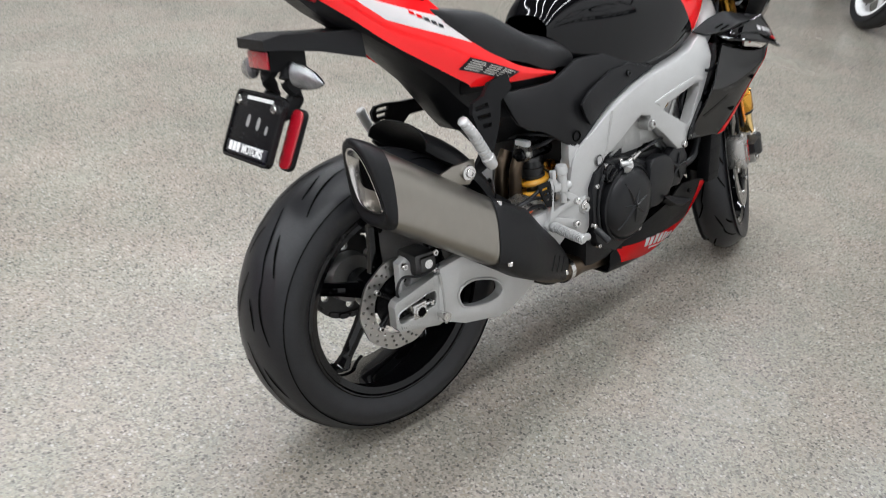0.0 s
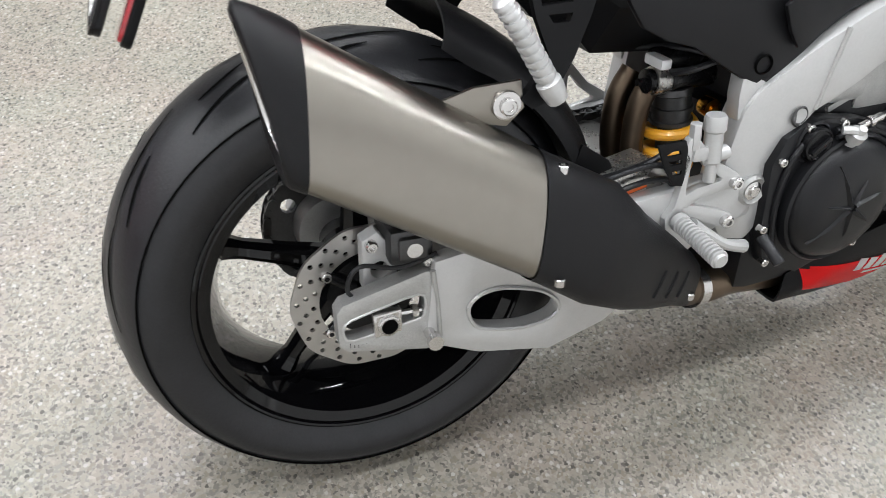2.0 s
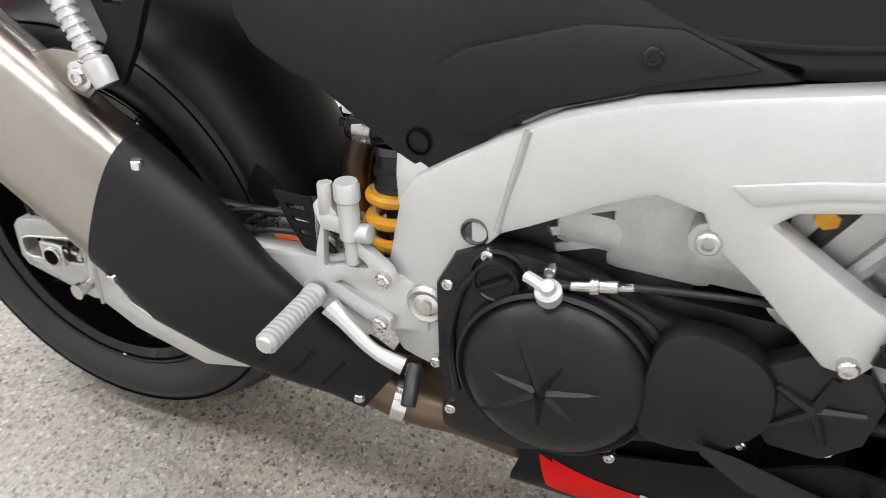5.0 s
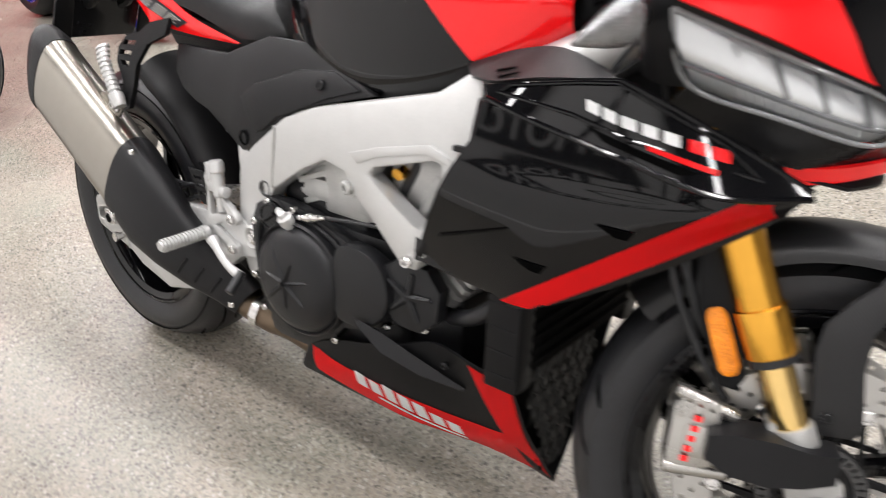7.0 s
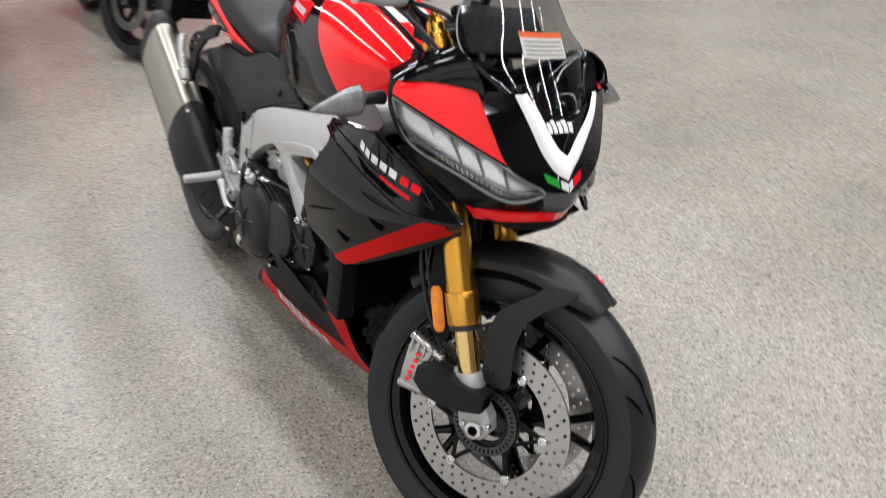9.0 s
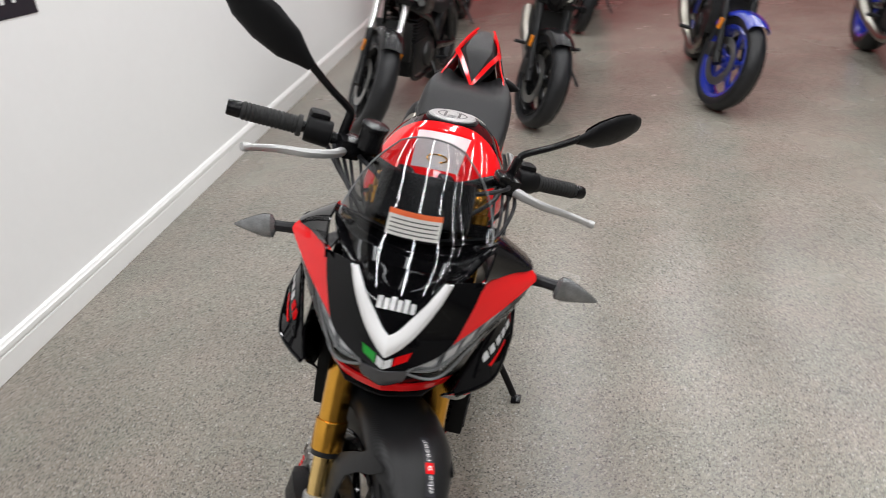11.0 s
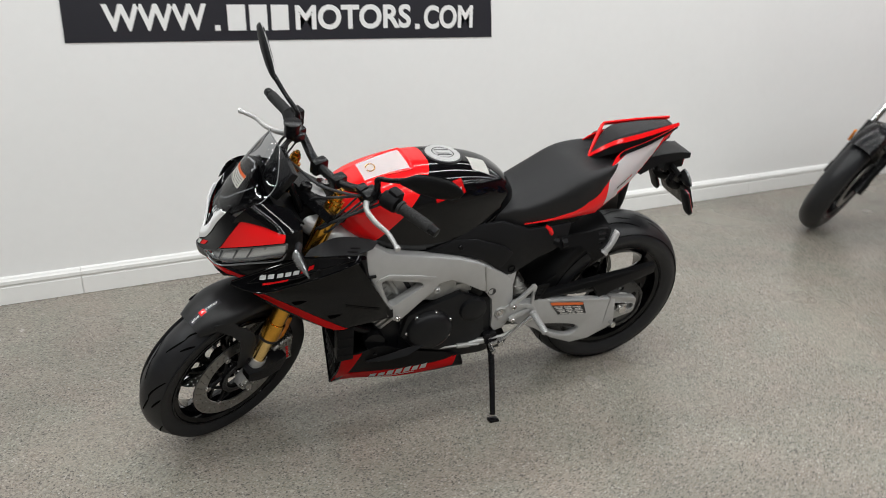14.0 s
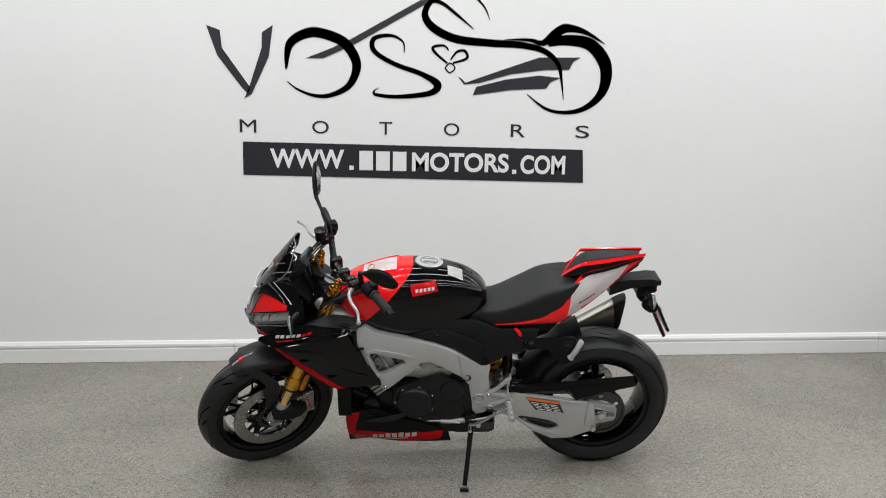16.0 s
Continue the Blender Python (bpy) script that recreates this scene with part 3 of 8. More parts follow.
def tyre_profile(R, half, bead):
    """Half profile of a round sport tyre as (radius, y), from bead over the crown to bead."""
    side = [(bead - 0.004, half * 0.70), (bead + 0.008, half * 0.80), (bead + 0.022, half * 0.92), (bead + 0.040, half * 0.995), (bead + 0.056, half * 1.0),
            (R - 0.034, half * 0.90), (R - 0.017, half * 0.68), (R - 0.007, half * 0.44), (R - 0.0015, half * 0.2), (R, 0)]
    return [(r, y) for r, y in side] + [(r, -y) for r, y in side[-2::-1]]


def tread_point(R, half, a, s):
    """On the tyre: a round it, s across it from -1 to 1."""
    y = s * half * 0.97
    prof = tyre_profile(R, half, 0.2165)
    r = R
    for (ra, ya), (rb, yb) in zip(prof[4:], prof[5:10]):
        if yb <= abs(y) <= ya:
            r = rb + (ra - rb) * (abs(y) - yb) / (ya - yb)
    r += 0.0012
    return Vector((r * math.cos(a), y, r * math.sin(a)))


def tread_cuts(R, half, n, wide, lines):
    """Sickle-shaped grooves as thin raised-free dark strips sunk flush in the tread."""
    bms = []
    for i in range(n):
        for sgn in (1, -1):
            a0 = math.tau * (i + (0.5 if sgn < 0 else 0)) / n
            for pts in lines:
                P = spline([(a, s, 0) for a, s in pts], 6)
                L = []
                for k, p in enumerate(P):
                    d = (P[min(k + 1, len(P) - 1)] - P[max(k - 1, 0)])
                    t = Vector((-d.y * half / R, d.x * R / half, 0))
                    t = Vector((-d.y * half, d.x * R, 0)).normalized() * wide * (0.35 + 0.65 * math.sin(math.pi * min(1, (k + 0.6) / len(P))))
                    L.append([tread_point(R, half, a0 + p.x + t.x / R, sgn * (p.y + t.y / half)), tread_point(R, half, a0 + p.x - t.x / R, sgn * (p.y - t.y / half))])
                bm = bmesh.new()
                V = [[bm.verts.new(q) for q in row] for row in L]
                for a, b in zip(V, V[1:]):
                    bm.faces.new((a[0], a[1], b[1], b[0]))
                bms.append(bm)
    return join(bms)


def drilled_disc(R, r, y, thick, holes, wave=0.0):
    """A brake rotor ring with rows of drilled holes."""
    out = [(R * math.cos(a) * (1 + wave * math.cos(10 * a)), R * math.sin(a) * (1 + wave * math.cos(10 * a))) for a in [math.tau * i / 90 for i in range(90)]]
    inn = [(r * math.cos(a), r * math.sin(a)) for a in [math.tau * i / 60 for i in range(60)]]
    hs = []
    for k in range(holes):
        for q, off in ((0.2, 0.0), (0.5, 0.33), (0.8, 0.66)):
            a = math.tau * (k + off) / holes
            rr = r + (R - r) * q
            hs.append(ring_pts(rr * math.cos(a), rr * math.sin(a), 0.0036, 8))
    return plate(out, y - thick / 2, y + thick / 2, [inn] + hs, bevel=0)


def at(bm, m):
    bmesh.ops.transform(bm, matrix=m, verts=bm.verts)
    return bm


def moved(bm, v):
    bmesh.ops.translate(bm, vec=v, verts=bm.verts)
    return bm


def wheel(name, centre, R, half, bead, lines, ncut, spokes, m=None, rim_mat=None, owner=None, split=False):
    """A cast wheel with tyre, rim, spokes and hub."""
    own = owner or bike
    T = (m if m is not None else Matrix()) @ Matrix.Translation(centre)
    ty = part("tyre", spun(tyre_profile(R, half, bead), 96), M_RUBBER, own, "black sport tyre with sickle grooves", m=T)
    if lines:
        tagged(part("tread_groove", tread_cuts(R, half, ncut, 0.0026, lines), M_GROOVE, ty, m=T, sharp=80), kind="stuff")
        for q in (1, -1):
            part("shoulder_line", spun([(R - 0.036 + 0.0011 * math.cos(t), q * (half * 0.925) + 0.0016 * math.sin(t)) for t in [math.tau * k / 6 for k in range(6)]], 96, close=True), M_GROOVE, ty, m=T)
    w = half * 0.80
    prof = [(bead + 0.008, w), (bead + 0.008, w - 0.006), (bead - 0.006, w - 0.009), (bead - 0.018, w * 0.55), (bead - 0.022, 0), (bead - 0.018, -w * 0.55), (bead - 0.006, -w + 0.009), (bead + 0.008, -w + 0.006),
            (bead + 0.008, -w), (bead + 0.002, -w - 0.003), (bead - 0.012, -w + 0.002), (bead - 0.024, -w * 0.55), (bead - 0.029, 0), (bead - 0.024, w * 0.55), (bead - 0.012, w - 0.002), (bead + 0.002, w + 0.003)]
    rim = part("rim", spun(prof, 96, close=True), rim_mat or M_GLOSS, own, "gloss black cast wheel rim", m=T)
    for s in (1, -1):
        part("rim_lip", spun([(bead + 0.009 + 0.004 * math.cos(t), s * (w + 0.002) + 0.004 * math.sin(t)) for t in [math.tau * k / 8 for k in range(8)]], 96, close=True), rim_mat or M_GLOSS, rim, m=T)
    for i in range(spokes):
        a = math.tau * (i + 0.2) / spokes
        rot = Matrix.Rotation(-a, 4, "Y")
        if split:
            arms = [[(0.035, 0, 0), (0.10, 0, 0.004), (0.145, 0, 0.016), (bead - 0.026, 0, 0.034)], [(0.035, 0, 0), (0.10, 0, -0.004), (0.145, 0, -0.016), (bead - 0.026, 0, -0.034)]]
            rr = [0.016, 0.012, 0.0085, 0.0095]
        else:
            arms = [[(0.035, 0, 0), (0.10, 0, 0.003), (bead - 0.055, 0, 0.006), (bead - 0.022, 0, 0.008)]]
            rr = [0.022, 0.016, 0.014, 0.022]
        part("spoke", at(join([hose(p, rr, n=8, steps=4) for p in arms]), rot), rim_mat or M_GLOSS, rim, m=T)
    hub = spun([(0.012, w * 0.9), (0.034, w * 0.9), (0.036, w * 0.5), (0.05, 0.02), (0.05, -0.02), (0.036, -w * 0.5), (0.034, -w * 0.9), (0.012, -w * 0.9)], 32)
    part("hub", hub, rim_mat or M_GLOSS, rim, m=T)
    valve_a = 4.25
    part("valve", at(hose([(bead - 0.026, 0, 0), (bead - 0.045, -0.004, 0.0), (bead - 0.062, -0.012, 0.002)], [0.005, 0.004, 0.0035], n=8), Matrix.Rotation(-valve_a, 4, "Y")), M_MATTE, rim, m=T)
    return T


CUT_R = [[(0.0, 0.06), (0.10, 0.16), (0.22, 0.25), (0.33, 0.31), (0.46, 0.42)], [(0.46, 0.42), (0.55, 0.43), (0.72, 0.54), (0.88, 0.70)], [(0.16, 0.42), (0.28, 0.52), (0.42, 0.66)], [(0.60, 0.16), (0.70, 0.27), (0.80, 0.34)]]
CUT_F = [[(0.0, 0.12), (0.12, 0.30), (0.22, 0.42)], [(0.22, 0.42), (0.30, 0.44), (0.50, 0.82)], [(0.10, 0.60), (0.24, 0.86)]]
TR = wheel("rear", REAR, 0.326, 0.099, 0.2165, CUT_R, 7, 5)
wheel("front", FRONT, 0.300, 0.061, 0.2165, CUT_F, 8, 5, m=STEER, split=True)

mark_c = Vector((-0.234, 0, 0.196))
for k in range(2):
    d = Vector((0.0075 * k, 0, 0.003 * k))
    part("red_mark", plate([((mark_c + d).x - 0.0025, (mark_c + d).z - 0.004), ((mark_c + d).x + 0.0025, (mark_c + d).z - 0.003), ((mark_c + d).x + 0.002, (mark_c + d).z + 0.004), ((mark_c + d).x - 0.003, (mark_c + d).z + 0.003)], -0.0880, -0.0895, bevel=0), M_DECAL, bpy.data.objects["tyre"])

# rear brake, axle, sprocket and chain
rd = part("rear_brake_disc", drilled_disc(0.108, 0.072, -0.090, 0.005, 22, 0.012), M_DISC, bike, "drilled steel rear brake disc", m=TR)
part("disc_carrier", join([spun([(0.030, -0.072), (0.055, -0.078), (0.060, -0.084), (0.030, -0.084)], 32, close=True)] + [rod((0.03 * math.cos(a), -0.085, 0.03 * math.sin(a)), (0.078 * math.cos(a), -0.09, 0.078 * math.sin(a)), 0.008) for a in [math.tau * i / 5 for i in range(5)]]), M_SATIN, rd, m=TR)
for i in range(5):
    a = math.tau * i / 5
    part("bolt", bolt((0.074 * math.cos(a), -0.093, 0.074 * math.sin(a)), (0, -1, 0), 0.007), M_STEEL, rd, m=TR)
sp_out = []
for i in range(42 * 4):
    a = math.tau * i / (42 * 4)
    sp_out.append(((0.104 if i % 4 in (0, 1) else 0.098) * math.cos(a), (0.104 if i % 4 in (0, 1) else 0.098) * math.sin(a)))
part("rear_sprocket", plate(sp_out, 0.088, 0.095, [ring_pts(0, 0, 0.05, 30)] + [ring_pts(0.075 * math.cos(a), 0.075 * math.sin(a), 0.012, 10) for a in [math.tau * (i + .5) / 6 for i in range(6)]], bevel=0), M_LEAD, bike, m=TR)
part("sprocket_carrier", spun([(0.02, 0.07), (0.058, 0.072), (0.062, 0.088), (0.056, 0.098), (0.02, 0.098)], 32, close=True), M_CAST, bike, m=TR)
part("rear_axle", join([rod((0, -0.128, 0.327), (0, 0.128, 0.327), 0.0125), rod((0, -0.112, 0.327), (0, -0.128, 0.327), 0.0145, n=28, bevel=0.0015), rod((0, 0.118, 0.327), (0, 0.134, 0.327), 0.017, n=6)]), M_STEEL, bike)
part("axle_hole", spun([(0, -0.1288), (0.0105, -0.1288), (0.0105, -0.1280), (0, -0.1280)], 20, (0, 0, 0.327)), M_GROOVE, bike)


def chain_line():
    c0, c1, r0, r1 = Vector((0, 0, 0.326)), Vector((0.555, 0, 0.405)), 0.102, 0.042
    pts = []
    d = math.atan2(c1.z - c0.z, c1.x - c0.x)
    lean = math.asin((r0 - r1) / (c1 - c0).length)
    up0, up1 = d + math.pi / 2 - lean, d - math.pi / 2 + lean
    for k in range(25):
        a = up0 + (math.tau - (up0 - up1)) * k / 24
        pts.append(c0 + Vector((math.cos(a), 0, math.sin(a))) * r0)
    for k in range(13):
        a = up1 + (up0 - up1) * k / 12
        pts.append(c1 + Vector((math.cos(a), 0, math.sin(a))) * r1)
    return pts


def chain():
    P = chain_line()
    P.append(P[0])
    seg = [(b - a).length for a, b in zip(P, P[1:])]
    total = sum(seg)
    n = 106
    bms = []

    def on(s):
        s %= total
        for a, b, l in zip(P, P[1:], seg):
            if s <= l:
                return a.lerp(b, s / l)
            s -= l
        return P[-1]

    for i in range(n):
        a, b = on(total * i / n), on(total * (i + 1) / n)
        w = 0.0085 if i % 2 else 0.006
        for sgn in (1, -1):
            d = (b - a).normalized()
            u = Vector((-d.z, 0, d.x))
            pts = []
            for c, e in ((a, -1), (b, 1)):
                for k in range(5):
                    t = math.pi * (k / 4 - 0.5)
                    pts.append(c + (d * e * math.cos(t) + u * e * math.sin(t)) * 0.0062)
            bms.append(plate([(p.x, p.z) for p in pts], 0.0915 + sgn * w - 0.001, 0.0915 + sgn * w + 0.001, bevel=0))
        bms.append(rod((a.x, 0.0815, a.z), (a.x, 0.1015, a.z), 0.0045, n=8))
    return join(bms)


part("drive_chain", chain(), M_LEAD, bike, "dark steel roller drive chain")

# swingarm: a boxed plate each side, joined ahead of the tyre
SW_L = [(0.545, 0.435), (0.50, 0.452), (0.39, 0.442), (0.15, 0.404), (0.035, 0.380), (0.016, 0.252), (0.133, 0.213), (0.22, 0.211), (0.31, 0.252), (0.39, 0.312), (0.50, 0.372), (0.55, 0.385)]
SW_LH = [(0.372, 0.326), (0.266, 0.311), (0.205, 0.290), (0.200, 0.270), (0.238, 0.252), (0.325, 0.285)]
SW_R = [(0.545, 0.435), (0.50, 0.452), (0.40, 0.44), (0.20, 0.425), (0.120, 0.415), (0.062, 0.405), (0.048, 0.282), (0.13, 0.250), (0.243, 0.228), (0.33, 0.25), (0.42, 0.31), (0.50, 0.372), (0.55, 0.385)]
SW_RH = [(0.112, 0.328), (0.118, 0.304), (0.138, 0.289), (0.200, 0.279), (0.238, 0.283), (0.252, 0.296), (0.243, 0.316), (0.215, 0.336), (0.165, 0.350), (0.130, 0.346)]


def round_off(outline, n=3):
    """The same outline with its corners drawn as curves."""
    return [(p.x, p.z) for p in spline([(x, 0, z) for x, z in outline], n, closed=True)]


SW_LH, SW_RH = round_off(SW_LH), round_off(SW_RH)


def arm_y(sgn, inner):
    def f(x, z):
        t = min(1, max(0, x / 0.55))
        return sgn * ((0.121 if not inner else 0.098) - 0.0 * t - (0.004 if inner else 0.0))
    return f


swing = part("swingarm", plate(SW_L, arm_y(1, True), arm_y(1, False), [SW_LH], bevel=0.007), M_ALU, bike, "silver aluminium swingarm with a cut-out")
part("right_arm", plate(SW_R, arm_y(-1, True), arm_y(-1, False), [SW_RH], bevel=0.007), M_ALU, swing)
part("window_rim", hose([(x, -0.121, z) for x, z in SW_RH] + [(SW_RH[0][0], -0.121, SW_RH[0][1])], 0.003, n=6, steps=1), M_ALU, swing)
part("cross_beam", block((0.385, -0.10, 0.34), (0.47, 0.10, 0.435), 0.02), M_NICKEL, swing)
for sgn in (1, -1):
    slot = round_off([(-0.056, 0.334), (-0.045, 0.343), (0.0, 0.352), (0.041, 0.360), (0.050, 0.350), (0.048, 0.328), (0.037, 0.321), (0.0, 0.316), (-0.045, 0.311), (-0.056, 0.320)], 2)
    blk = part("axle_block", plate([(-0.064, 0.355), (-0.056, 0.366), (0.052, 0.392), (0.066, 0.387), (0.070, 0.276), (0.052, 0.272), (-0.054, 0.296), (-0.063, 0.308)], sgn * 0.094, sgn * 0.118, [slot], bevel=0.004), M_CAST, swing, "grey cast aluminium axle block")
    part("slot_rim", hose([(x, sgn * 0.1178, z) for x, z in slot] + [(slot[0][0], sgn * 0.1178, slot[0][1])], 0.0018, n=6, steps=1), M_ALU, blk)
    for k in range(9):
        x0 = -0.050 + 0.0052 * k
        part("scale_mark", block((x0, min(sgn * 0.1176, sgn * 0.1186), 0.3015 - 0.22 * (x0 + 0.05)), (x0 + 0.0010, max(sgn * 0.1176, sgn * 0.1186), (0.3085 if k % 4 == 0 else 0.306) - 0.22 * (x0 + 0.05)), 0), M_LEAD, blk)
    part("weld_bead", hose([(0.060, sgn * 0.1195, 0.393), (0.066, sgn * 0.120, 0.35), (0.069, sgn * 0.120, 0.31), (0.071, sgn * 0.1195, 0.272)], [0.004, 0.0032, 0.004, 0.0034], n=8), M_CAST, swing)
    part("axle_carrier", plate([(-0.019, 0.312), (0.017, 0.314), (0.017, 0.347), (-0.020, 0.345)], sgn * 0.112, sgn * 0.125, [ring_pts(-0.001, 0.329, 0.011, 14)], bevel=0.002), M_STEEL, swing)
    part("adjuster", join([rod((0.02, sgn * 0.11, 0.331), (0.05, sgn * 0.11, 0.331), 0.0045, n=8), rod((0.034, sgn * 0.11, 0.331), (0.042, sgn * 0.11, 0.331), 0.009, n=6)]), M_STEEL, swing)
    part("paddock_bobbin", join([rod((0.055 if sgn < 0 else -0.02 + 0.055, sgn * 0.118, 0.300 if sgn < 0 else 0.27), (0.055 if sgn < 0 else 0.035, sgn * 0.142, 0.300 if sgn < 0 else 0.27), 0.008), rod((0.055 if sgn < 0 else 0.035, sgn * 0.138, 0.300 if sgn < 0 else 0.27), (0.055 if sgn < 0 else 0.035, sgn * 0.146, 0.300 if sgn < 0 else 0.27), 0.011)]), M_STEEL, swing)
part("warning_label", plate([(0.345, 0.425), (0.20, 0.402), (0.175, 0.345), (0.30, 0.362)], 0.1215, 0.1222, bevel=0), M_PRINT, swing, "black and white printed warning label")
part("label_header", plate([(0.342, 0.424), (0.202, 0.402), (0.197, 0.390), (0.335, 0.411)], 0.1222, 0.1228, bevel=0), M_ORANGE, swing)
for i in range(5):
    o = i * 0.0085
    for f0, f1 in ((0.0, 0.30 - 0.05 * (i % 2)), (0.36, 0.62), (0.68 + 0.04 * (i % 2), 0.98)):
        xa, za, xb, zb = 0.322 - o * 0.9, 0.402 - o, 0.205 - o * 0.6, 0.384 - o
        x0, z0, x1, z1 = xa + (xb - xa) * f0, za + (zb - za) * f0, xa + (xb - xa) * f1, za + (zb - za) * f1
        part("print_line", plate([(x0, z0), (x1, z1), (x1, z1 - 0.003), (x0, z0 - 0.003)], 0.1222, 0.1228, bevel=0), M_PAPER, swing)
# rear caliper and its bracket
cal = part("rear_caliper", join([block((0.01, -0.105, 0.395), (0.068, -0.062, 0.445), 0.010), block((0.02, -0.112, 0.405), (0.058, -0.100, 0.437), 0.008)]), M_LEAD, bike, "dark grey rear brake caliper")
part("bracket", plate([(-0.02, 0.43), (0.0, 0.44), (0.03, 0.40), (0.02, 0.36), (0.0, 0.34), (-0.02, 0.36)], -0.088, -0.076, [ring_pts(0.002, 0.385, 0.012, 12)], bevel=0.002), M_ALU, cal)
for x, z in ((-0.009, 0.424), (0.062, 0.44), (0.058, 0.40)):
    part("bolt", bolt((x, -0.104 if x > 0 else -0.088, z), (0, -1, 0), 0.008, 0.008), M_STEEL, cal)
part("round_badge", spun([(0, -0.1135), (0.010, -0.1135), (0.010, -0.112), (0, -0.112)], 20, (0.039, 0, 0.421)), M_STEEL, cal)
part("brake_hose", hose([(0.07, -0.085, 0.43), (0.10, -0.08, 0.45), (0.18, -0.085, 0.455), (0.28, -0.09, 0.46), (0.38, -0.09, 0.47), (0.43, -0.10, 0.50)], 0.0045), M_RUBBER, bike)
part("sensor_cable", hose([(-0.01, -0.10, 0.345), (-0.045, -0.105, 0.375), (-0.03, -0.108, 0.41), (0.02, -0.112, 0.40), (0.07, -0.108, 0.41)], 0.003), M_RUBBER, bike)

# chain guard on the far side
part("chain_guard", plate([(0.44, 0.415), (0.40, 0.455), (0.36, 0.462), (-0.134, 0.490), (-0.140, 0.448), (0.0, 0.432), (0.12, 0.398), (0.16, 0.455), (0.34, 0.44)], 0.086, 0.112, bevel=0.004), M_MATTE, bike, "matte black plastic chain guard")


# hugger over the rear tyre
def hugger_rows():
    rows = []
    for w, dr in ((-0.106, -0.026), (-0.100, -0.004), (-0.06, 0.018), (0.0, 0.024), (0.06, 0.018), (0.100, -0.004), (0.106, -0.026)):
        row = []
        for k in range(9):
            a = radians(14 + (74 - 14) * k / 8)
            r = 0.352 + dr + (0.010 if k == 8 else 0)
            row.append((r * math.cos(a), w, 0.326 + r * math.sin(a)))
        rows.append(row)
    return rows


hug = part("rear_hugger", sheet(hugger_rows(), 0.003, 3, 3), M_PLASTIC, bike, "matte black rear mudguard hugging the tyre")
for sgn in (1, -1):
    part("stay", plate([(0.30, 0.505), (0.345, 0.475), (0.37, 0.43), (0.33, 0.425), (0.285, 0.465)], sgn * 0.100, sgn * 0.107, bevel=0.003), M_MATTE, hug)
# braced top of the swingarm with its label, and the loops of cable over it
part("upper_brace", plate([(0.290, 0.436), (0.335, 0.460), (0.401, 0.474), (0.445, 0.452), (0.440, 0.391), (0.351, 0.400)], -0.094, -0.060, bevel=0.010), M_NICKEL, swing)
part("brace_label", plate([(0.343, 0.432), (0.345, 0.440), (0.392, 0.449), (0.391, 0.441)], -0.0952, -0.0938, bevel=0), M_ORANGE, swing)
part("print_line", plate([(0.345, 0.426), (0.345, 0.430), (0.391, 0.439), (0.391, 0.435)], -0.0950, -0.0938, bevel=0), M_PAPER, swing)
for pts in ([(0.285, -0.098, 0.455), (0.33, -0.104, 0.472), (0.39, -0.106, 0.478), (0.44, -0.10, 0.46)], [(0.30, -0.100, 0.428), (0.35, -0.106, 0.452), (0.41, -0.108, 0.455), (0.44, -0.104, 0.42)], [(0.31, -0.09, 0.41), (0.37, -0.10, 0.425), (0.42, -0.105, 0.40)]):
    part("cable", hose(pts, 0.0042), M_RUBBER, bike)

# main frame: two spars with a window ahead, and the head beam
SPAR = [(1.02, 0.79), (0.95, 0.745), (0.83, 0.715), (0.72, 0.688), (0.655, 0.662), (0.603, 0.628), (0.560, 0.598), (0.522, 0.568), (0.506, 0.540), (0.500, 0.50), (0.494, 0.455), (0.492, 0.385), (0.515, 0.345), (0.555, 0.340),
        (0.568, 0.36), (0.574, 0.42), (0.585, 0.49), (0.615, 0.532), (0.70, 0.588), (0.745, 0.610), (0.785, 0.602), (0.800, 0.575), (0.84, 0.545), (0.905, 0.487), (0.932, 0.484), (0.955, 0.53), (0.99, 0.605), (1.035, 0.72)]
WINDOW = [(0.838, 0.607), (0.852, 0.622), (0.957, 0.655), (0.974, 0.654), (0.978, 0.643), (0.951, 0.561), (0.941, 0.551), (0.928, 0.555)]


def spar_y(x, z):
    for (a, ya), (b, yb) in zip(((0.4, 0.112), (0.53, 0.120), (0.60, 0.130), (0.66, 0.142), (0.80, 0.142), (0.96, 0.162), (1.06, 0.176)), ((0.53, 0.120), (0.60, 0.130), (0.66, 0.142), (0.80, 0.142), (0.96, 0.162), (1.06, 0.176), (1.3, 0.18))):
        if x <= b:
            y = ya + (yb - ya) * (x - a) / (b - a)
            break
    return y - max(0.0, (0.60 - z)) * 0.02 - max(0.0, z - 0.72) * 0.15


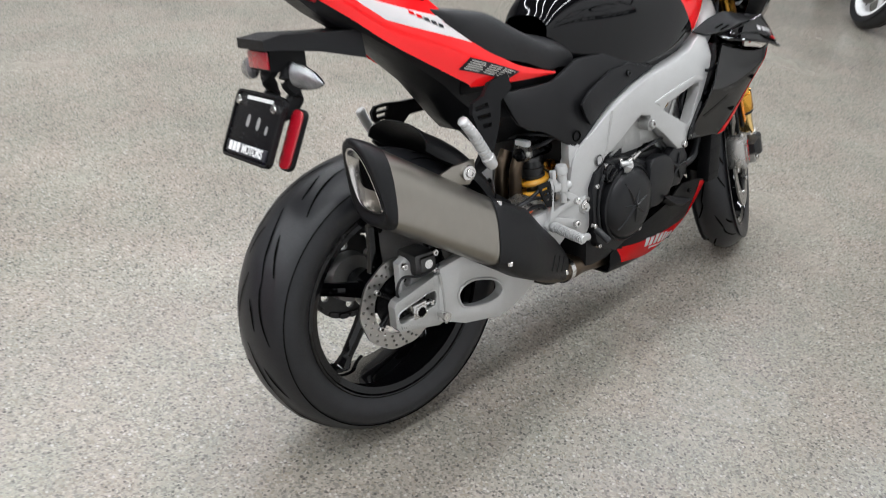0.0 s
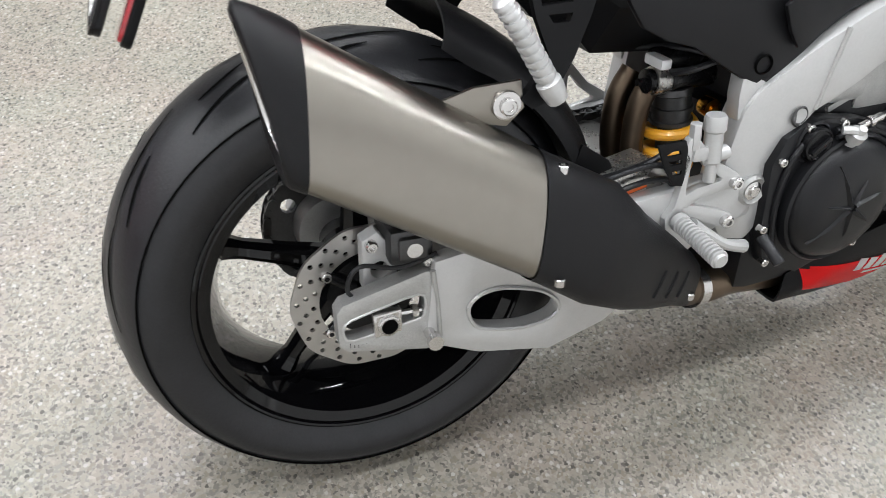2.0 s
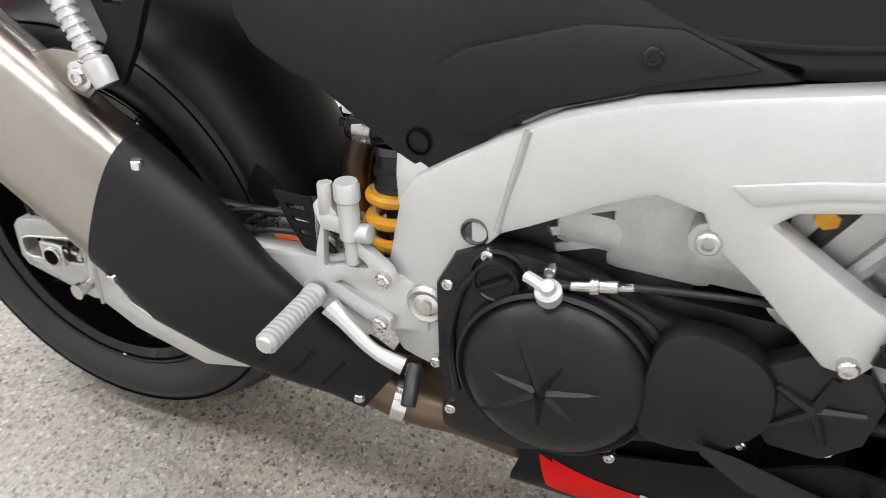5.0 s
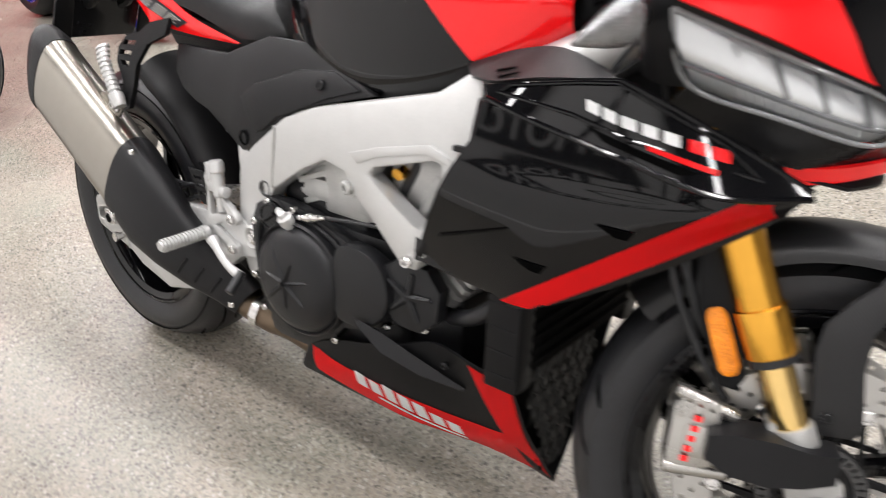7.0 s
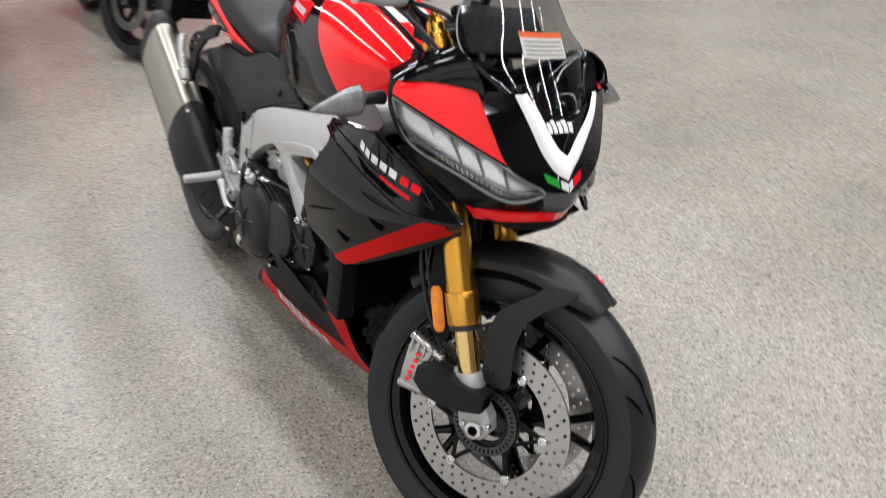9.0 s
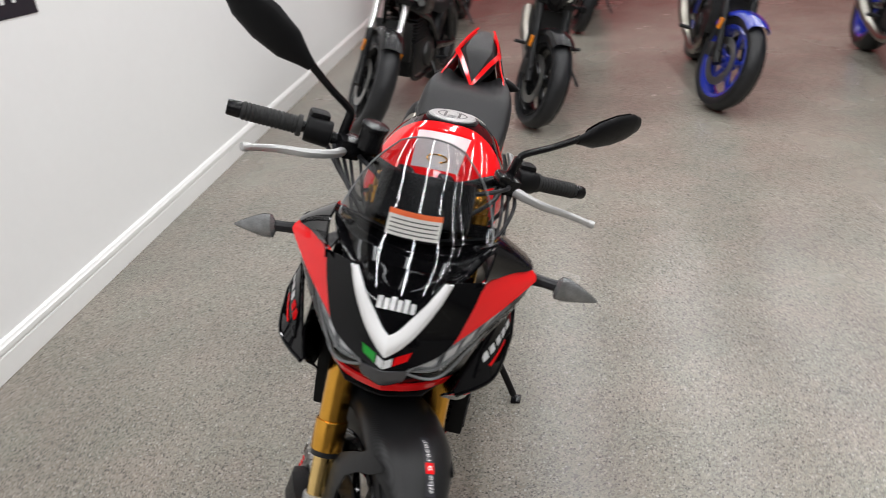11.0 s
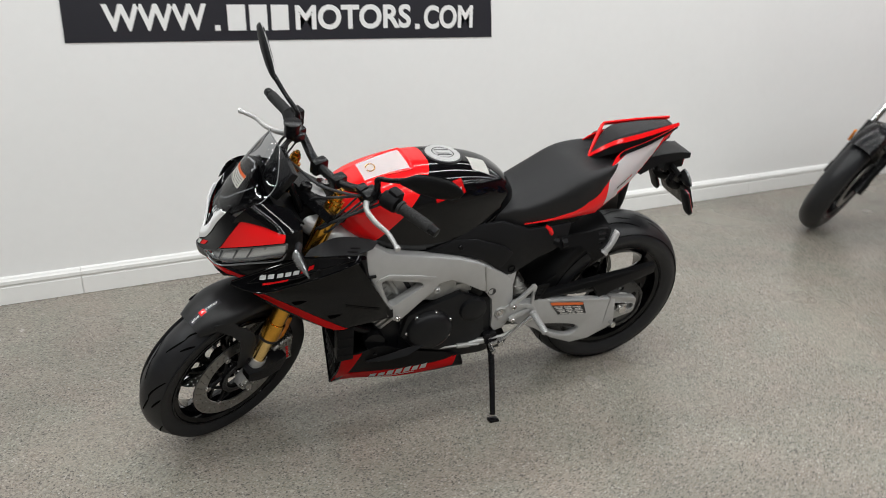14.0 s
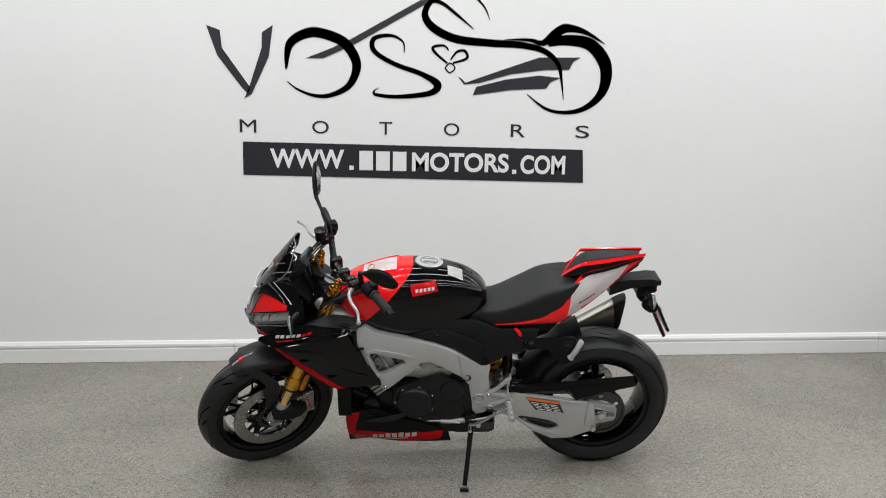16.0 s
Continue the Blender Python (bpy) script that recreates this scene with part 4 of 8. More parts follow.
for sgn in (1, -1):
    bm = plate(SPAR, lambda x, z: spar_y(x, z) - 0.036, spar_y, [WINDOW], bevel=0.007, fine=0.03)
    frm = part("frame_spar", bm if sgn > 0 else flip(bm), M_ALU, bike, "silver aluminium twin-spar frame side")
    part("raised_rib", (lambda b: b if sgn > 0 else flip(b))(plate([(0.80, 0.634), (0.86, 0.655), (0.955, 0.678), (0.99, 0.668), (1.0, 0.655), (0.975, 0.660), (0.95, 0.664), (0.865, 0.642), (0.82, 0.622)], lambda x, z: spar_y(x, z) - 0.004, lambda x, z: spar_y(x, z) + 0.003, bevel=0.002)), M_ALU, frm)
    part("weld_bead", hose([(0.630, sgn * 0.1355, 0.644), (0.624, sgn * 0.1345, 0.61), (0.618, sgn * 0.1325, 0.575), (0.612, sgn * 0.131, 0.536)], 0.0035, n=8), M_CAST, frm)
    part("pivot_boss", spun([(0.0, sgn * 0.112), (0.009, sgn * 0.112), (0.009, sgn * 0.120), (0.015, sgn * 0.122), (0.019, sgn * 0.126), (0.023, sgn * 0.122), (0.023, sgn * 0.10)], 28, (0.544, 0, 0.424)), M_CAST, frm)
    part("pivot_bolt", join([rod((0.544, sgn * 0.11, 0.424), (0.544, sgn * 0.124, 0.424), 0.014, n=24, bevel=0.002), rod((0.544, sgn * 0.122, 0.424), (0.544, sgn * 0.128, 0.424), 0.008, n=6)]), M_STEEL, frm)
    part("recess", spun([(0.0, sgn * 0.127), (0.010, sgn * 0.127), (0.0125, sgn * 0.1305), (0.0145, sgn * 0.129)], 24, (0.590, 0, 0.528)), M_LEAD, frm)
    part("rear_lug", plate([(0.498, 0.590), (0.512, 0.596), (0.545, 0.572), (0.524, 0.540), (0.512, 0.512), (0.502, 0.530), (0.498, 0.560)], sgn * 0.088, sgn * 0.112, bevel=0.004), M_ALU, frm)
    part("engine_mount", join([bolt((0.795, sgn * 0.141, 0.578), (0, sgn, 0), 0.011, 0.008), rod((0.795, sgn * 0.11, 0.578), (0.795, sgn * 0.139, 0.578), 0.017)]), M_CAST, frm)
    part("engine_mount", join([bolt((0.922, sgn * 0.158, 0.498), (0, sgn, 0), 0.009, 0.008)]), M_STEEL, frm)
    beam = [(0.99, 0.118, 0.70), (1.06, 0.105, 0.765), (1.12, 0.075, 0.80), (1.17, 0.03, 0.83)]
    part("head_beam", hose([(a, sgn * b, c) for a, b, c in beam], [0.030, 0.046, 0.050, 0.050], n=16, flat=0.75), M_ALU, frm)
part("steering_head", rod((1.185, 0, 0.795), (1.135, 0, 0.905), 0.042, n=24, bevel=0.004), M_ALU, bike)

# engine: block, two cylinder banks, covers each side
eng = part("engine", block((0.56, -0.115, 0.235), (0.90, 0.115, 0.50), 0.03), M_ENGINE, bike, "black-painted V4 engine")
part("gearbox_top", block((0.60, -0.105, 0.44), (0.80, 0.105, 0.56), 0.03), M_ENGINE, eng)
part("front_case", block((0.86, -0.10, 0.26), (0.98, 0.10, 0.44), 0.03), M_ENGINE, eng)
for name_, a, b, r in (("rear_cylinder_bank", (0.74, 0, 0.50), (0.66, 0, 0.70), 0.07), ("front_cylinder_bank", (0.88, 0, 0.43), (1.03, 0, 0.60), 0.07)):
    d = (Vector(b) - Vector(a)).normalized()
    u = Vector((-d.z, 0, d.x))
    rings = []
    for k in range(9):
        c = Vector(a) + d * (0.04 + k * 0.018)
        for h, q in ((0, 0.90), (0.001, 1.0), (0.010 if k < 6 else 0.016, 1.0), (0.011 if k < 6 else 0.017, 0.90)):
            rings.append([c + (u * s * r + Vector((0, y, 0))) * q + d * h for s, y in ((-1, -0.100), (-0.9, -0.108), (0.9, -0.108), (1, -0.100), (1, 0.100), (0.9, 0.108), (-0.9, 0.108), (-1, 0.100))])
    part(name_, skin(rings), M_CAST, eng)
for k, (x, z, ww, hh) in enumerate(((0.76, 0.56, 0.05, 0.05), (0.83, 0.545, 0.06, 0.03), (0.70, 0.545, 0.04, 0.02), (0.90, 0.60, 0.05, 0.04))):
    for sgn in (1, -1):
        part("casting", block((x - ww, sgn * 0.09 - 0.02, z - hh), (x + ww, sgn * 0.09 + 0.02, z + hh), 0.012), M_CAST, eng)
# clutch side
part("crankcase_cover", plate([(0.556, 0.462), (0.572, 0.500), (0.600, 0.518), (0.640, 0.520), (0.70, 0.512), (0.78, 0.485), (0.85, 0.470), (0.905, 0.455), (0.90, 0.40), (0.84, 0.345), (0.775, 0.325), (0.75, 0.295), (0.66, 0.265), (0.585, 0.30), (0.565, 0.36)], -0.135, -0.108, bevel=0.008), M_ENGINE, eng, "black engine side cover")
clutch = part("clutch_cover", spun([(0.0, -0.176), (0.048, -0.175), (0.070, -0.171), (0.085, -0.163), (0.095, -0.148), (0.099, -0.13)], 48, (0.690, 0, 0.394)), M_ENGINE, eng, "round black clutch cover with star ribs")
for k, (reach, wide) in enumerate(((0.074, 0.010), (0.060, 0.007), (0.076, 0.011), (0.062, 0.008), (0.078, 0.011), (0.066, 0.008), (0.074, 0.010))):
    a = math.tau * (k + 0.3) / 7
    rib = skin([[(0.006, -0.1735, -wide * 0.7), (0.006, -0.1810, 0), (0.006, -0.1735, wide * 0.7)], [(reach * 0.6, -0.1715, -wide * 0.55), (reach * 0.6, -0.1785, 0), (reach * 0.6, -0.1715, wide * 0.55)], [(reach, -0.1640, -wide * 0.18), (reach, -0.1690, 0), (reach, -0.1640, wide * 0.18)]])
    part("star_rib", at(soften(rib, 0.0012), Matrix.Translation((0.684, 0, 0.394)) @ Matrix.Rotation(-a, 4, "Y")), M_ENGINE, clutch)
part("cover_rim", spun([(0.094, -0.150), (0.0975, -0.1535), (0.101, -0.150), (0.102, -0.134)], 48, (0.690, 0, 0.394)), M_ENGINE, clutch)
part("clutch_arm", join([turned((0.676, -0.130, 0.455), (0.672, -0.166, 0.512), [(0, 0.013), (0.18, 0.013), (0.22, 0.0105), (0.62, 0.0095), (0.66, 0.0125), (0.86, 0.0125), (0.90, 0.008), (1.0, 0.006)], 18), hose([(0.674, -0.160, 0.500), (0.664, -0.160, 0.508), (0.650, -0.152, 0.508)], [0.007, 0.006, 0.006], n=8)]), M_ALU, eng, "silver clutch release arm")
fcap = part("oil_filler_cap", spun([(0.0, -0.147), (0.019, -0.147), (0.0205, -0.149), (0.023, -0.148), (0.024, -0.144), (0.024, -0.12)], 32, (0.620, 0, 0.489)), M_SATIN, eng, "round black oil filler cap with a grip bar")
part("grip_bar", at(block((-0.0175, -0.154, -0.003), (0.0175, -0.146, 0.003), 0.0015), Matrix.Translation((0.620, 0, 0.489)) @ Matrix.Rotation(radians(-35), 4, "Y")), M_SATIN, fcap)
part("cap_rim", spun([(0.024, -0.134), (0.027, -0.138), (0.030, -0.136), (0.031, -0.12)], 32, (0.620, 0, 0.489)), M_ENGINE, eng)
part("case_edge", hose([(0.590, -0.137, 0.335), (0.578, -0.137, 0.40), (0.585, -0.138, 0.465), (0.612, -0.139, 0.505)], 0.005, n=8), M_ENGINE, eng)
part("case_edge", hose([(0.655, -0.137, 0.500), (0.70, -0.137, 0.498), (0.76, -0.137, 0.478), (0.80, -0.137, 0.44)], 0.005, n=8), M_ENGINE, eng)
part("clutch_cable", hose([(0.652, -0.146, 0.494), (0.70, -0.143, 0.506), (0.75, -0.140, 0.516), (0.82, -0.132, 0.522), (0.90, -0.122, 0.528), (0.96, -0.10, 0.55)], 0.0035), M_RUBBER, bike)
part("cable_end", turned((0.690, -0.1435, 0.503), (0.745, -0.1405, 0.515), [(0, 0.005), (0.3, 0.005), (0.32, 0.008), (0.45, 0.008), (0.47, 0.006), (0.75, 0.006), (0.77, 0.004), (1, 0.004)], 10), M_STEEL, bike)
part("starter_cover", plate(round_off([(0.775, 0.462), (0.800, 0.490), (0.850, 0.485), (0.880, 0.455), (0.884, 0.405), (0.850, 0.362), (0.800, 0.352), (0.775, 0.372)], 3), -0.158, -0.125, bevel=0.010), M_ENGINE, eng, "rounded black starter gear cover")
part("sight_glass", spun([(0, -0.146), (0.010, -0.146), (0.012, -0.152), (0.019, -0.152), (0.020, -0.13)], 24, (0.799, 0, 0.391)), M_LEAD, eng)
part("pump_cover", plate([(0.865, 0.470), (0.895, 0.492), (0.945, 0.486), (0.968, 0.455), (0.964, 0.405), (0.935, 0.378), (0.890, 0.380), (0.866, 0.410)], -0.146, -0.12, bevel=0.006), M_ENGINE, eng, "ribbed black water pump cover")
for k in range(5):
    a = math.tau * (k + 0.1) / 5
    part("pump_rib", at(hose([(0.0, -0.147, 0), (0.040, -0.1465, 0)], [0.006, 0.004], n=6, steps=2), Matrix.Translation((0.915, 0, 0.435)) @ Matrix.Rotation(-a, 4, "Y")), M_ENGINE, eng)
for x, z in ((0.571, 0.468), (0.607, 0.511), (0.668, 0.509), (0.794, 0.464), (0.565, 0.365), (0.585, 0.305), (0.939, 0.385), (0.76, 0.300), (0.87, 0.365), (0.90, 0.462)):
    part("case_bolt", bolt((x, -0.136, z), (0, -1, 0), 0.0065, 0.006), M_STEEL, eng)
# generator side
part("crankcase_cover", plate([(0.60, 0.36), (0.62, 0.50), (0.70, 0.545), (0.80, 0.51), (0.88, 0.48), (0.90, 0.40), (0.85, 0.33), (0.74, 0.30), (0.64, 0.31)], 0.108, 0.135, bevel=0.008), M_ENGINE, eng, "black engine side cover")
gen = part("generator_cover", spun([(0.0, 0.168), (0.05, 0.167), (0.066, 0.160), (0.075, 0.148), (0.078, 0.13)], 44, (0.805, 0, 0.412)), M_ENGINE, eng, "round black generator cover")
part("sprocket_cover", spun([(0.0, 0.155), (0.03, 0.153), (0.045, 0.146), (0.050, 0.13)], 36, (0.655, 0, 0.47)), M_ENGINE, eng)
for k in range(7):
    a = math.tau * k / 7
    part("case_bolt", bolt((0.805 + 0.076 * math.cos(a), 0.139, 0.412 + 0.076 * math.sin(a)), (0, 1, 0), 0.006, 0.006), M_STEEL, gen)
part("gearbox_rod", join([hose([(0.76, 0.13, 0.312), (0.70, 0.140, 0.318), (0.62, 0.145, 0.314)], 0.0045), rod((0.70, 0.140, 0.318), (0.655, 0.143, 0.317), 0.009, n=14, bevel=0.002)]), M_CAST, bike)
# throttle bodies and hoses seen through the frame window
for k, (x, z) in enumerate(((0.90, 0.585), (0.86, 0.60), (0.80, 0.61))):
    for sgn in (1, -1):
        part("coolant_hose", hose([(x, sgn * 0.09, z - 0.10), (x + 0.01, sgn * 0.105, z - 0.03), (x + 0.04, sgn * 0.10, z + 0.04), (x + 0.03, sgn * 0.06, z + 0.09)], 0.011 - 0.002 * k), M_RUBBER if k else M_CAST, bike)
part("wiring", hose([(0.99, -0.115, 0.66), (0.96, -0.12, 0.60), (0.975, -0.118, 0.56), (1.0, -0.10, 0.50)], 0.007), M_RUBBER, bike)
part("brass_fitting", rod((0.875, -0.11, 0.615), (0.875, -0.125, 0.612), 0.010, n=6), M_GOLD, bike)

# exhaust: header, link pipe, heat shield, silencer
AX = Vector((0.8505, 0, -0.526)).normalized()
NN = Vector((-AX.z, 0, AX.x))
SEC = [(-0.214, -0.040), (-0.202, -0.062), (-0.162, -0.070), (-0.118, -0.065), (-0.100, -0.042), (-0.100, 0.010), (-0.110, 0.050), (-0.134, 0.067), (-0.162, 0.067), (-0.186, 0.048), (-0.204, 0.010)]
C0 = Vector((-0.0965, 0, 0.6335))


def muffler_ring(s, k=1.0, slant=0.0, dy=0.0, dn=0.0):
    pts = spline([(y, h, 0) for y, h in SEC], 4, closed=True)
    return [C0 + AX * (s + slant * p.y) + NN * (p.y * k + dn) + Vector((0, -0.187 + (p.x + 0.157) * k + dy, 0)) for p in pts]


sil = part("silencer", skin([muffler_ring(-0.0064 + 0.3250 * f, 1.0, -0.50 + 0.10 * f) for f in (0.0, 0.2, 0.4, 0.6, 0.8, 1.0)]), M_TITAN, bike, "brushed titanium exhaust silencer", sharp=50)
cap_rings = [muffler_ring(0.004, 1.02, -0.50), muffler_ring(-0.006, 1.025, -0.50), muffler_ring(-0.015, 1.025, -0.55), muffler_ring(-0.026, 1.0, -0.64), muffler_ring(-0.0375, 0.95, -0.76), muffler_ring(-0.0395, 0.90, -0.77), muffler_ring(-0.0385, 0.80, -0.77), muffler_ring(-0.036, 0.70, -0.673), muffler_ring(-0.008, 0.64, -0.616)]
part("end_cap", skin(cap_rings), M_PLASTIC, sil, "matte black carbon end cap", sharp=50)
part("outlet", skin([muffler_ring(-0.030, 0.69, -0.664), muffler_ring(-0.0395, 0.685, -0.659), muffler_ring(-0.0400, 0.655, -0.630), muffler_ring(-0.036, 0.625, -0.601), muffler_ring(-0.012, 0.60, -0.577)], cap=False), M_STEEL, sil, "steel outlet ring", sharp=50)
part("outlet_hole", skin([muffler_ring(-0.0105, 0.61, -0.587), muffler_ring(-0.0100, 0.2, -0.19)], cap=True), M_GROOVE, sil)


def shield_ring(c, hy, hz, tilt=0.62):
    n = Vector((math.sin(tilt), 0, math.cos(tilt)))
    pts = spline([(y, h, 0) for y, h in SEC], 4, closed=True)
    return [Vector(c) + n * (p.y / 0.065 * hz) + Vector((0, (p.x + 0.157) / 0.057 * hy, 0)) for p in pts]


shield = [muffler_ring(0.3085, 1.03, -0.40), muffler_ring(0.330, 1.035, -0.38), shield_ring((0.259, -0.196, 0.416), 0.052, 0.073, 0.40), shield_ring((0.317, -0.189, 0.372), 0.043, 0.061, 0.40), shield_ring((0.380, -0.173, 0.331), 0.036, 0.050, 0.48), shield_ring((0.438, -0.149, 0.295), 0.033, 0.039, 0.55), shield_ring((0.472, -0.134, 0.268), 0.031, 0.033, 0.55)]
shb = skin(shield, cap=False)
sht = tree_of(shb)
sh = part("heat_shield", shb, M_PLASTIC, sil, "matte black exhaust heat shield", sharp=60)
for x, z in ((0.186, 0.402), (0.203, 0.526), (0.455, 0.268)):
    hit = sht.ray_cast(Vector((x, -0.5, z)), Vector((0, 1, 0)))
    if hit[0] is not None:
        part("bolt", bolt(hit[0], hit[1] if hit[1].y < 0 else -hit[1], 0.007, 0.005), M_STEEL, sh)
for k in range(3):
    part("rib", hose([sht.ray_cast(Vector((0.352 + 0.032 * k + 0.022 * f, -0.5, 0.318 - 0.016 * k + 0.032 * f)), Vector((0, 1, 0)))[0] for f in (0, 0.5, 1)], 0.0025, n=6, steps=2), M_MATTE, sh)
part("link_pipe", hose([(0.30, -0.13, 0.36), (0.40, -0.115, 0.295), (0.50, -0.085, 0.248), (0.58, -0.075, 0.240), (0.66, -0.07, 0.225), (0.74, -0.05, 0.20)], [0.030, 0.032, 0.029, 0.027, 0.027, 0.027], n=20), M_HEAT, bike, "heat-tinted steel exhaust pipe")
part("pipe_clamp", hose([(0.498, -0.087, 0.249), (0.515, -0.083, 0.246)], 0.033, n=20, steps=2), M_STEEL, bike)
part("collector_box", block((0.46, -0.085, 0.20), (0.66, 0.085, 0.265), 0.03), M_LEAD, bike)
part("silencer_bracket", plate([(0.06, 0.612), (0.11, 0.628), (0.165, 0.632), (0.170, 0.600), (0.150, 0.580), (0.075, 0.595)], -0.140, -0.134, [], bevel=0.002), M_TITAN, bike)
part("bracket_bolt", join([rod((0.147, -0.132, 0.606), (0.147, -0.146, 0.606), 0.017, n=20, bevel=0.003), bolt((0.147, -0.148, 0.606), (0, -1, 0), 0.010, 0.004)]), M_STEEL, bike)
for k, (y, x) in enumerate(((-0.060, 0.386), (-0.018, 0.378))):
    part("header_pipe", hose([(x + 0.030, y, 0.565), (x + 0.012, y, 0.53), (x + 0.008, y, 0.48), (x + 0.016, y, 0.43), (x + 0.05, y * 0.8, 0.34), (0.50, y * 0.6, 0.26)], 0.016, n=14), M_HEAT, bike)

# rear shock
shock = part("rear_shock", join([turned((0.452, -0.064, 0.500), (0.447, -0.062, 0.552), [(0, 0.030), (0.10, 0.030), (0.12, 0.0265), (0.30, 0.0265), (0.32, 0.0295), (0.46, 0.0295), (0.48, 0.0265), (0.80, 0.0265), (0.84, 0.0290), (1.0, 0.0270)], 28), rod((0.458, -0.062, 0.36), (0.452, -0.064, 0.50), 0.017, n=20)]), M_LEAD, bike, "rear shock absorber with a dark collar")
part("spring", hose([(0.4555 - 0.004 * a / 25 + 0.033 * math.cos(a), -0.063 + 0.033 * math.sin(a), 0.385 + 0.115 * a / (math.tau * 4)) for a in [k * math.tau / 12 for k in range(49)]], 0.0080, n=10, steps=2), M_YELLOW, shock, "yellow coil spring")
part("spring_seat", turned((0.457, -0.062, 0.372), (0.456, -0.062, 0.388), [(0, 0.036), (0.7, 0.038), (1, 0.034)], 28), M_LEAD, shock)
part("reservoir", join([rod((0.402, -0.072, 0.566), (0.425, -0.072, 0.566), 0.0195, n=24, bevel=0.002)]), M_NICKEL, shock, "silver reservoir end")
part("reservoir_body", join([rod((0.424, -0.072, 0.566), (0.500, -0.066, 0.566), 0.0185, n=24, bevel=0.002), rod((0.408, -0.060, 0.592), (0.500, -0.058, 0.590), 0.0150, n=20, bevel=0.003), rod((0.455, -0.066, 0.570), (0.449, -0.062, 0.545), 0.017, n=16)]), M_SATIN, shock, "black reservoir body")
part("reservoir_cap", join([rod((0.392, -0.072, 0.566), (0.403, -0.072, 0.566), 0.0165, n=24, bevel=0.002), rod((0.380, -0.072, 0.566), (0.393, -0.072, 0.566), 0.005, n=10)]), M_SATIN, shock)
part("adjuster_knob", join([rod((0.509, -0.060, 0.515), (0.509, -0.080, 0.515), 0.0145, n=20, bevel=0.002), rod((0.509, -0.080, 0.515), (0.509, -0.084, 0.515), 0.006, n=12)]), M_GOLD, shock)
part("shock_link", block((0.40, -0.05, 0.36), (0.50, 0.03, 0.42), 0.015), M_CAST, bike)

for pts, r in (([(0.40, -0.03, 0.60), (0.44, -0.06, 0.607), (0.49, -0.07, 0.598), (0.54, -0.06, 0.60)], 0.004), ([(0.39, -0.02, 0.615), (0.45, -0.05, 0.622), (0.52, -0.06, 0.612)], 0.005), ([(0.41, -0.075, 0.585), (0.43, -0.095, 0.60), (0.47, -0.09, 0.605), (0.50, -0.07, 0.59)], 0.0045)):
    part("wiring", hose(pts, r), M_RUBBER, bike)
part("connector", block((0.395, -0.075, 0.588), (0.412, -0.055, 0.602), 0.003), M_LAMP, bike)

# rider controls on each side
part("rear_master_cylinder", join([turned((0.466, -0.114, 0.455), (0.457, -0.114, 0.549), [(0, 0.008), (0.28, 0.008), (0.32, 0.0118), (0.76, 0.0118), (0.79, 0.0142), (0.95, 0.0142), (1.0, 0.012)], 20), rod((0.434, -0.112, 0.505), (0.431, -0.111, 0.540), 0.0085, n=6, bevel=0.001), rod((0.462, -0.112, 0.49), (0.486, -0.112, 0.495), 0.0105, n=14, bevel=0.002), block((0.430, -0.120, 0.488), (0.462, -0.106, 0.508), 0.004)]), M_ALU, bike, "silver rear brake master cylinder")
for sgn in (1, -1):
    Y = lambda y: sgn * y
    rs = part("footrest_bracket", plate([(0.414, 0.512), (0.420, 0.522), (0.432, 0.521), (0.466, 0.484), (0.506, 0.460), (0.513, 0.449), (0.506, 0.438), (0.488, 0.438), (0.452, 0.430), (0.436, 0.420), (0.432, 0.398), (0.420, 0.388), (0.404, 0.392), (0.400, 0.408), (0.412, 0.424), (0.417, 0.450)], Y(0.121), Y(0.134), [[(0.428, 0.497), (0.431, 0.500), (0.452, 0.476), (0.480, 0.456), (0.478, 0.453), (0.446, 0.447), (0.429, 0.440), (0.427, 0.446)]], bevel=0.003), M_ALU, bike, "silver aluminium footrest bracket")
    part("lower_arm", plate([(0.424, 0.424), (0.446, 0.421), (0.492, 0.406), (0.509, 0.398), (0.510, 0.384), (0.498, 0.378), (0.480, 0.386), (0.444, 0.400), (0.424, 0.402)], Y(0.123), Y(0.134), bevel=0.003), M_ALU, rs)
    for x, z in ((0.500, 0.449), (0.498, 0.391)):
        part("bolt", bolt((x, Y(0.137), z), (0, sgn, 0), 0.009, 0.007), M_STEEL, rs)
    part("heel_guard", plate([(0.368, 0.520), (0.412, 0.520), (0.425, 0.490), (0.418, 0.455), (0.404, 0.458), (0.385, 0.485)], Y(0.130), Y(0.134), [[(0.383, 0.508), (0.405, 0.508), (0.407, 0.502), (0.386, 0.502)], [(0.390, 0.494), (0.410, 0.494), (0.411, 0.488), (0.393, 0.488)], [(0.398, 0.479), (0.413, 0.479), (0.413, 0.473), (0.400, 0.473)]], bevel=0.0008), M_MATTE, rs)
    peg_a, peg_b = Vector((0.419, Y(0.138), 0.405)), Vector((0.414, Y(0.236), 0.388 if sgn > 0 else 0.399))
    part("footrest", turned(peg_a, peg_b, ribs(0.0095, 0.0125, 0.12, 0.96, 12, (0.0135, 0.010)), 12), M_ALU, rs, "knurled silver footrest")
part("brake_pedal", join([hose([(0.438, -0.143, 0.396), (0.460, -0.146, 0.382), (0.495, -0.147, 0.360), (0.530, -0.143, 0.349)], [0.012, 0.009, 0.008, 0.010], n=10)]), M_ALU, bike)
part("pedal_tip", rod((0.53, -0.14, 0.345), (0.538, -0.175, 0.318), 0.0085, n=12, bevel=0.002), M_RUBBER, bike)
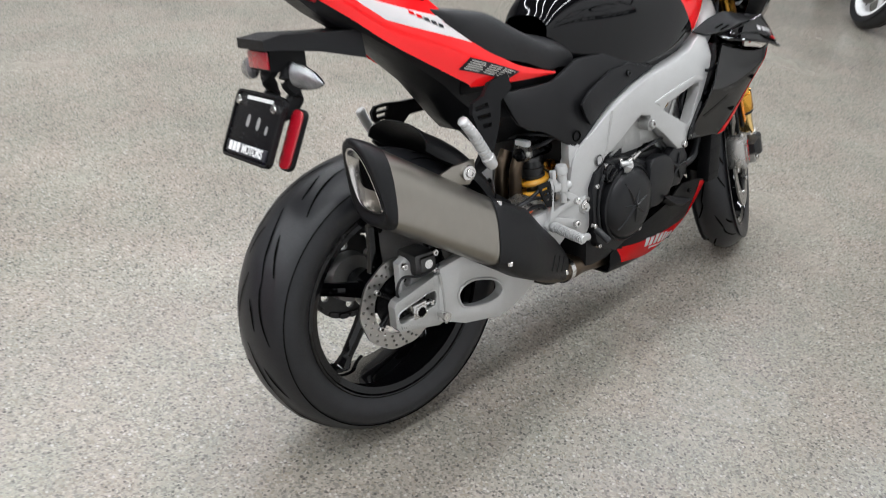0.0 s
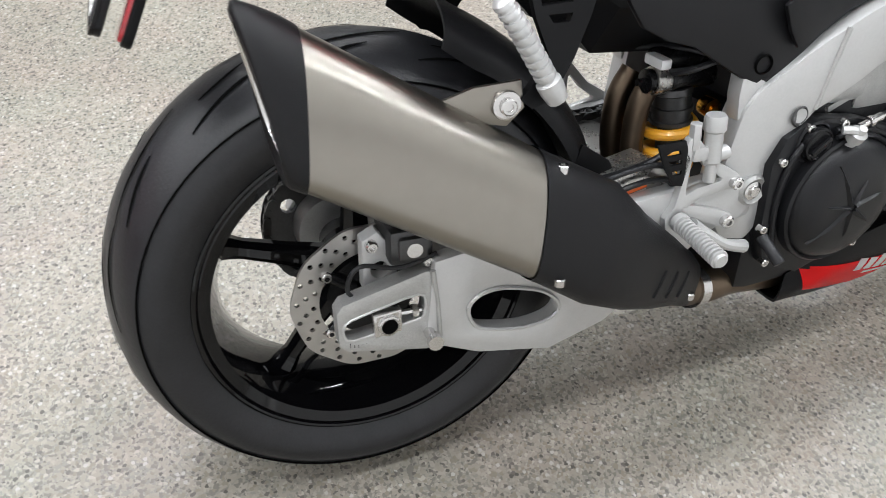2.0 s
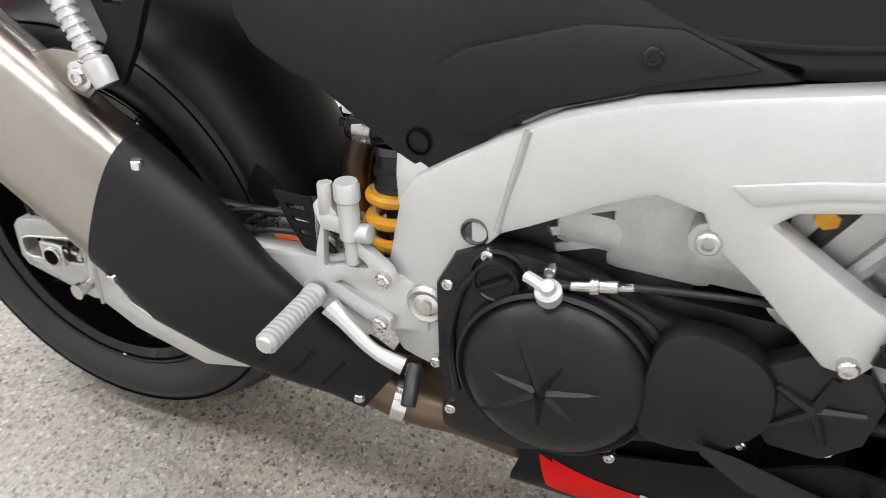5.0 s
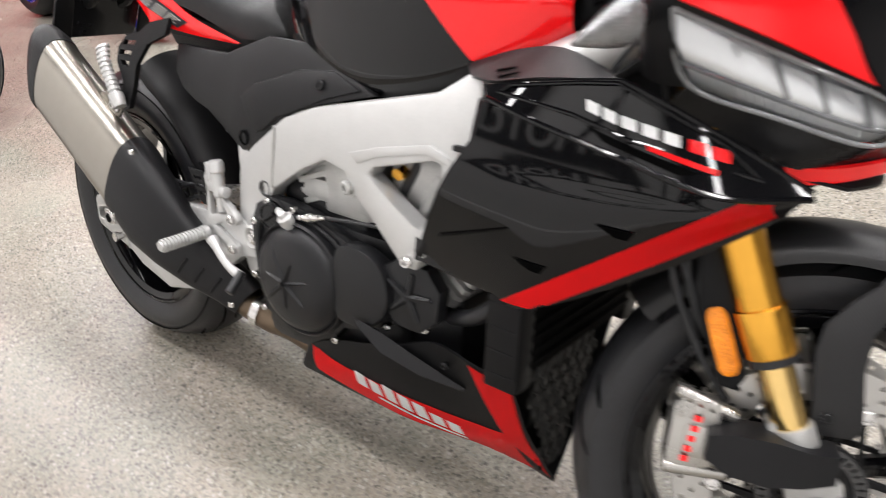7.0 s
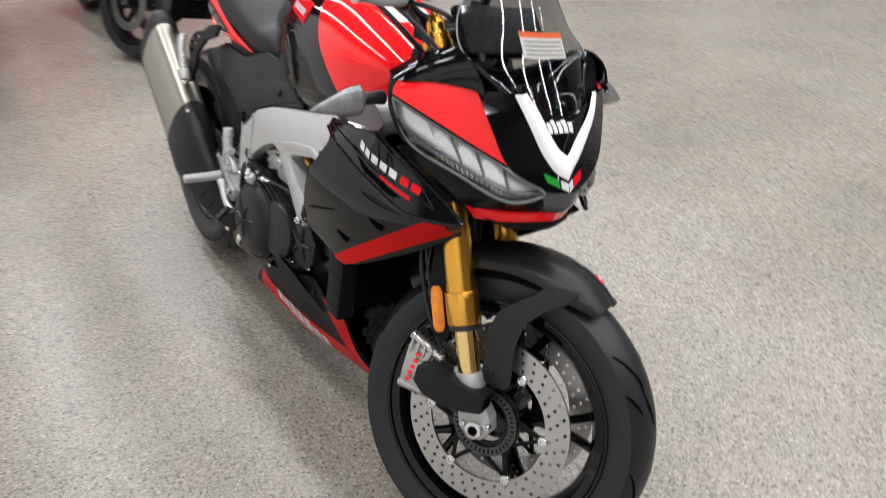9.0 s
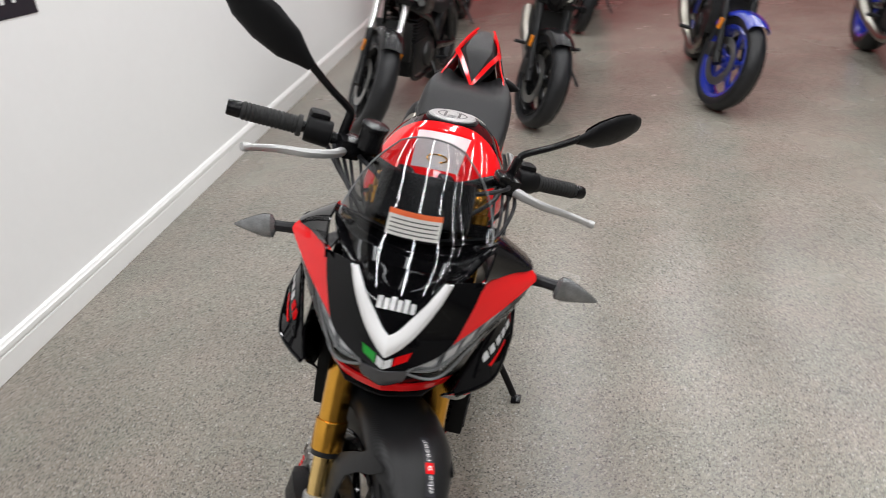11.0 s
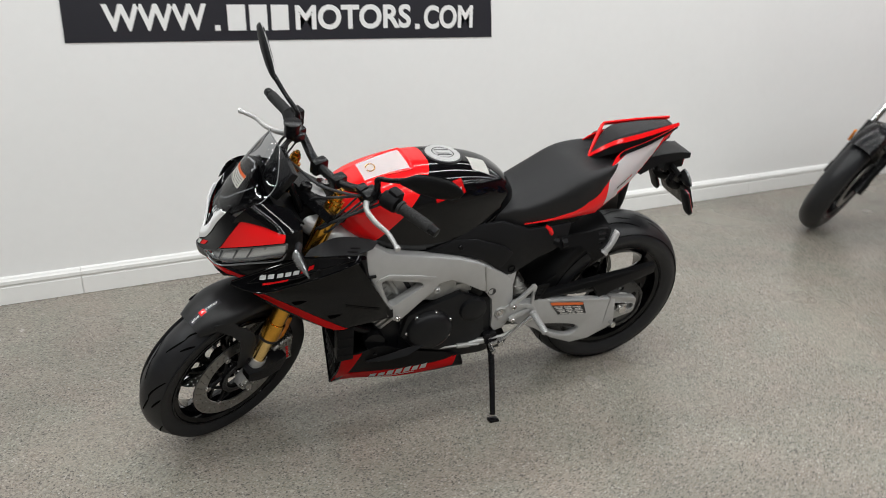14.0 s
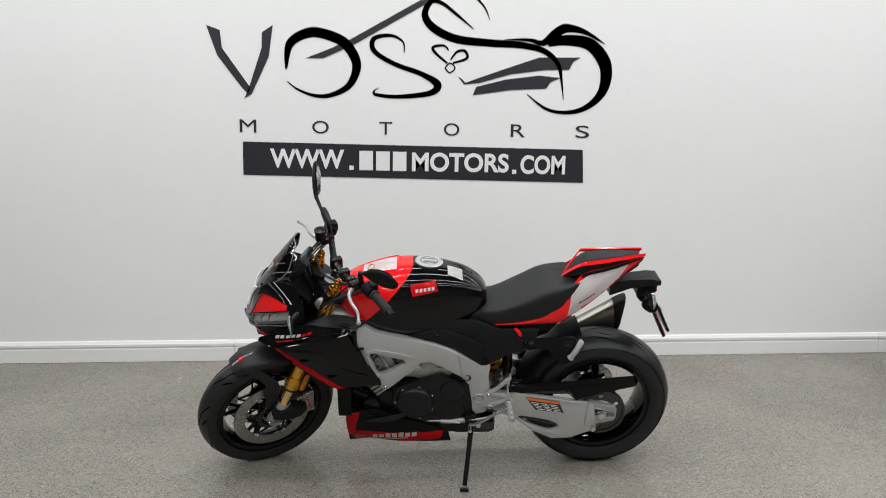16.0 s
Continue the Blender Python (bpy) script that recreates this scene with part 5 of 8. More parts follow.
part("shift_lever", join([hose([(0.41, 0.142, 0.400), (0.47, 0.147, 0.36), (0.53, 0.148, 0.325), (0.58, 0.148, 0.305)], [0.010, 0.007, 0.007, 0.009], n=10), rod((0.545, 0.14, 0.315), (0.545, 0.165, 0.315), 0.010), rod((0.58, 0.15, 0.306), (0.58, 0.19, 0.304), 0.008)]), M_STEEL, bike)
part("shift_rod", join([hose([(0.64, 0.13, 0.318), (0.52, 0.14, 0.335), (0.44, 0.14, 0.365)], 0.005), rod((0.66, 0.13, 0.312), (0.60, 0.137, 0.322), 0.012)]), M_CAST, bike)
# side stand
part("side_stand", join([hose([(0.572, 0.125, 0.325), (0.578, 0.172, 0.265), (0.592, 0.238, 0.178), (0.604, 0.290, 0.104)], [0.014, 0.011, 0.010, 0.010], n=12), block((0.55, 0.10, 0.30), (0.60, 0.14, 0.345), 0.008)]), M_SATIN, bike, "black side stand, folded down")
foot = block((-0.018, -0.014, -0.005), (0.018, 0.016, 0.005), 0.004)
part("stand_foot", at(foot, Matrix.Translation((0.606, 0.300, 0.0905)) @ Matrix.Rotation(radians(14), 4, "X")), M_SATIN, bike)
part("stand_spring", hose([(0.575, 0.140, 0.31), (0.583, 0.178, 0.242), (0.590, 0.212, 0.200)], 0.006, n=8), M_STEEL, bike)

# subframe, side panels, seat and tail
SIDE = [(0.30, 0.738), (0.46, 0.738), (0.56, 0.775), (0.66, 0.775), (0.76, 0.742), (0.83, 0.718), (0.72, 0.690), (0.655, 0.668), (0.606, 0.634), (0.566, 0.598), (0.534, 0.564), (0.506, 0.579), (0.460, 0.606), (0.416, 0.632), (0.376, 0.643), (0.338, 0.662), (0.317, 0.690)]
side_y = lambda x, z: 0.118 - 0.05 * max(0, 0.50 - x) + 0.03 * max(0, x - 0.6) - 0.14 * max(0, 0.62 - z)
for sgn in (1, -1):
    bm = plate(SIDE, lambda x, z: side_y(x, z) - 0.012, side_y, bevel=0.005, fine=0.03)
    sp = part("side_panel", bm if sgn > 0 else flip(bm), M_PLASTIC, bike, "matte black side panel under the seat")
    inset = [(0.53, 0.676), (0.56, 0.700), (0.66, 0.735), (0.735, 0.742), (0.80, 0.722), (0.73, 0.700), (0.665, 0.672), (0.62, 0.655), (0.585, 0.628), (0.565, 0.62), (0.545, 0.645)]
    bm = plate(inset, lambda x, z: side_y(x, z) - 0.004, lambda x, z: side_y(x, z) + 0.004, bevel=0.003, fine=0.03)
    part("panel_inset", bm if sgn > 0 else flip(bm), M_PLASTIC, sp)
    part("panel_hole", spun([(0, sgn * 0.1095), (0.010, sgn * 0.1095), (0.0115, sgn * 0.116), (0.0135, sgn * 0.114)], 20, (0.522, 0, 0.602)), M_GROOVE, sp)
    part("panel_screw", bolt((0.717, sgn * 0.127, 0.720), (0, sgn, 0), 0.008, 0.004), M_SATIN, sp)
part("airbox", block((0.58, -0.10, 0.62), (0.95, 0.10, 0.76), 0.03), M_MATTE, bike)


def seat_ring(x, top, half, low, dip=0.0):
    pts = [(-half, low), (-half * 1.03, (top + low) / 2), (-half * 0.90, top - 0.016), (-half * 0.5, top - 0.003 - dip), (0, top - dip), (half * 0.5, top - 0.003 - dip), (half * 0.90, top - 0.016), (half * 1.04, (top + low) / 2), (half * 1.02, low - 0.024)]
    return [(x, y, z) for y, z in pts]


SEAT = [(0.108, 0.946, 0.078, 0.926, 0.030), (0.140, 0.944, 0.106, 0.905, 0.028), (0.20, 0.937, 0.128, 0.855, 0.020), (0.27, 0.919, 0.135, 0.818, 0.006), (0.36, 0.876, 0.130, 0.795), (0.45, 0.838, 0.118, 0.765), (0.505, 0.830, 0.108, 0.762), (0.545, 0.815, 0.098, 0.755), (0.585, 0.790, 0.088, 0.75)]
rows = [spline(seat_ring(*r), 4) for r in SEAT]
rings = [spline([r[i] for r in rows], 5) for i in range(len(rows[0]))]
part("rider_seat", skin(list(zip(*[[p for p in c] for c in rings])), cap=False, closed=False), M_SEAT, bike, "matte black vinyl rider seat", sharp=60)
part("seat_base", block((0.20, -0.10, 0.74), (0.50, 0.10, 0.79), 0.02), M_MATTE, bike)

# tail: red side panels edged round a white field, hump, winglets
TAIL_UP = [(0.470, 0.126, 0.757), (0.345, 0.133, 0.790), (0.260, 0.135, 0.832), (0.195, 0.128, 0.872), (0.146, 0.102, 0.934), (0.095, 0.080, 0.976), (-0.02, 0.064, 1.000), (-0.152, 0.032, 1.026)]
TAIL_MID = [(0.466, 0.127, 0.755), (0.34, 0.137, 0.776), (0.230, 0.139, 0.806), (0.182, 0.137, 0.838), (0.11, 0.120, 0.890), (0.04, 0.094, 0.932), (-0.045, 0.066, 0.975), (-0.148, 0.032, 1.018)]
TAIL_LO = [(0.462, 0.124, 0.753), (0.33, 0.131, 0.758), (0.208, 0.131, 0.769), (0.186, 0.129, 0.781), (0.100, 0.114, 0.836), (0.02, 0.088, 0.890), (-0.05, 0.062, 0.945), (-0.13, 0.030, 1.003)]
trees_tail = []
for sgn in (1, -1):
    upper = TAIL_UP if sgn < 0 else TAIL_UP[:1] + [(0.345, 0.134, 0.774), (0.262, 0.137, 0.808), (0.192, 0.133, 0.848)] + TAIL_UP[4:]
    middle = TAIL_MID if sgn < 0 else TAIL_MID[:1] + [(0.34, 0.137, 0.766), (0.232, 0.139, 0.790), (0.184, 0.137, 0.814)] + TAIL_MID[4:]
    bm = sheet([upper, middle, TAIL_LO], 0.004, 5, 4, mirror=sgn < 0)
    tr = tree_of(bm)
    trees_tail.append(tr)
    tail = part("tail_panel", bm, M_RED, bike, "gloss red tail side panel")
    S = lambda x, z: (x, sgn * 0.12, z)
    if sgn > 0:
        part("white_field", laid([tr], [S(0.172, 0.798), S(0.152, 0.928), S(0.060, 0.980), S(0.078, 0.846)], (0, -1, 0), 10, 8), M_WHITE, tail, "white painted field")
        part("white_field", laid([tr], [S(0.078, 0.846), S(0.060, 0.980), S(-0.085, 1.003), S(-0.018, 0.905)], (0, -1, 0), 10, 8), M_WHITE, tail, "white painted field")
    else:
        part("white_field", laid([tr], [S(0.232, 0.850), S(0.150, 0.918), S(-0.062, 0.996), S(0.018, 0.934)], (0, 1, 0), 14, 8), M_WHITE, tail, "white painted field")
    ups, mids = [Vector(p) for p in TAIL_UP], [Vector(p) for p in TAIL_MID]
    ups[4], mids[4] = ups[4].lerp(ups[5], 0.62), mids[4].lerp(mids[5], 0.62)
    vent = [[ups[k] + Vector((0, 0.004, 0.002)) for k in (4, 5, 6, 7)], [ups[k].lerp(mids[k], f) + Vector((0, 0.005, 0)) for k, f in ((4, 0.06), (5, 0.18), (6, 0.34), (7, 0.4))]]
    part("vent_insert", sheet(vent, 0.003, 3, 2, mirror=sgn < 0), M_MATTE, tail, "matte black vent insert")
    for k in range(5):
        x0, zl = (0.124 - 0.0145 * k, 0.858 + 0.0075 * k) if sgn > 0 else (0.140 - 0.0150 * k, 0.900 + 0.0085 * k)
        part("logo_bar", laid([tr], [S(x0, zl), S(x0 - 0.011, zl + 0.005), S(x0 - 0.012, zl + 0.012), S(x0 - 0.001, zl + 0.007)], (0, -sgn, 0), 3, 2, 0.0024), M_VINYL if k < 3 else M_RED, tail)
    if sgn < 0:
        part("caution_label", laid([tr], [S(0.191, 0.834), S(0.338, 0.779), S(0.300, 0.766), S(0.163, 0.814)], (0, 1, 0), 16, 8, 0.0020), M_VINYL, tail, "black caution label with grey print")
        q = [Vector(p) for p in (S(0.191, 0.834), S(0.338, 0.779), S(0.300, 0.766), S(0.163, 0.814))]
        for k in range(5):
            for u0, u1 in ((0.05, 0.33 + 0.03 * (k % 2)), (0.42, 0.66), (0.70, 0.93 - 0.04 * (k % 3))):
                spot = lambda u, v: q[0].lerp(q[1], u).lerp(q[3].lerp(q[2], u), v)
                v0 = 0.14 + 0.165 * k
                part("print_line", laid([tr], [spot(u0, v0), spot(u1, v0), spot(u1, v0 + 0.07), spot(u0, v0 + 0.07)], (0, 1, 0), 4, 1, 0.0042), M_PAPER, tail)
HUMP = [(0.180, 0.922, 0.004, 0.90), (0.150, 0.960, 0.020, 0.925), (0.120, 0.994, 0.041, 0.945), (0.096, 1.012, 0.055, 0.960), (0.070, 1.022, 0.060, 0.970), (-0.04, 1.033, 0.050, 0.988), (-0.136, 1.036, 0.028, 1.005)]


def hump_ring(x, top, half, low):
    return [(x, -half, low), (x, -half * 0.96, top - 0.02), (x, -half * 0.7, top - 0.003), (x, 0, top), (x, half * 0.7, top - 0.003), (x, half * 0.96, top - 0.02), (x, half, low)]


part("seat_hump", skin([hump_ring(*r) for r in HUMP], cap=False, closed=False), M_SEAT, bike, "matte black passenger seat cowl", sharp=25)
for sgn in (1, -1):
    wing = [[(0.176, 0.0, 0.930), (0.150, sgn * 0.020, 0.964), (0.120, sgn * 0.043, 0.996), (0.100, sgn * 0.059, 1.014), (0.082, sgn * 0.065, 1.021), (-0.04, sgn * 0.050, 1.033), (-0.156, sgn * 0.029, 1.041)],
            [(0.186, 0.0, 0.914), (0.158, sgn * 0.026, 0.949), (0.128, sgn * 0.050, 0.982), (0.106, sgn * 0.067, 1.000), (0.084, sgn * 0.074, 1.007), (-0.04, sgn * 0.058, 1.020), (-0.158, sgn * 0.034, 1.031)]]
    part("tail_wing", sheet(wing, 0.006, 3, 2), M_RED, bike, "gloss red edge strip of the tail")
under = [[(x, -w, zt), (x, -w * 0.85, zb + 0.4 * (zt - zb)), (x, -0.028, zb), (x, 0.028, zb), (x, w * 0.85, zb + 0.4 * (zt - zb)), (x, w, zt)] for x, w, zt, zb in ((0.50, 0.095, 0.76, 0.60), (0.42, 0.105, 0.77, 0.592), (0.33, 0.10, 0.78, 0.598), (0.295, 0.10, 0.785, 0.634), (0.237, 0.10, 0.79, 0.655), (0.205, 0.10, 0.80, 0.690), (0.158, 0.098, 0.82, 0.755), (0.103, 0.090, 0.85, 0.807), (0.051, 0.080, 0.89, 0.854), (0.0, 0.070, 0.92, 0.890), (-0.05, 0.052, 0.955, 0.925), (-0.10, 0.04, 0.985, 0.957), (-0.135, 0.028, 1.005, 0.985))]
part("undertray", skin(under, cap=False, closed=False), M_PLASTIC, bike, "matte black tail undertray", sharp=25)
part("tail_light", hose([(-0.10, -0.036, 0.985), (-0.148, 0, 1.008), (-0.10, 0.036, 0.985)], [0.010, 0.013, 0.010], n=10), M_REDLENS, bike, "dark red tail light")
# plate holder
arm = [[(-0.03, -0.062, 0.872), (-0.03, -0.05, 0.925), (-0.03, 0.05, 0.925), (-0.03, 0.062, 0.872)], [(-0.12, -0.045, 0.895), (-0.12, -0.038, 0.93), (-0.12, 0.038, 0.93), (-0.12, 0.045, 0.895)], [(-0.20, -0.05, 0.908), (-0.20, -0.045, 0.936), (-0.20, 0.045, 0.936), (-0.20, 0.05, 0.908)], [(-0.242, -0.052, 0.912), (-0.242, -0.05, 0.930), (-0.242, 0.05, 0.930), (-0.242, 0.052, 0.912)]]
hold = part("plate_holder", soften(skin(arm), 0.004), M_PLASTIC, bike, "matte black licence plate holder")
part("lamp_block", soften(skin([[(-0.150, -0.035, 0.905), (-0.150, -0.035, 0.86), (-0.150, 0.035, 0.86), (-0.150, 0.035, 0.905)], [(-0.225, -0.038, 0.912), (-0.228, -0.038, 0.872), (-0.228, 0.038, 0.872), (-0.225, 0.038, 0.912)]]), 0.004), M_MATTE, hold)
part("rear_reflector", block((-0.233, -0.036, 0.876), (-0.227, 0.036, 0.908), 0.002), M_REDLENS, hold, "red rear reflector")
for sgn in (1, -1):
    part("arm", hose([(-0.185, sgn * 0.035, 0.868), (-0.198, sgn * 0.040, 0.850), (-0.185, sgn * 0.044, 0.825), (-0.205, sgn * 0.042, 0.80), (-0.236, sgn * 0.040, 0.79)], 0.011, n=8, flat=1.5), M_MATTE, hold)
    part("indicator_stem", rod((-0.185, sgn * 0.03, 0.878), (-0.185, sgn * 0.090, 0.866), 0.009, n=10), M_MATTE, hold)
    body = [[(-0.205 + 0.014 * f + r * 0.6 * math.cos(a), sgn * (0.075 + 0.078 * f), 0.868 - 0.012 * f + r * math.sin(a)) for a in [math.tau * k / 14 for k in range(14)]] for f, r in ((0.0, 0.010), (0.10, 0.021), (0.38, 0.022), (0.7, 0.016), (0.92, 0.007), (1.0, 0.002))]
    ind = part("rear_indicator", skin(body), M_INDIC, hold, "clear-lensed rear indicator")
    part("cowl", skin([[(p[0] + 0.003, p[1], p[2]) for p in (r[11:] + r[:4])] for r in body], cap=False, closed=False), M_MATTE, ind)
PL = Matrix.Translation((-0.257, 0, 0.769)) @ Matrix.Rotation(radians(26), 4, "Y")


WORDS = Matrix(((0, 1, 0, 0), (-1, 0, 0, 0), (0, 0, 1, 0), (0, 0, 0, 1)))


def rounded(hx, za, zb, r):
    """Outline of an upright panel with round corners."""
    return [(cx + r * math.cos(a), cz + r * math.sin(a)) for cx, cz, a0 in ((hx - r, zb - r, 0), (r - hx, zb - r, 90), (r - hx, za + r, 180), (hx - r, za + r, 270)) for a in [radians(a0 + 22.5 * k) for k in range(5)]]


part("dealer_plate", at(plate(rounded(0.093, -0.066, 0.066, 0.014), -0.004, 0.004, bevel=0.0015), PL @ WORDS), M_SATIN, hold, "black dealer plate frame with white bars of writing")
part("plate_rim", at(plate(rounded(0.094, -0.067, 0.067, 0.015), -0.0075, -0.003, [rounded(0.088, -0.061, 0.061, 0.010)], bevel=0.001), PL @ WORDS), M_SATIN, hold)


def on_plate(lo, hi, mat, name, bevel=0.002, parent=None, label=""):
    return part(name, at(block(lo, hi, bevel), PL), mat, parent or hold, label)


on_plate((-0.008, -0.078, -0.056), (-0.004, 0.078, -0.034), M_VINYL, "name_strip", 0.001)
for k in range(3):
    y0 = 0.066 - k * 0.0155
    on_plate((-0.0092, y0 - 0.011, -0.053), (-0.0078, y0, -0.035), M_VINYL_W, "writing_bar", 0.0, None)
lettering("MOTORS", -0.014, -0.053, 0.018, 0.080, M_VINYL_W, hold, depth=0.001, y=-0.0088, m=PL @ WORDS)
for k in range(12):
    y0 = 0.05 - k * 0.0085
    on_plate((-0.0052, y0 - 0.006, 0.050), (-0.0038, y0, 0.057), M_VINYL_W, "writing_bar", 0.0, None)
for y0, z0, r in ((0.072, 0.045, 0.009), (-0.066, 0.042, 0.009)):
    part("plate_bolt", at(bolt((-0.006, y0, z0), (-1, 0, 0), r, 0.006), PL), M_STEEL, hold)
for y0, z0, sc in ((0.025, 0.01, 1.0), (-0.015, 0.008, 1.0), (-0.05, 0.0, 0.7)):
    part("plate_slot", at(spun([(0, -0.0005), (0.008 * sc, -0.0005), (0.008 * sc, 0.0)], 16, (0, 0, 0)), PL @ Matrix.Translation((-0.0046, y0, z0)) @ Matrix.Rotation(radians(90), 4, "Z") @ Matrix.Diagonal((0.8, 1, 1.6, 1))), M_CAST, hold)
for sgn in (1, -1):
    case = part("reflector_case", at(plate([(p[0] + sgn * 0.104, p[1]) for p in rounded(0.0215, -0.060, 0.056, 0.016)], 0.020, 0.030, bevel=0.002), PL @ WORDS), M_MATTE, hold)
    part("side_reflector", at(plate([(p[0] + sgn * 0.104, p[1]) for p in rounded(0.019, -0.057, 0.053, 0.014)], 0.016, 0.022, bevel=0.0015), PL @ WORDS), M_REDLENS, case, "red plastic side reflector")
# passenger pegs
for sgn in (1, -1):
    if sgn > 0:
        bracket = part("passenger_bracket", plate([(0.317, 0.690), (0.278, 0.697), (0.235, 0.695), (0.204, 0.664), (0.173, 0.623), (0.140, 0.630), (0.122, 0.649), (0.140, 0.664), (0.166, 0.668), (0.150, 0.680), (0.126, 0.701), (0.116, 0.722), (0.123, 0.737), (0.150, 0.740), (0.205, 0.735), (0.25, 0.735), (0.317, 0.730)], 0.172, 0.182, [[(0.130, 0.730), (0.166, 0.731), (0.165, 0.722), (0.128, 0.721)], [(0.132, 0.714), (0.166, 0.715), (0.165, 0.706), (0.136, 0.705)], [(0.146, 0.698), (0.168, 0.698), (0.166, 0.690), (0.152, 0.690)]], bevel=0.0), M_MATTE, bike, "matte black passenger footrest bracket")
        part("bracket_arm", join([rod((0.31, 0.176, 0.712), (0.345, 0.12, 0.715), 0.018, n=10), rod((0.29, 0.177, 0.715), (0.31, 0.176, 0.712), 0.016, n=10)]), M_MATTE, bracket)
        part("passenger_footrest", turned(Vector((0.143, 0.192, 0.657)), Vector((0.096, 0.196, 0.732)), ribs(0.009, 0.0115, 0.10, 0.97, 10, (0.014, 0.010)), 12), M_ALU, bracket, "folded silver passenger footrest")
        continue
    bracket = part("passenger_bracket", plate([(0.31, 0.748), (0.266, 0.728), (0.247, 0.69), (0.230, 0.645), (0.206, 0.600), (0.182, 0.592), (0.168, 0.604), (0.182, 0.622), (0.198, 0.650), (0.180, 0.690), (0.176, 0.715), (0.188, 0.735), (0.225, 0.745), (0.25, 0.765), (0.31, 0.778)], lambda x, z: (sgn * (0.118 if sgn < 0 else 0.118 + 0.045 * max(0, min(1, (0.33 - x) / 0.10)))), lambda x, z: (sgn * (0.128 if sgn < 0 else 0.128 + 0.045 * max(0, min(1, (0.33 - x) / 0.10)))), [[(0.190, 0.729), (0.228, 0.731), (0.227, 0.722), (0.188, 0.720)], [(0.186, 0.711), (0.226, 0.712), (0.224, 0.703), (0.187, 0.702)], [(0.194, 0.693), (0.224, 0.693), (0.220, 0.684), (0.200, 0.684)]], bevel=0.0), M_MATTE, bike, "matte black passenger footrest bracket")
    a, b = Vector((0.204, -0.144, 0.606)), Vector((0.136, -0.140, 0.716))
    part("passenger_footrest", turned(a, b, [(0, 0.012), (0.12, 0.0145), (0.20, 0.0145)] + [(f + d, r) for f in [0.22 + 0.075 * k for k in range(10)] for d, r in ((0.0, 0.0100), (0.03, 0.0100), (0.035, 0.0125), (0.07, 0.0125))] + [(0.985, 0.010), (1.0, 0.004)], 14), M_ALU, bracket, "folded silver passenger footrest")
part("seat_lock_hook", hose([(0.402, 0.128, 0.738), (0.388, 0.136, 0.728), (0.380, 0.138, 0.714), (0.376, 0.136, 0.706)], [0.006, 0.008, 0.008, 0.004], n=10), M_RED, bike)

# fuel tank
TANK = [(0.500, 0.875, 0.070, 0.805), (0.525, 0.908, 0.088, 0.782), (0.58, 0.945, 0.108, 0.748), (0.65, 0.968, 0.128, 0.716), (0.74, 0.983, 0.146, 0.706), (0.84, 0.985, 0.156, 0.716), (0.92, 0.972, 0.158, 0.738), (1.00, 0.948, 0.148, 0.770), (1.06, 0.922, 0.125, 0.80), (1.10, 0.895, 0.09, 0.83)]


def tank_ring(x, top, half, low):
    h = top - low
    pts = [(-half * 0.86, low), (-half * 0.95, low + h * 0.12), (-half, low + h * 0.42), (-half * 0.985, low + h * 0.64), (-half * 0.80, low + h * 0.85), (-half * 0.45, low + h * 0.975), (0, top), (half * 0.45, low + h * 0.975), (half * 0.80, low + h * 0.85), (half * 0.985, low + h * 0.64), (half, low + h * 0.42), (half * 0.95, low + h * 0.12), (half * 0.86, low)]
    return [(x, y, z) for y, z in pts]


trows = [spline(tank_ring(*r), 4) for r in TANK]
trings = [spline([r[i] for r in trows], 5) for i in range(len(trows[0]))]
tank_all = skin(list(zip(*trings)), cap=True, closed=False)
tank_tree = tree_of(tank_all)
# cut along the slanting edge between the black rear and the red front
cut_n = Vector((0.72, 0, 0.69)).normalized()
cut_p = Vector((0.800, 0, 0.985))
red_bm = tank_all.copy()
bmesh.ops.bisect_plane(tank_all, geom=list(tank_all.verts) + list(tank_all.edges) + list(tank_all.faces), plane_co=cut_p, plane_no=cut_n, clear_outer=True)
bmesh.ops.bisect_plane(red_bm, geom=list(red_bm.verts) + list(red_bm.edges) + list(red_bm.faces), plane_co=cut_p, plane_no=cut_n, clear_inner=True)
tank = part("fuel_tank", tank_all, M_GLOSS, bike, "gloss black and red fuel tank", sharp=60)
part("front_cover", red_bm, M_RED, tank, "gloss red front of the tank", sharp=60)
part("white_field", laid([tank_tree], [(0.866, 0.061, 1.1), (0.866, -0.061, 1.1), (1.004, -0.051, 1.1), (1.004, 0.051, 1.1)], (0, 0, -1), 16, 16), M_WHITE, tank, "white painted field")
rim_pts = [(1.004, 0.056), (0.935, 0.062), (0.872, 0.067), (0.860, 0.058), (0.857, 0.0), (0.860, -0.058), (0.872, -0.067), (0.935, -0.062), (1.004, -0.056)]
part("field_rim", hose([tank_tree.ray_cast(Vector((x, y, 1.2)), Vector((0, 0, -1)))[0] + Vector((0, 0, 0.001)) for x, y in rim_pts], [0.002, 0.004, 0.0045, 0.0045, 0.0045, 0.0045, 0.0045, 0.004, 0.002], n=8, steps=5), M_RED, tank)
part("curl_emblem", hose([tank_tree.ray_cast(Vector((0.972 + 0.013 * math.cos(a), 0.022 * math.sin(a), 1.2)), Vector((0, 0, -1)))[0] + Vector((0, 0, 0.003)) for a in [0.4 + 5.4 * k / 10 for k in range(11)]], 0.0017, n=6, steps=2), M_GOLD, tank, "gold and black curl emblem")
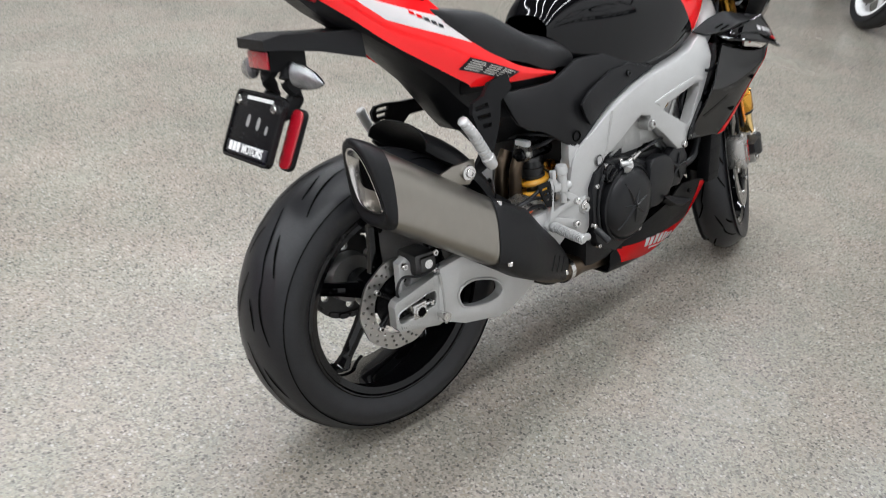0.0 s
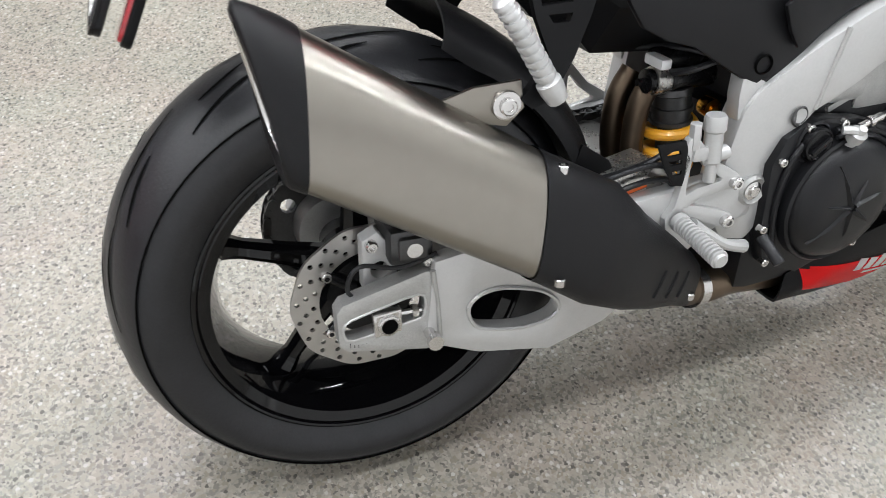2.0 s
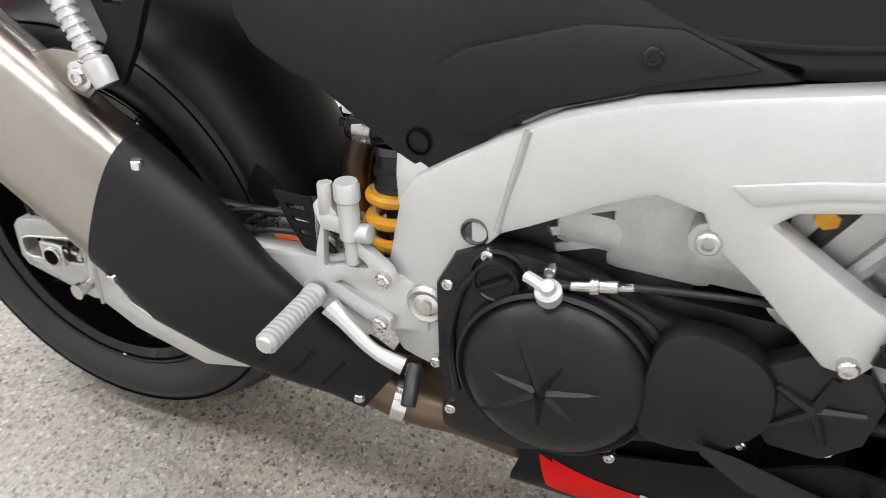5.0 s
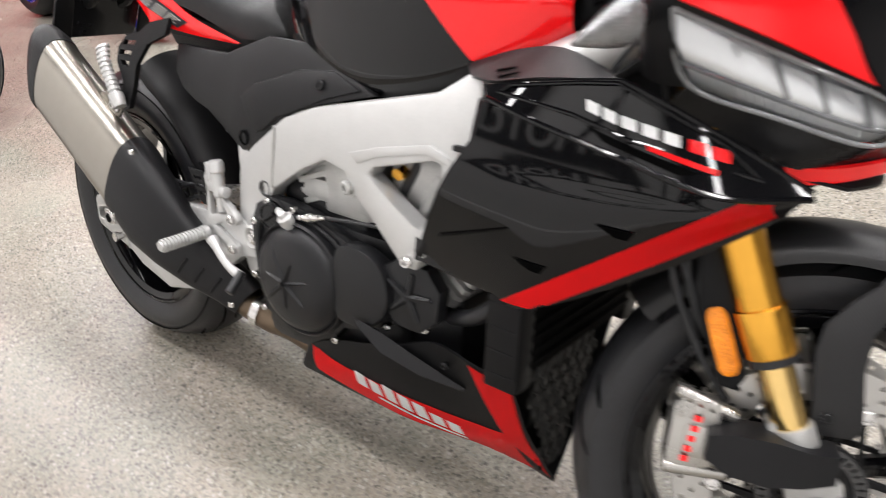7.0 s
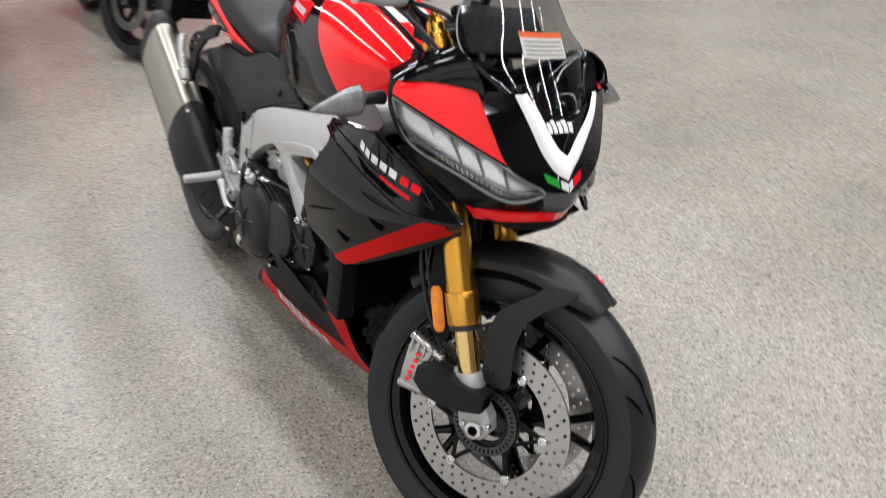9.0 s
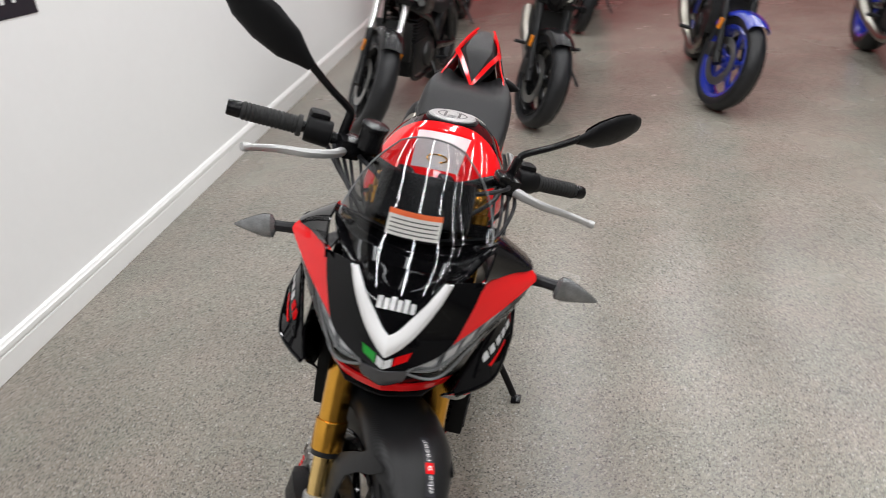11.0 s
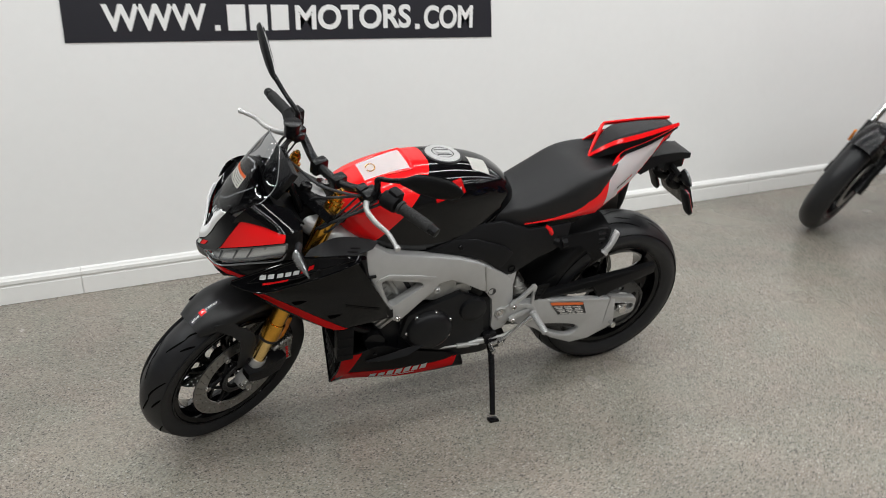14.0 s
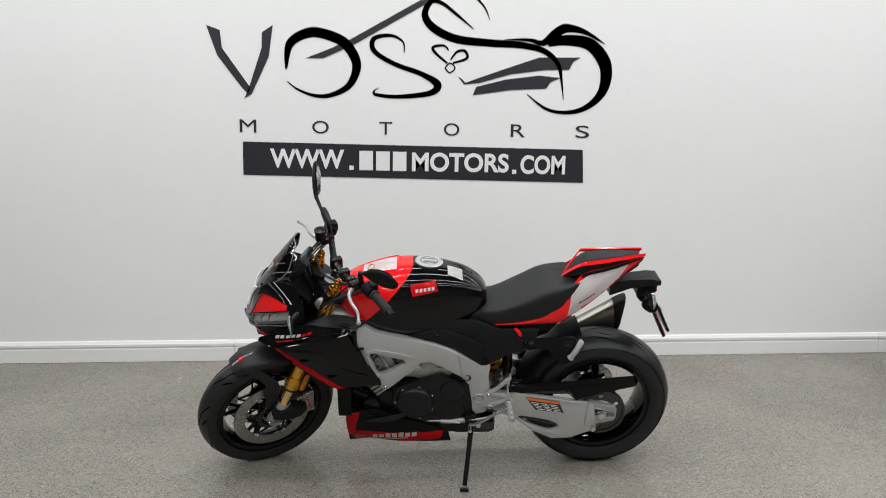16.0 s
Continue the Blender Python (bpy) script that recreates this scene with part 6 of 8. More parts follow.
for sgn in (1, -1):
    part("red_emblem", laid([tank_tree], [(0.803, sgn * 0.2, 0.912), (0.700, sgn * 0.2, 0.932), (0.712, sgn * 0.2, 0.978), (0.812, sgn * 0.2, 0.960)], (0, -sgn, -0.3), 10, 6, 0.0018), M_DECAL, tank, "red rectangular emblem")
    for k in range(5):
        x0 = 0.790 - 0.016 * k
        part("emblem_bar", laid([tank_tree], [(x0, sgn * 0.2, 0.928 + 0.002 * k), (x0 - 0.011, sgn * 0.2, 0.930 + 0.002 * k), (x0 - 0.011, sgn * 0.2, 0.944 + 0.002 * k), (x0, sgn * 0.2, 0.942 + 0.002 * k)], (0, -sgn, -0.3), 2, 2, 0.0032), M_WHITE, tank)
part("caution_label", laid([tank_tree], [(0.66, 0.075, 1.1), (0.66, 0.015, 1.1), (0.60, 0.02, 1.1), (0.60, 0.08, 1.1)], (0, 0, -1), 8, 8, 0.0018), M_PAPER, tank, "white caution label")
CAP = Matrix.Translation((0.735, 0.0, 0.982)) @ Matrix.Rotation(radians(-6), 4, "Y") @ Matrix.Rotation(radians(90), 4, "X")
fc = part("filler_cap", at(spun([(0, 0.006), (0.032, 0.006), (0.034, 0.0045), (0.036, 0.006), (0.054, 0.006), (0.0575, 0.003), (0.058, -0.008)], 48), CAP), M_ALU, tank, "round silver fuel filler cap")
for k in range(7):
    a = math.tau * k / 7
    part("screw", at(bolt((0.047 * math.cos(a), 0.0055, 0.047 * math.sin(a)), (0, 1, 0), 0.003, 0.001), CAP), M_ALU, fc)
part("cap_flap", at(block((-0.022, 0.007, -0.009), (0.022, 0.009, 0.009), 0.001), CAP), M_ALU, fc)
for z in (-0.017, 0.017):
    part("cap_slot", at(block((-0.024, 0.0055, z - 0.003), (0.024, 0.0066, z + 0.003), 0.0), CAP), M_LEAD, fc)
part("cap_groove", at(spun([(0.0335, 0.0062), (0.0365, 0.0062), (0.0365, 0.0055), (0.0335, 0.0055)], 40, close=True), CAP), M_LEAD, fc)
part("cap_seal", at(spun([(0.0575, 0.002), (0.063, 0.001), (0.0635, -0.008), (0.0575, -0.008)], 48, close=True), CAP), M_RUBBER, fc)

# side fairings
TOPW = [(1.045, 0.190, 0.772), (1.130, 0.200, 0.788), (1.218, 0.202, 0.801), (1.246, 0.199, 0.798), (1.340, 0.170, 0.755), (1.425, 0.138, 0.710)]
CREASE = [(1.060, 0.206, 0.760), (1.130, 0.222, 0.749), (1.220, 0.226, 0.733), (1.260, 0.224, 0.725), (1.354, 0.204, 0.703), (1.428, 0.143, 0.704)]
LOW1 = [(1.062, 0.192, 0.748), (1.135, 0.186, 0.733), (1.240, 0.176, 0.715), (1.350, 0.164, 0.697), (1.420, 0.136, 0.700)]
LOW2 = [(1.028, 0.205, 0.690), (1.120, 0.196, 0.685), (1.225, 0.184, 0.680), (1.340, 0.169, 0.681), (1.416, 0.134, 0.695)]
LOW3 = [(0.995, 0.212, 0.632), (1.100, 0.205, 0.634), (1.210, 0.193, 0.642), (1.330, 0.172, 0.662), (1.412, 0.131, 0.690)]
LOW4 = [(0.940, 0.186, 0.520), (1.060, 0.186, 0.512), (1.140, 0.184, 0.520), (1.290, 0.162, 0.612), (1.405, 0.123, 0.682)]
LOW5 = [(0.936, 0.183, 0.508), (1.060, 0.180, 0.496), (1.130, 0.178, 0.492), (1.290, 0.152, 0.588), (1.400, 0.117, 0.672)]
PLATEAU = [[(0.985, 0.148, 0.786), (1.06, 0.146, 0.812), (1.13, 0.152, 0.822), (1.20, 0.168, 0.806)], [(1.008, 0.170, 0.776), (1.06, 0.188, 0.778), (1.13, 0.203, 0.793), (1.225, 0.198, 0.803)]]
for sgn in (1, -1):
    mir = sgn < 0
    S = lambda p: (p[0], sgn * p[1], p[2])
    ub = sheet([TOPW, CREASE], 0.004, 5, 4, mirror=mir)
    lb = sheet([LOW1, LOW2, LOW3, LOW4, LOW5], 0.004, 5, 4, mirror=mir)
    ut, lt = tree_of(ub), tree_of(lb)
    fair = part("side_fairing", lb, M_GLOSS, bike, "gloss black side fairing with a red edge", sharp=50)
    part("upper_panel", ub, M_GLOSS, fair, "gloss black upper fairing panel", sharp=50)
    part("crease_lip", hose([S(p) for p in CREASE], 0.0035, n=8), M_GLOSS, fair)
    part("crease_lip", hose([S(p) for p in TOPW[1:]], 0.003, n=8, steps=3), M_GLOSS, fair)
    part("top_plate", sheet(PLATEAU, 0.005, 4, 4, mirror=mir), M_PLASTIC, fair, "matte black top plate of the fairing")
    W = (0, -sgn, 0)
    part("red_edge", laid([lt], [(1.135, sgn * 0.3, 0.492), (1.392, sgn * 0.3, 0.672), (1.392, sgn * 0.3, 0.710), (1.085, sgn * 0.3, 0.492)], W, 30, 8), M_DECAL, fair, "red painted lower edge")
    for k in range(7):
        xa = 1.198 + 0.0218 * k + (0.003 if k > 4 else 0)
        za = 0.780 - 0.235 * (xa - 1.198)
        wide = 0.0165
        part("logo_bar", laid([ut], [(xa, sgn * 0.3, za), (xa + wide, sgn * 0.3, za - 0.004), (xa + wide + 0.004, sgn * 0.3, za - 0.0155), (xa + 0.004, sgn * 0.3, za - 0.0115)], W, 3, 2, 0.002), M_WHITE if (k < 5 if sgn < 0 else k > 1) else M_DECAL, fair)
    part("logo_underline", laid([ut], [(1.275, sgn * 0.3, 0.744), (1.345, sgn * 0.3, 0.727), (1.346, sgn * 0.3, 0.722), (1.277, sgn * 0.3, 0.739)], W, 6, 1, 0.002), M_DECAL, fair)
    # raised double lip and the sunk wedge between the panels
    tops, creases = spline(TOPW, 5), spline(CREASE, 5)
    across = lambda u, v: S(Vector(tops[round(u * 25)]).lerp(Vector(creases[round(u * 25)]), v))
    part("panel_lip", hose([Vector(across(u, v)) + Vector((0, sgn * 0.002, 0.001)) for u, v in ((0.06, 0.45), (0.30, 0.62), (0.60, 0.72), (0.88, 0.50))], 0.0026, n=8, steps=1, smooth=False), M_GLOSS, fair)
    part("panel_lip", hose([Vector(across(u, v)) + Vector((0, sgn * 0.002, 0.001)) for u, v in ((0.06, 0.45), (0.12, 0.12), (0.30, 0.05), (0.48, 0.05), (0.56, 0.07), (0.80, 0.12), (0.88, 0.50))], 0.0022, n=8, steps=1, smooth=False), M_GLOSS, fair)
    part("wedge_slot", laid([ut], [Vector(across(0.35, 0.70)), Vector(across(0.75, 0.72)), Vector(across(0.70, 0.86)), Vector(across(0.45, 0.86))], W, 10, 2, 0.0018), M_GROOVE, fair)
    pt = tree_of(sheet(PLATEAU, 0.0, 4, 4, mirror=mir))
    for k in range(2):
        ya = sgn * (0.172 + 0.011 * k)
        part("plate_slit", laid([pt], [(1.050 + 0.010 * k, ya, 1.0), (1.082 + 0.012 * k, ya + sgn * 0.004, 1.0), (1.082 + 0.012 * k, ya + sgn * 0.008, 1.0), (1.050 + 0.010 * k, ya + sgn * 0.004, 1.0)], (0, 0, -1), 4, 1, 0.0015), M_GROOVE, fair)
    for vx, vz in ((1.142, 0.560), (1.25, 0.632)):
        part("vent", laid([lt], [(vx - 0.035, sgn * 0.3, vz + 0.004), (vx + 0.012, sgn * 0.3, vz + 0.002), (vx + 0.004, sgn * 0.3, vz - 0.010), (vx - 0.012, sgn * 0.3, vz - 0.008)], W, 4, 2, 0.002), M_GROOVE, fair)
    part("fold", laid([lt], [(0.99, sgn * 0.3, 0.560), (1.10, sgn * 0.3, 0.600), (1.10, sgn * 0.3, 0.603), (0.985, sgn * 0.3, 0.563)], W, 8, 1, 0.003), M_GLOSS, fair)
    part("inner_shield", plate([(0.955, 0.500), (1.075, 0.490), (1.085, 0.740), (1.010, 0.715)], sgn * 0.116, sgn * 0.122, bevel=0.002), M_MATTE, bike, "matte black shield inside the fairing")
    # louvred duct between fairing and frame
    part("side_duct", join([hose([S((1.00, 0.150, 0.60)), S((1.03, 0.165, 0.68)), S((1.04, 0.168, 0.75))], 0.012, n=8), hose([S((0.945, 0.160, 0.52)), S((0.99, 0.165, 0.60))], 0.010, n=8)] + [block((1.0, min(sgn * 0.10, sgn * 0.175), z), (1.08, max(sgn * 0.10, sgn * 0.175), z + 0.008), 0.002) for z in (0.56, 0.62, 0.68)]), M_SATIN, bike)
    part("frame_bolt", bolt(S((0.950, 0.160, 0.520)), (0, sgn, 0), 0.007, 0.005), M_CAST, bike)

# radiator, oil cooler and belly pan
rad = part("radiator", join([block((1.085, -0.150, 0.37), (1.115, 0.150, 0.64), 0.006)]), M_GROOVE, bike, "black radiator behind the front wheel")
for k in range(12):
    part("fin", block((1.116, -0.145, 0.385 + k * 0.02), (1.120, 0.145, 0.393 + k * 0.02), 0.001), M_GROOVE, rad)
for sgn in (1, -1):
    part("end_tank", join([block((1.062, sgn * 0.146 - 0.020, 0.352), (1.118, sgn * 0.146 + 0.020, 0.60), 0.006)] + [block((1.066, sgn * 0.166 - 0.001, 0.372 + 0.036 * k), (1.112, sgn * 0.166 + 0.003, 0.378 + 0.036 * k), 0.001) for k in range(6)]), M_MATTE, rad, "black radiator end tank")
part("oil_cooler", block((1.03, -0.042, 0.20), (1.06, 0.042, 0.345), 0.006), M_CORE, bike, "black oil cooler in the belly pan")
part("cooler_pipe", hose([(0.96, -0.10, 0.40), (1.02, -0.13, 0.43), (1.06, -0.12, 0.47), (1.09, -0.13, 0.52)], 0.013, n=12), M_RUBBER, bike)
part("water_pump", join([rod((0.98, 0.06, 0.38), (0.98, 0.13, 0.38), 0.035, bevel=0.005), rod((1.0, 0.10, 0.41), (1.06, 0.11, 0.45), 0.015)]), M_SATIN, bike)
BEL1 = [(0.655, 0.112, 0.248), (0.74, 0.132, 0.294), (0.875, 0.142, 0.338), (0.955, 0.142, 0.370), (1.034, 0.158, 0.368), (1.092, 0.138, 0.348)]
BEL2 = [(0.645, 0.118, 0.208), (0.74, 0.128, 0.232), (0.86, 0.126, 0.245), (0.97, 0.122, 0.260), (1.04, 0.116, 0.265), (1.094, 0.100, 0.262)]
BEL3 = [(0.650, 0.095, 0.190), (0.74, 0.088, 0.172), (0.86, 0.078, 0.160), (0.97, 0.066, 0.155), (1.04, 0.058, 0.155), (1.095, 0.050, 0.165)]
BEL4 = [(0.665, 0.0, 0.182), (0.74, 0.0, 0.150), (0.86, 0.0, 0.125), (0.97, 0.0, 0.108), (1.04, 0.0, 0.098), (1.096, 0.0, 0.092)]
for sgn in (1, -1):
    bb = sheet([BEL1, BEL2, BEL3, BEL4], 0.004, 4, 4, mirror=sgn < 0)
    bt = tree_of(bb)
    bel = part("belly_pan", bb, M_MATTE, bike, "matte black belly pan with red graphics", sharp=50)
    W = (0, -sgn, 0)
    T = lambda x, z: (x, sgn * 0.25, z)
    part("red_flash", laid([bt], [T(0.672, 0.262), T(1.068, 0.228), T(1.068, 0.120), T(0.69, 0.215)], W, 22, 10), M_DECAL, bel, "red painted flash")
    part("red_flash", laid([bt], [T(1.030, 0.366), T(1.091, 0.346), T(1.0945, 0.110), T(1.060, 0.225)], W, 8, 20, 0.0016), M_DECAL, bel, "red painted flash")
    for k in range(7):
        x0 = 0.790 + 0.0285 * k
        zt = 0.258 - 0.235 * (x0 - 0.79) + (0.007 if k in (2, 3, 4) else 0)
        part("logo_bar", laid([bt], [T(x0 + 0.002, 0.228 - 0.21 * (x0 - 0.79)), T(x0 + 0.023, 0.224 - 0.21 * (x0 - 0.79)), T(x0 + 0.021, zt - 0.005), T(x0, zt)], W, 3, 4, 0.0028), M_WHITE, bel)
    part("logo_underline", laid([bt], [T(0.83, 0.214), T(0.985, 0.182), T(0.985, 0.176), T(0.83, 0.208)], W, 8, 1, 0.0028), M_WHITE, bel)
    win = [[(0.822, 0.166, 0.378), (0.868, 0.156, 0.364), (0.93, 0.148, 0.340), (1.014, 0.140, 0.311)], [(0.830, 0.170, 0.368), (0.880, 0.170, 0.338), (0.945, 0.160, 0.318), (1.012, 0.141, 0.306)], [(0.842, 0.138, 0.352), (0.890, 0.140, 0.322), (0.95, 0.140, 0.304), (1.006, 0.136, 0.302)]]
    part("winglet", soften(sheet(win, 0.004, 1, 1, mirror=sgn < 0), 0.0012), M_PLASTIC, bel, "satin black belly winglet", sharp=12)
    part("screw", bolt((0.985, sgn * 0.150, 0.345), (0, sgn, 0), 0.006, 0.004), M_SATIN, bel)
# front mesh of the belly pan
mesh_bits = []
for r in range(9):
    for c in range(7):
        y = (c - 3) * 0.027 + (0.0135 if r % 2 else 0)
        z = 0.335 - r * 0.024
        half = 0.112 - (0.335 - z) * 0.42
        if abs(y) < half:
            mesh_bits.append(plate(ring_pts(1.0, z, 0.0155, 6, 0.52), y - 0.001, y + 0.001, [ring_pts(1.0, z, 0.0115, 6, 0.52)], bevel=0))
mg = join([at(b, Matrix.Identity(4)) for b in mesh_bits])
for v in mg.verts:
    x, y, z = v.co
    v.co = (1.088 - y * 0, y + (x - 1.0), z)
bmesh.ops.solidify(mg, geom=list(mg.faces), thickness=0.003)
part("cooler_mesh", mg, M_GRIP, bike, sharp=80)

# the flanks stand wider than the wheels between them: frame, engine, swingarm, exhaust and controls move outwards
def ease(v, lo, hi):
    t = min(1, max(0, (v - lo) / (hi - lo)))
    return t * t * (3 - 2 * t)


WIDEN = [(-0.16, 0.0), (-0.10, 0.040), (0.02, 0.036), (0.19, 0.046), (0.45, 0.036), (0.54, 0.044), (0.60, 0.040), (0.74, 0.034), (0.90, 0.028), (1.02, 0.015), (1.20, 0.012), (1.27, 0.0)]
NARROW = {"tyre", "tread_groove", "rim", "rim_lip", "spoke", "hub", "valve", "rear_brake_disc", "disc_carrier", "rear_hugger", "stay", "rider_seat", "seat_base", "seat_hump", "tail_panel", "white_field", "vent_insert", "logo_bar",
          "caution_label", "tail_wing", "undertray", "tail_light", "plate_holder", "fuel_tank", "front_cover", "seat_lock_hook", "radiator", "fin", "cooler_mesh", "oil_cooler"}


def outwards(x, y, z):
    k = 0.0
    for (xa, ka), (xb, kb) in zip(WIDEN, WIDEN[1:]):
        if xa <= x <= xb:
            k = ka + (kb - ka) * (x - xa) / (xb - xa)
    return math.copysign(k * ease(abs(y), 0.045, 0.095) * (1 - ease(z, 0.68, 0.80)), y)


for ob in bike.children_recursive:
    kind = ob.name.split(".")[0]
    if kind in NARROW and not (kind == "logo_bar" and ob.parent.name.startswith("belly")) or kind in ("silencer", "heat_shield", "rear_shock", "header_pipe") or kind == "side_fairing" or ob.parent.name.split(".")[0] in ("side_fairing", "tyre", "silencer", "heat_shield", "rear_shock", "rear_brake_disc", "plate_holder", "fuel_tank", "tail_panel"):
        continue
    for v in ob.data.vertices:
        v.co.y += outwards(*v.co)

# ---- front end, turned on the steering axis ----
def steered(name, bm, mat, parent=None, label="", sharp=32):
    return part(name, bm, mat, parent or bike, label, sharp, m=STEER)


def leg_x(z):
    return 1.405 - 0.456 * (z - 0.39)


def leg(y, za, zb, r, **k):
    return rod((leg_x(za), y, za), (leg_x(zb), y, zb), r, **k)


for sgn in (1, -1):
    y = sgn * 0.105
    fork = steered("fork_leg", join([leg(y, 0.50, 0.935, 0.0275, n=28), leg(y, 0.475, 0.530, 0.0315, n=28, bevel=0.003)]), M_GOLD, None, "gold anodised upside-down fork leg")
    steered("stanchion", leg(y, 0.375, 0.50, 0.0215, n=24), M_TUBE, fork, "gold-coated fork tube")
    steered("dust_seal", leg(y, 0.466, 0.476, 0.0295, n=24), M_RUBBER, fork)
    steered("fork_cap", join([leg(y, 0.935, 0.948, 0.024, n=24, bevel=0.002), leg(y, 0.948, 0.966, 0.0165, n=24, bevel=0.002)]), M_GOLD, fork)
    steered("adjuster", join([leg(y, 0.966, 0.974, 0.0135, n=6), leg(y, 0.974, 0.981, 0.007, n=16, bevel=0.001)]), M_GOLD, fork, "gold fork adjuster")
    foot_pts = [(1.376, 0.394), (1.424, 0.404), (1.442, 0.362), (1.472, 0.334), (1.481, 0.308), (1.468, 0.284), (1.440, 0.280), (1.420, 0.292), (1.408, 0.320), (1.386, 0.350)]
    steered("axle_clamp", plate(foot_pts, sgn * 0.084, sgn * 0.118, [ring_pts(1.452, 0.300, 0.012, 14)], bevel=0.006), M_CAST, fork)
    steered("foot_collar", leg(y, 0.362, 0.394, 0.0265, n=24, bevel=0.004), M_CAST, fork, "cast alloy collar at the fork foot")
    steered("pinch_bolt", bolt((1.428, sgn * 0.119, 0.303), (0, sgn, 0), 0.006, 0.006), M_STEEL, fork)
    steered("pinch_bolt", bolt((1.474, sgn * 0.119, 0.318), (0, sgn, 0), 0.006, 0.006), M_STEEL, fork)
    dy = sgn * 0.066
    d = steered("front_brake_disc", moved(drilled_disc(0.165, 0.118, 0, 0.005, 34), (1.452, dy, 0.300)), M_DISC, None, "drilled steel front brake disc")
    for k in range(6):
        a = math.tau * (k + 0.15) / 6
        c, s = math.cos(a), math.sin(a)
        for b in (a - 0.62, a + 0.30):
            n = Vector((-math.sin((a + b) / 2), 0, math.cos((a + b) / 2))) * 0.0055
            p, q = Vector((1.452 + 0.060 * math.cos(b), 0, 0.300 + 0.060 * math.sin(b))), Vector((1.452 + 0.114 * c, 0, 0.300 + 0.114 * s))
            steered("carrier_arm", plate([((p - n).x, (p - n).z), ((q - n * 0.7).x, (q - n * 0.7).z), ((q + n * 0.7).x, (q + n * 0.7).z), ((p + n).x, (p + n).z)], dy - 0.004, dy + 0.004, bevel=0.0012), M_MATTE, d)
        steered("bobbin", bolt((1.452 + 0.116 * c, dy + sgn * 0.004, 0.300 + 0.116 * s), (0, sgn, 0), 0.010, 0.005), M_STEEL, d)
    steered("carrier_ring", plate(ring_pts(1.452, 0.300, 0.068, 40), dy - 0.004, dy + 0.004, [ring_pts(1.452, 0.300, 0.040, 30)], bevel=0.001), M_SATIN, d)
    slots = [[(1.452 + r * math.cos(a + w), 0.300 + r * math.sin(a + w)) for r, w in ((0.053, -0.03), (0.053, 0.03), (0.061, 0.03), (0.061, -0.03))] for a in [math.tau * k / 40 for k in range(40)]]
    steered("sensor_ring", plate(ring_pts(1.452, 0.300, 0.065, 48), dy + sgn * 0.008, dy + sgn * 0.011, [ring_pts(1.452, 0.300, 0.049, 30)] + slots, bevel=0), M_LEAD, d)
    # caliper with its carbon cooling duct
    cal = steered("front_caliper", join([block((1.268, min(sgn * 0.050, sgn * 0.108), 0.300), (1.330, max(sgn * 0.050, sgn * 0.108), 0.398), 0.014), block((1.285, min(sgn * 0.044, sgn * 0.114), 0.325), (1.345, max(sgn * 0.044, sgn * 0.114), 0.372), 0.012)]), M_NICKEL, None, "nickel-plated front brake caliper")
    for za, zb in ((0.392, 0.408), (0.318, 0.306)):
        steered("caliper_pin", rod((1.345, sgn * 0.100, za - 0.006), (1.270, sgn * 0.100, zb), 0.0095, n=14, bevel=0.003), M_NICKEL, cal)
    for k in range(4):
        xr = 1.276 + 0.014 * k
        steered("caliper_rib", block((xr, min(sgn * 0.056, sgn * 0.112), 0.376), (xr + 0.006, max(sgn * 0.056, sgn * 0.112), 0.402), 0.002), M_NICKEL, cal)
    for k in range(5):
        z0 = 0.322 + k * 0.0135
        steered("logo_bar", block((1.287 + 0.002 * k, min(sgn * 0.1135, sgn * 0.1150), z0), (1.296 + 0.002 * k, max(sgn * 0.1135, sgn * 0.1150), z0 + 0.007), 0), M_RED, cal)
    dr = [[(x, sgn * yy, z) for yy, z in ((0.098, za), (0.138 + 0.008 * w, za + 0.004), (0.138 + 0.008 * w, zb - 0.004), (0.098, zb))] for x, za, zb, w in ((1.312, 0.334, 0.372, -0.8), (1.342, 0.324, 0.384, 0.8), (1.385, 0.322, 0.386, 1.1), (1.425, 0.328, 0.380, 0.6), (1.458, 0.338, 0.380, -0.2))]
    steered("cooling_duct", soften(skin(dr), 0.008, segments=3), M_PLASTIC, cal, "satin black brake cooling duct")
    steered("duct_mouth", skin([[(1.4572, sgn * yy, z) for yy, z in ((0.104, 0.345), (0.132, 0.347), (0.132, 0.373), (0.104, 0.374))], [(1.4588, sgn * yy, z) for yy, z in ((0.104, 0.345), (0.132, 0.347), (0.132, 0.373), (0.104, 0.374))]]), M_GROOVE, cal)
    # reflector
    rt, rb = Vector((1.292, sgn * 0.112, 0.519)), Vector((1.326, sgn * 0.112, 0.440))
    back = steered("reflector_bracket", plate([(1.262, 0.60), (1.315, 0.585), (1.318, 0.53), (1.345, 0.44), (1.335, 0.42), (1.312, 0.425), (1.275, 0.52)], sgn * 0.098, sgn * 0.106, bevel=0.003), M_MATTE)
    capsule = hose([rt, rt.lerp(rb, 0.12), rt.lerp(rb, 0.5), rt.lerp(rb, 0.88), rb], [0.006, 0.0125, 0.013, 0.0125, 0.006], n=14, steps=4)
    for v in capsule.verts:
        v.co.y = sgn * 0.110 + (v.co.y - sgn * 0.112) * 0.35
    steered("side_reflector", capsule, M_AMBER, back, "amber side reflector")
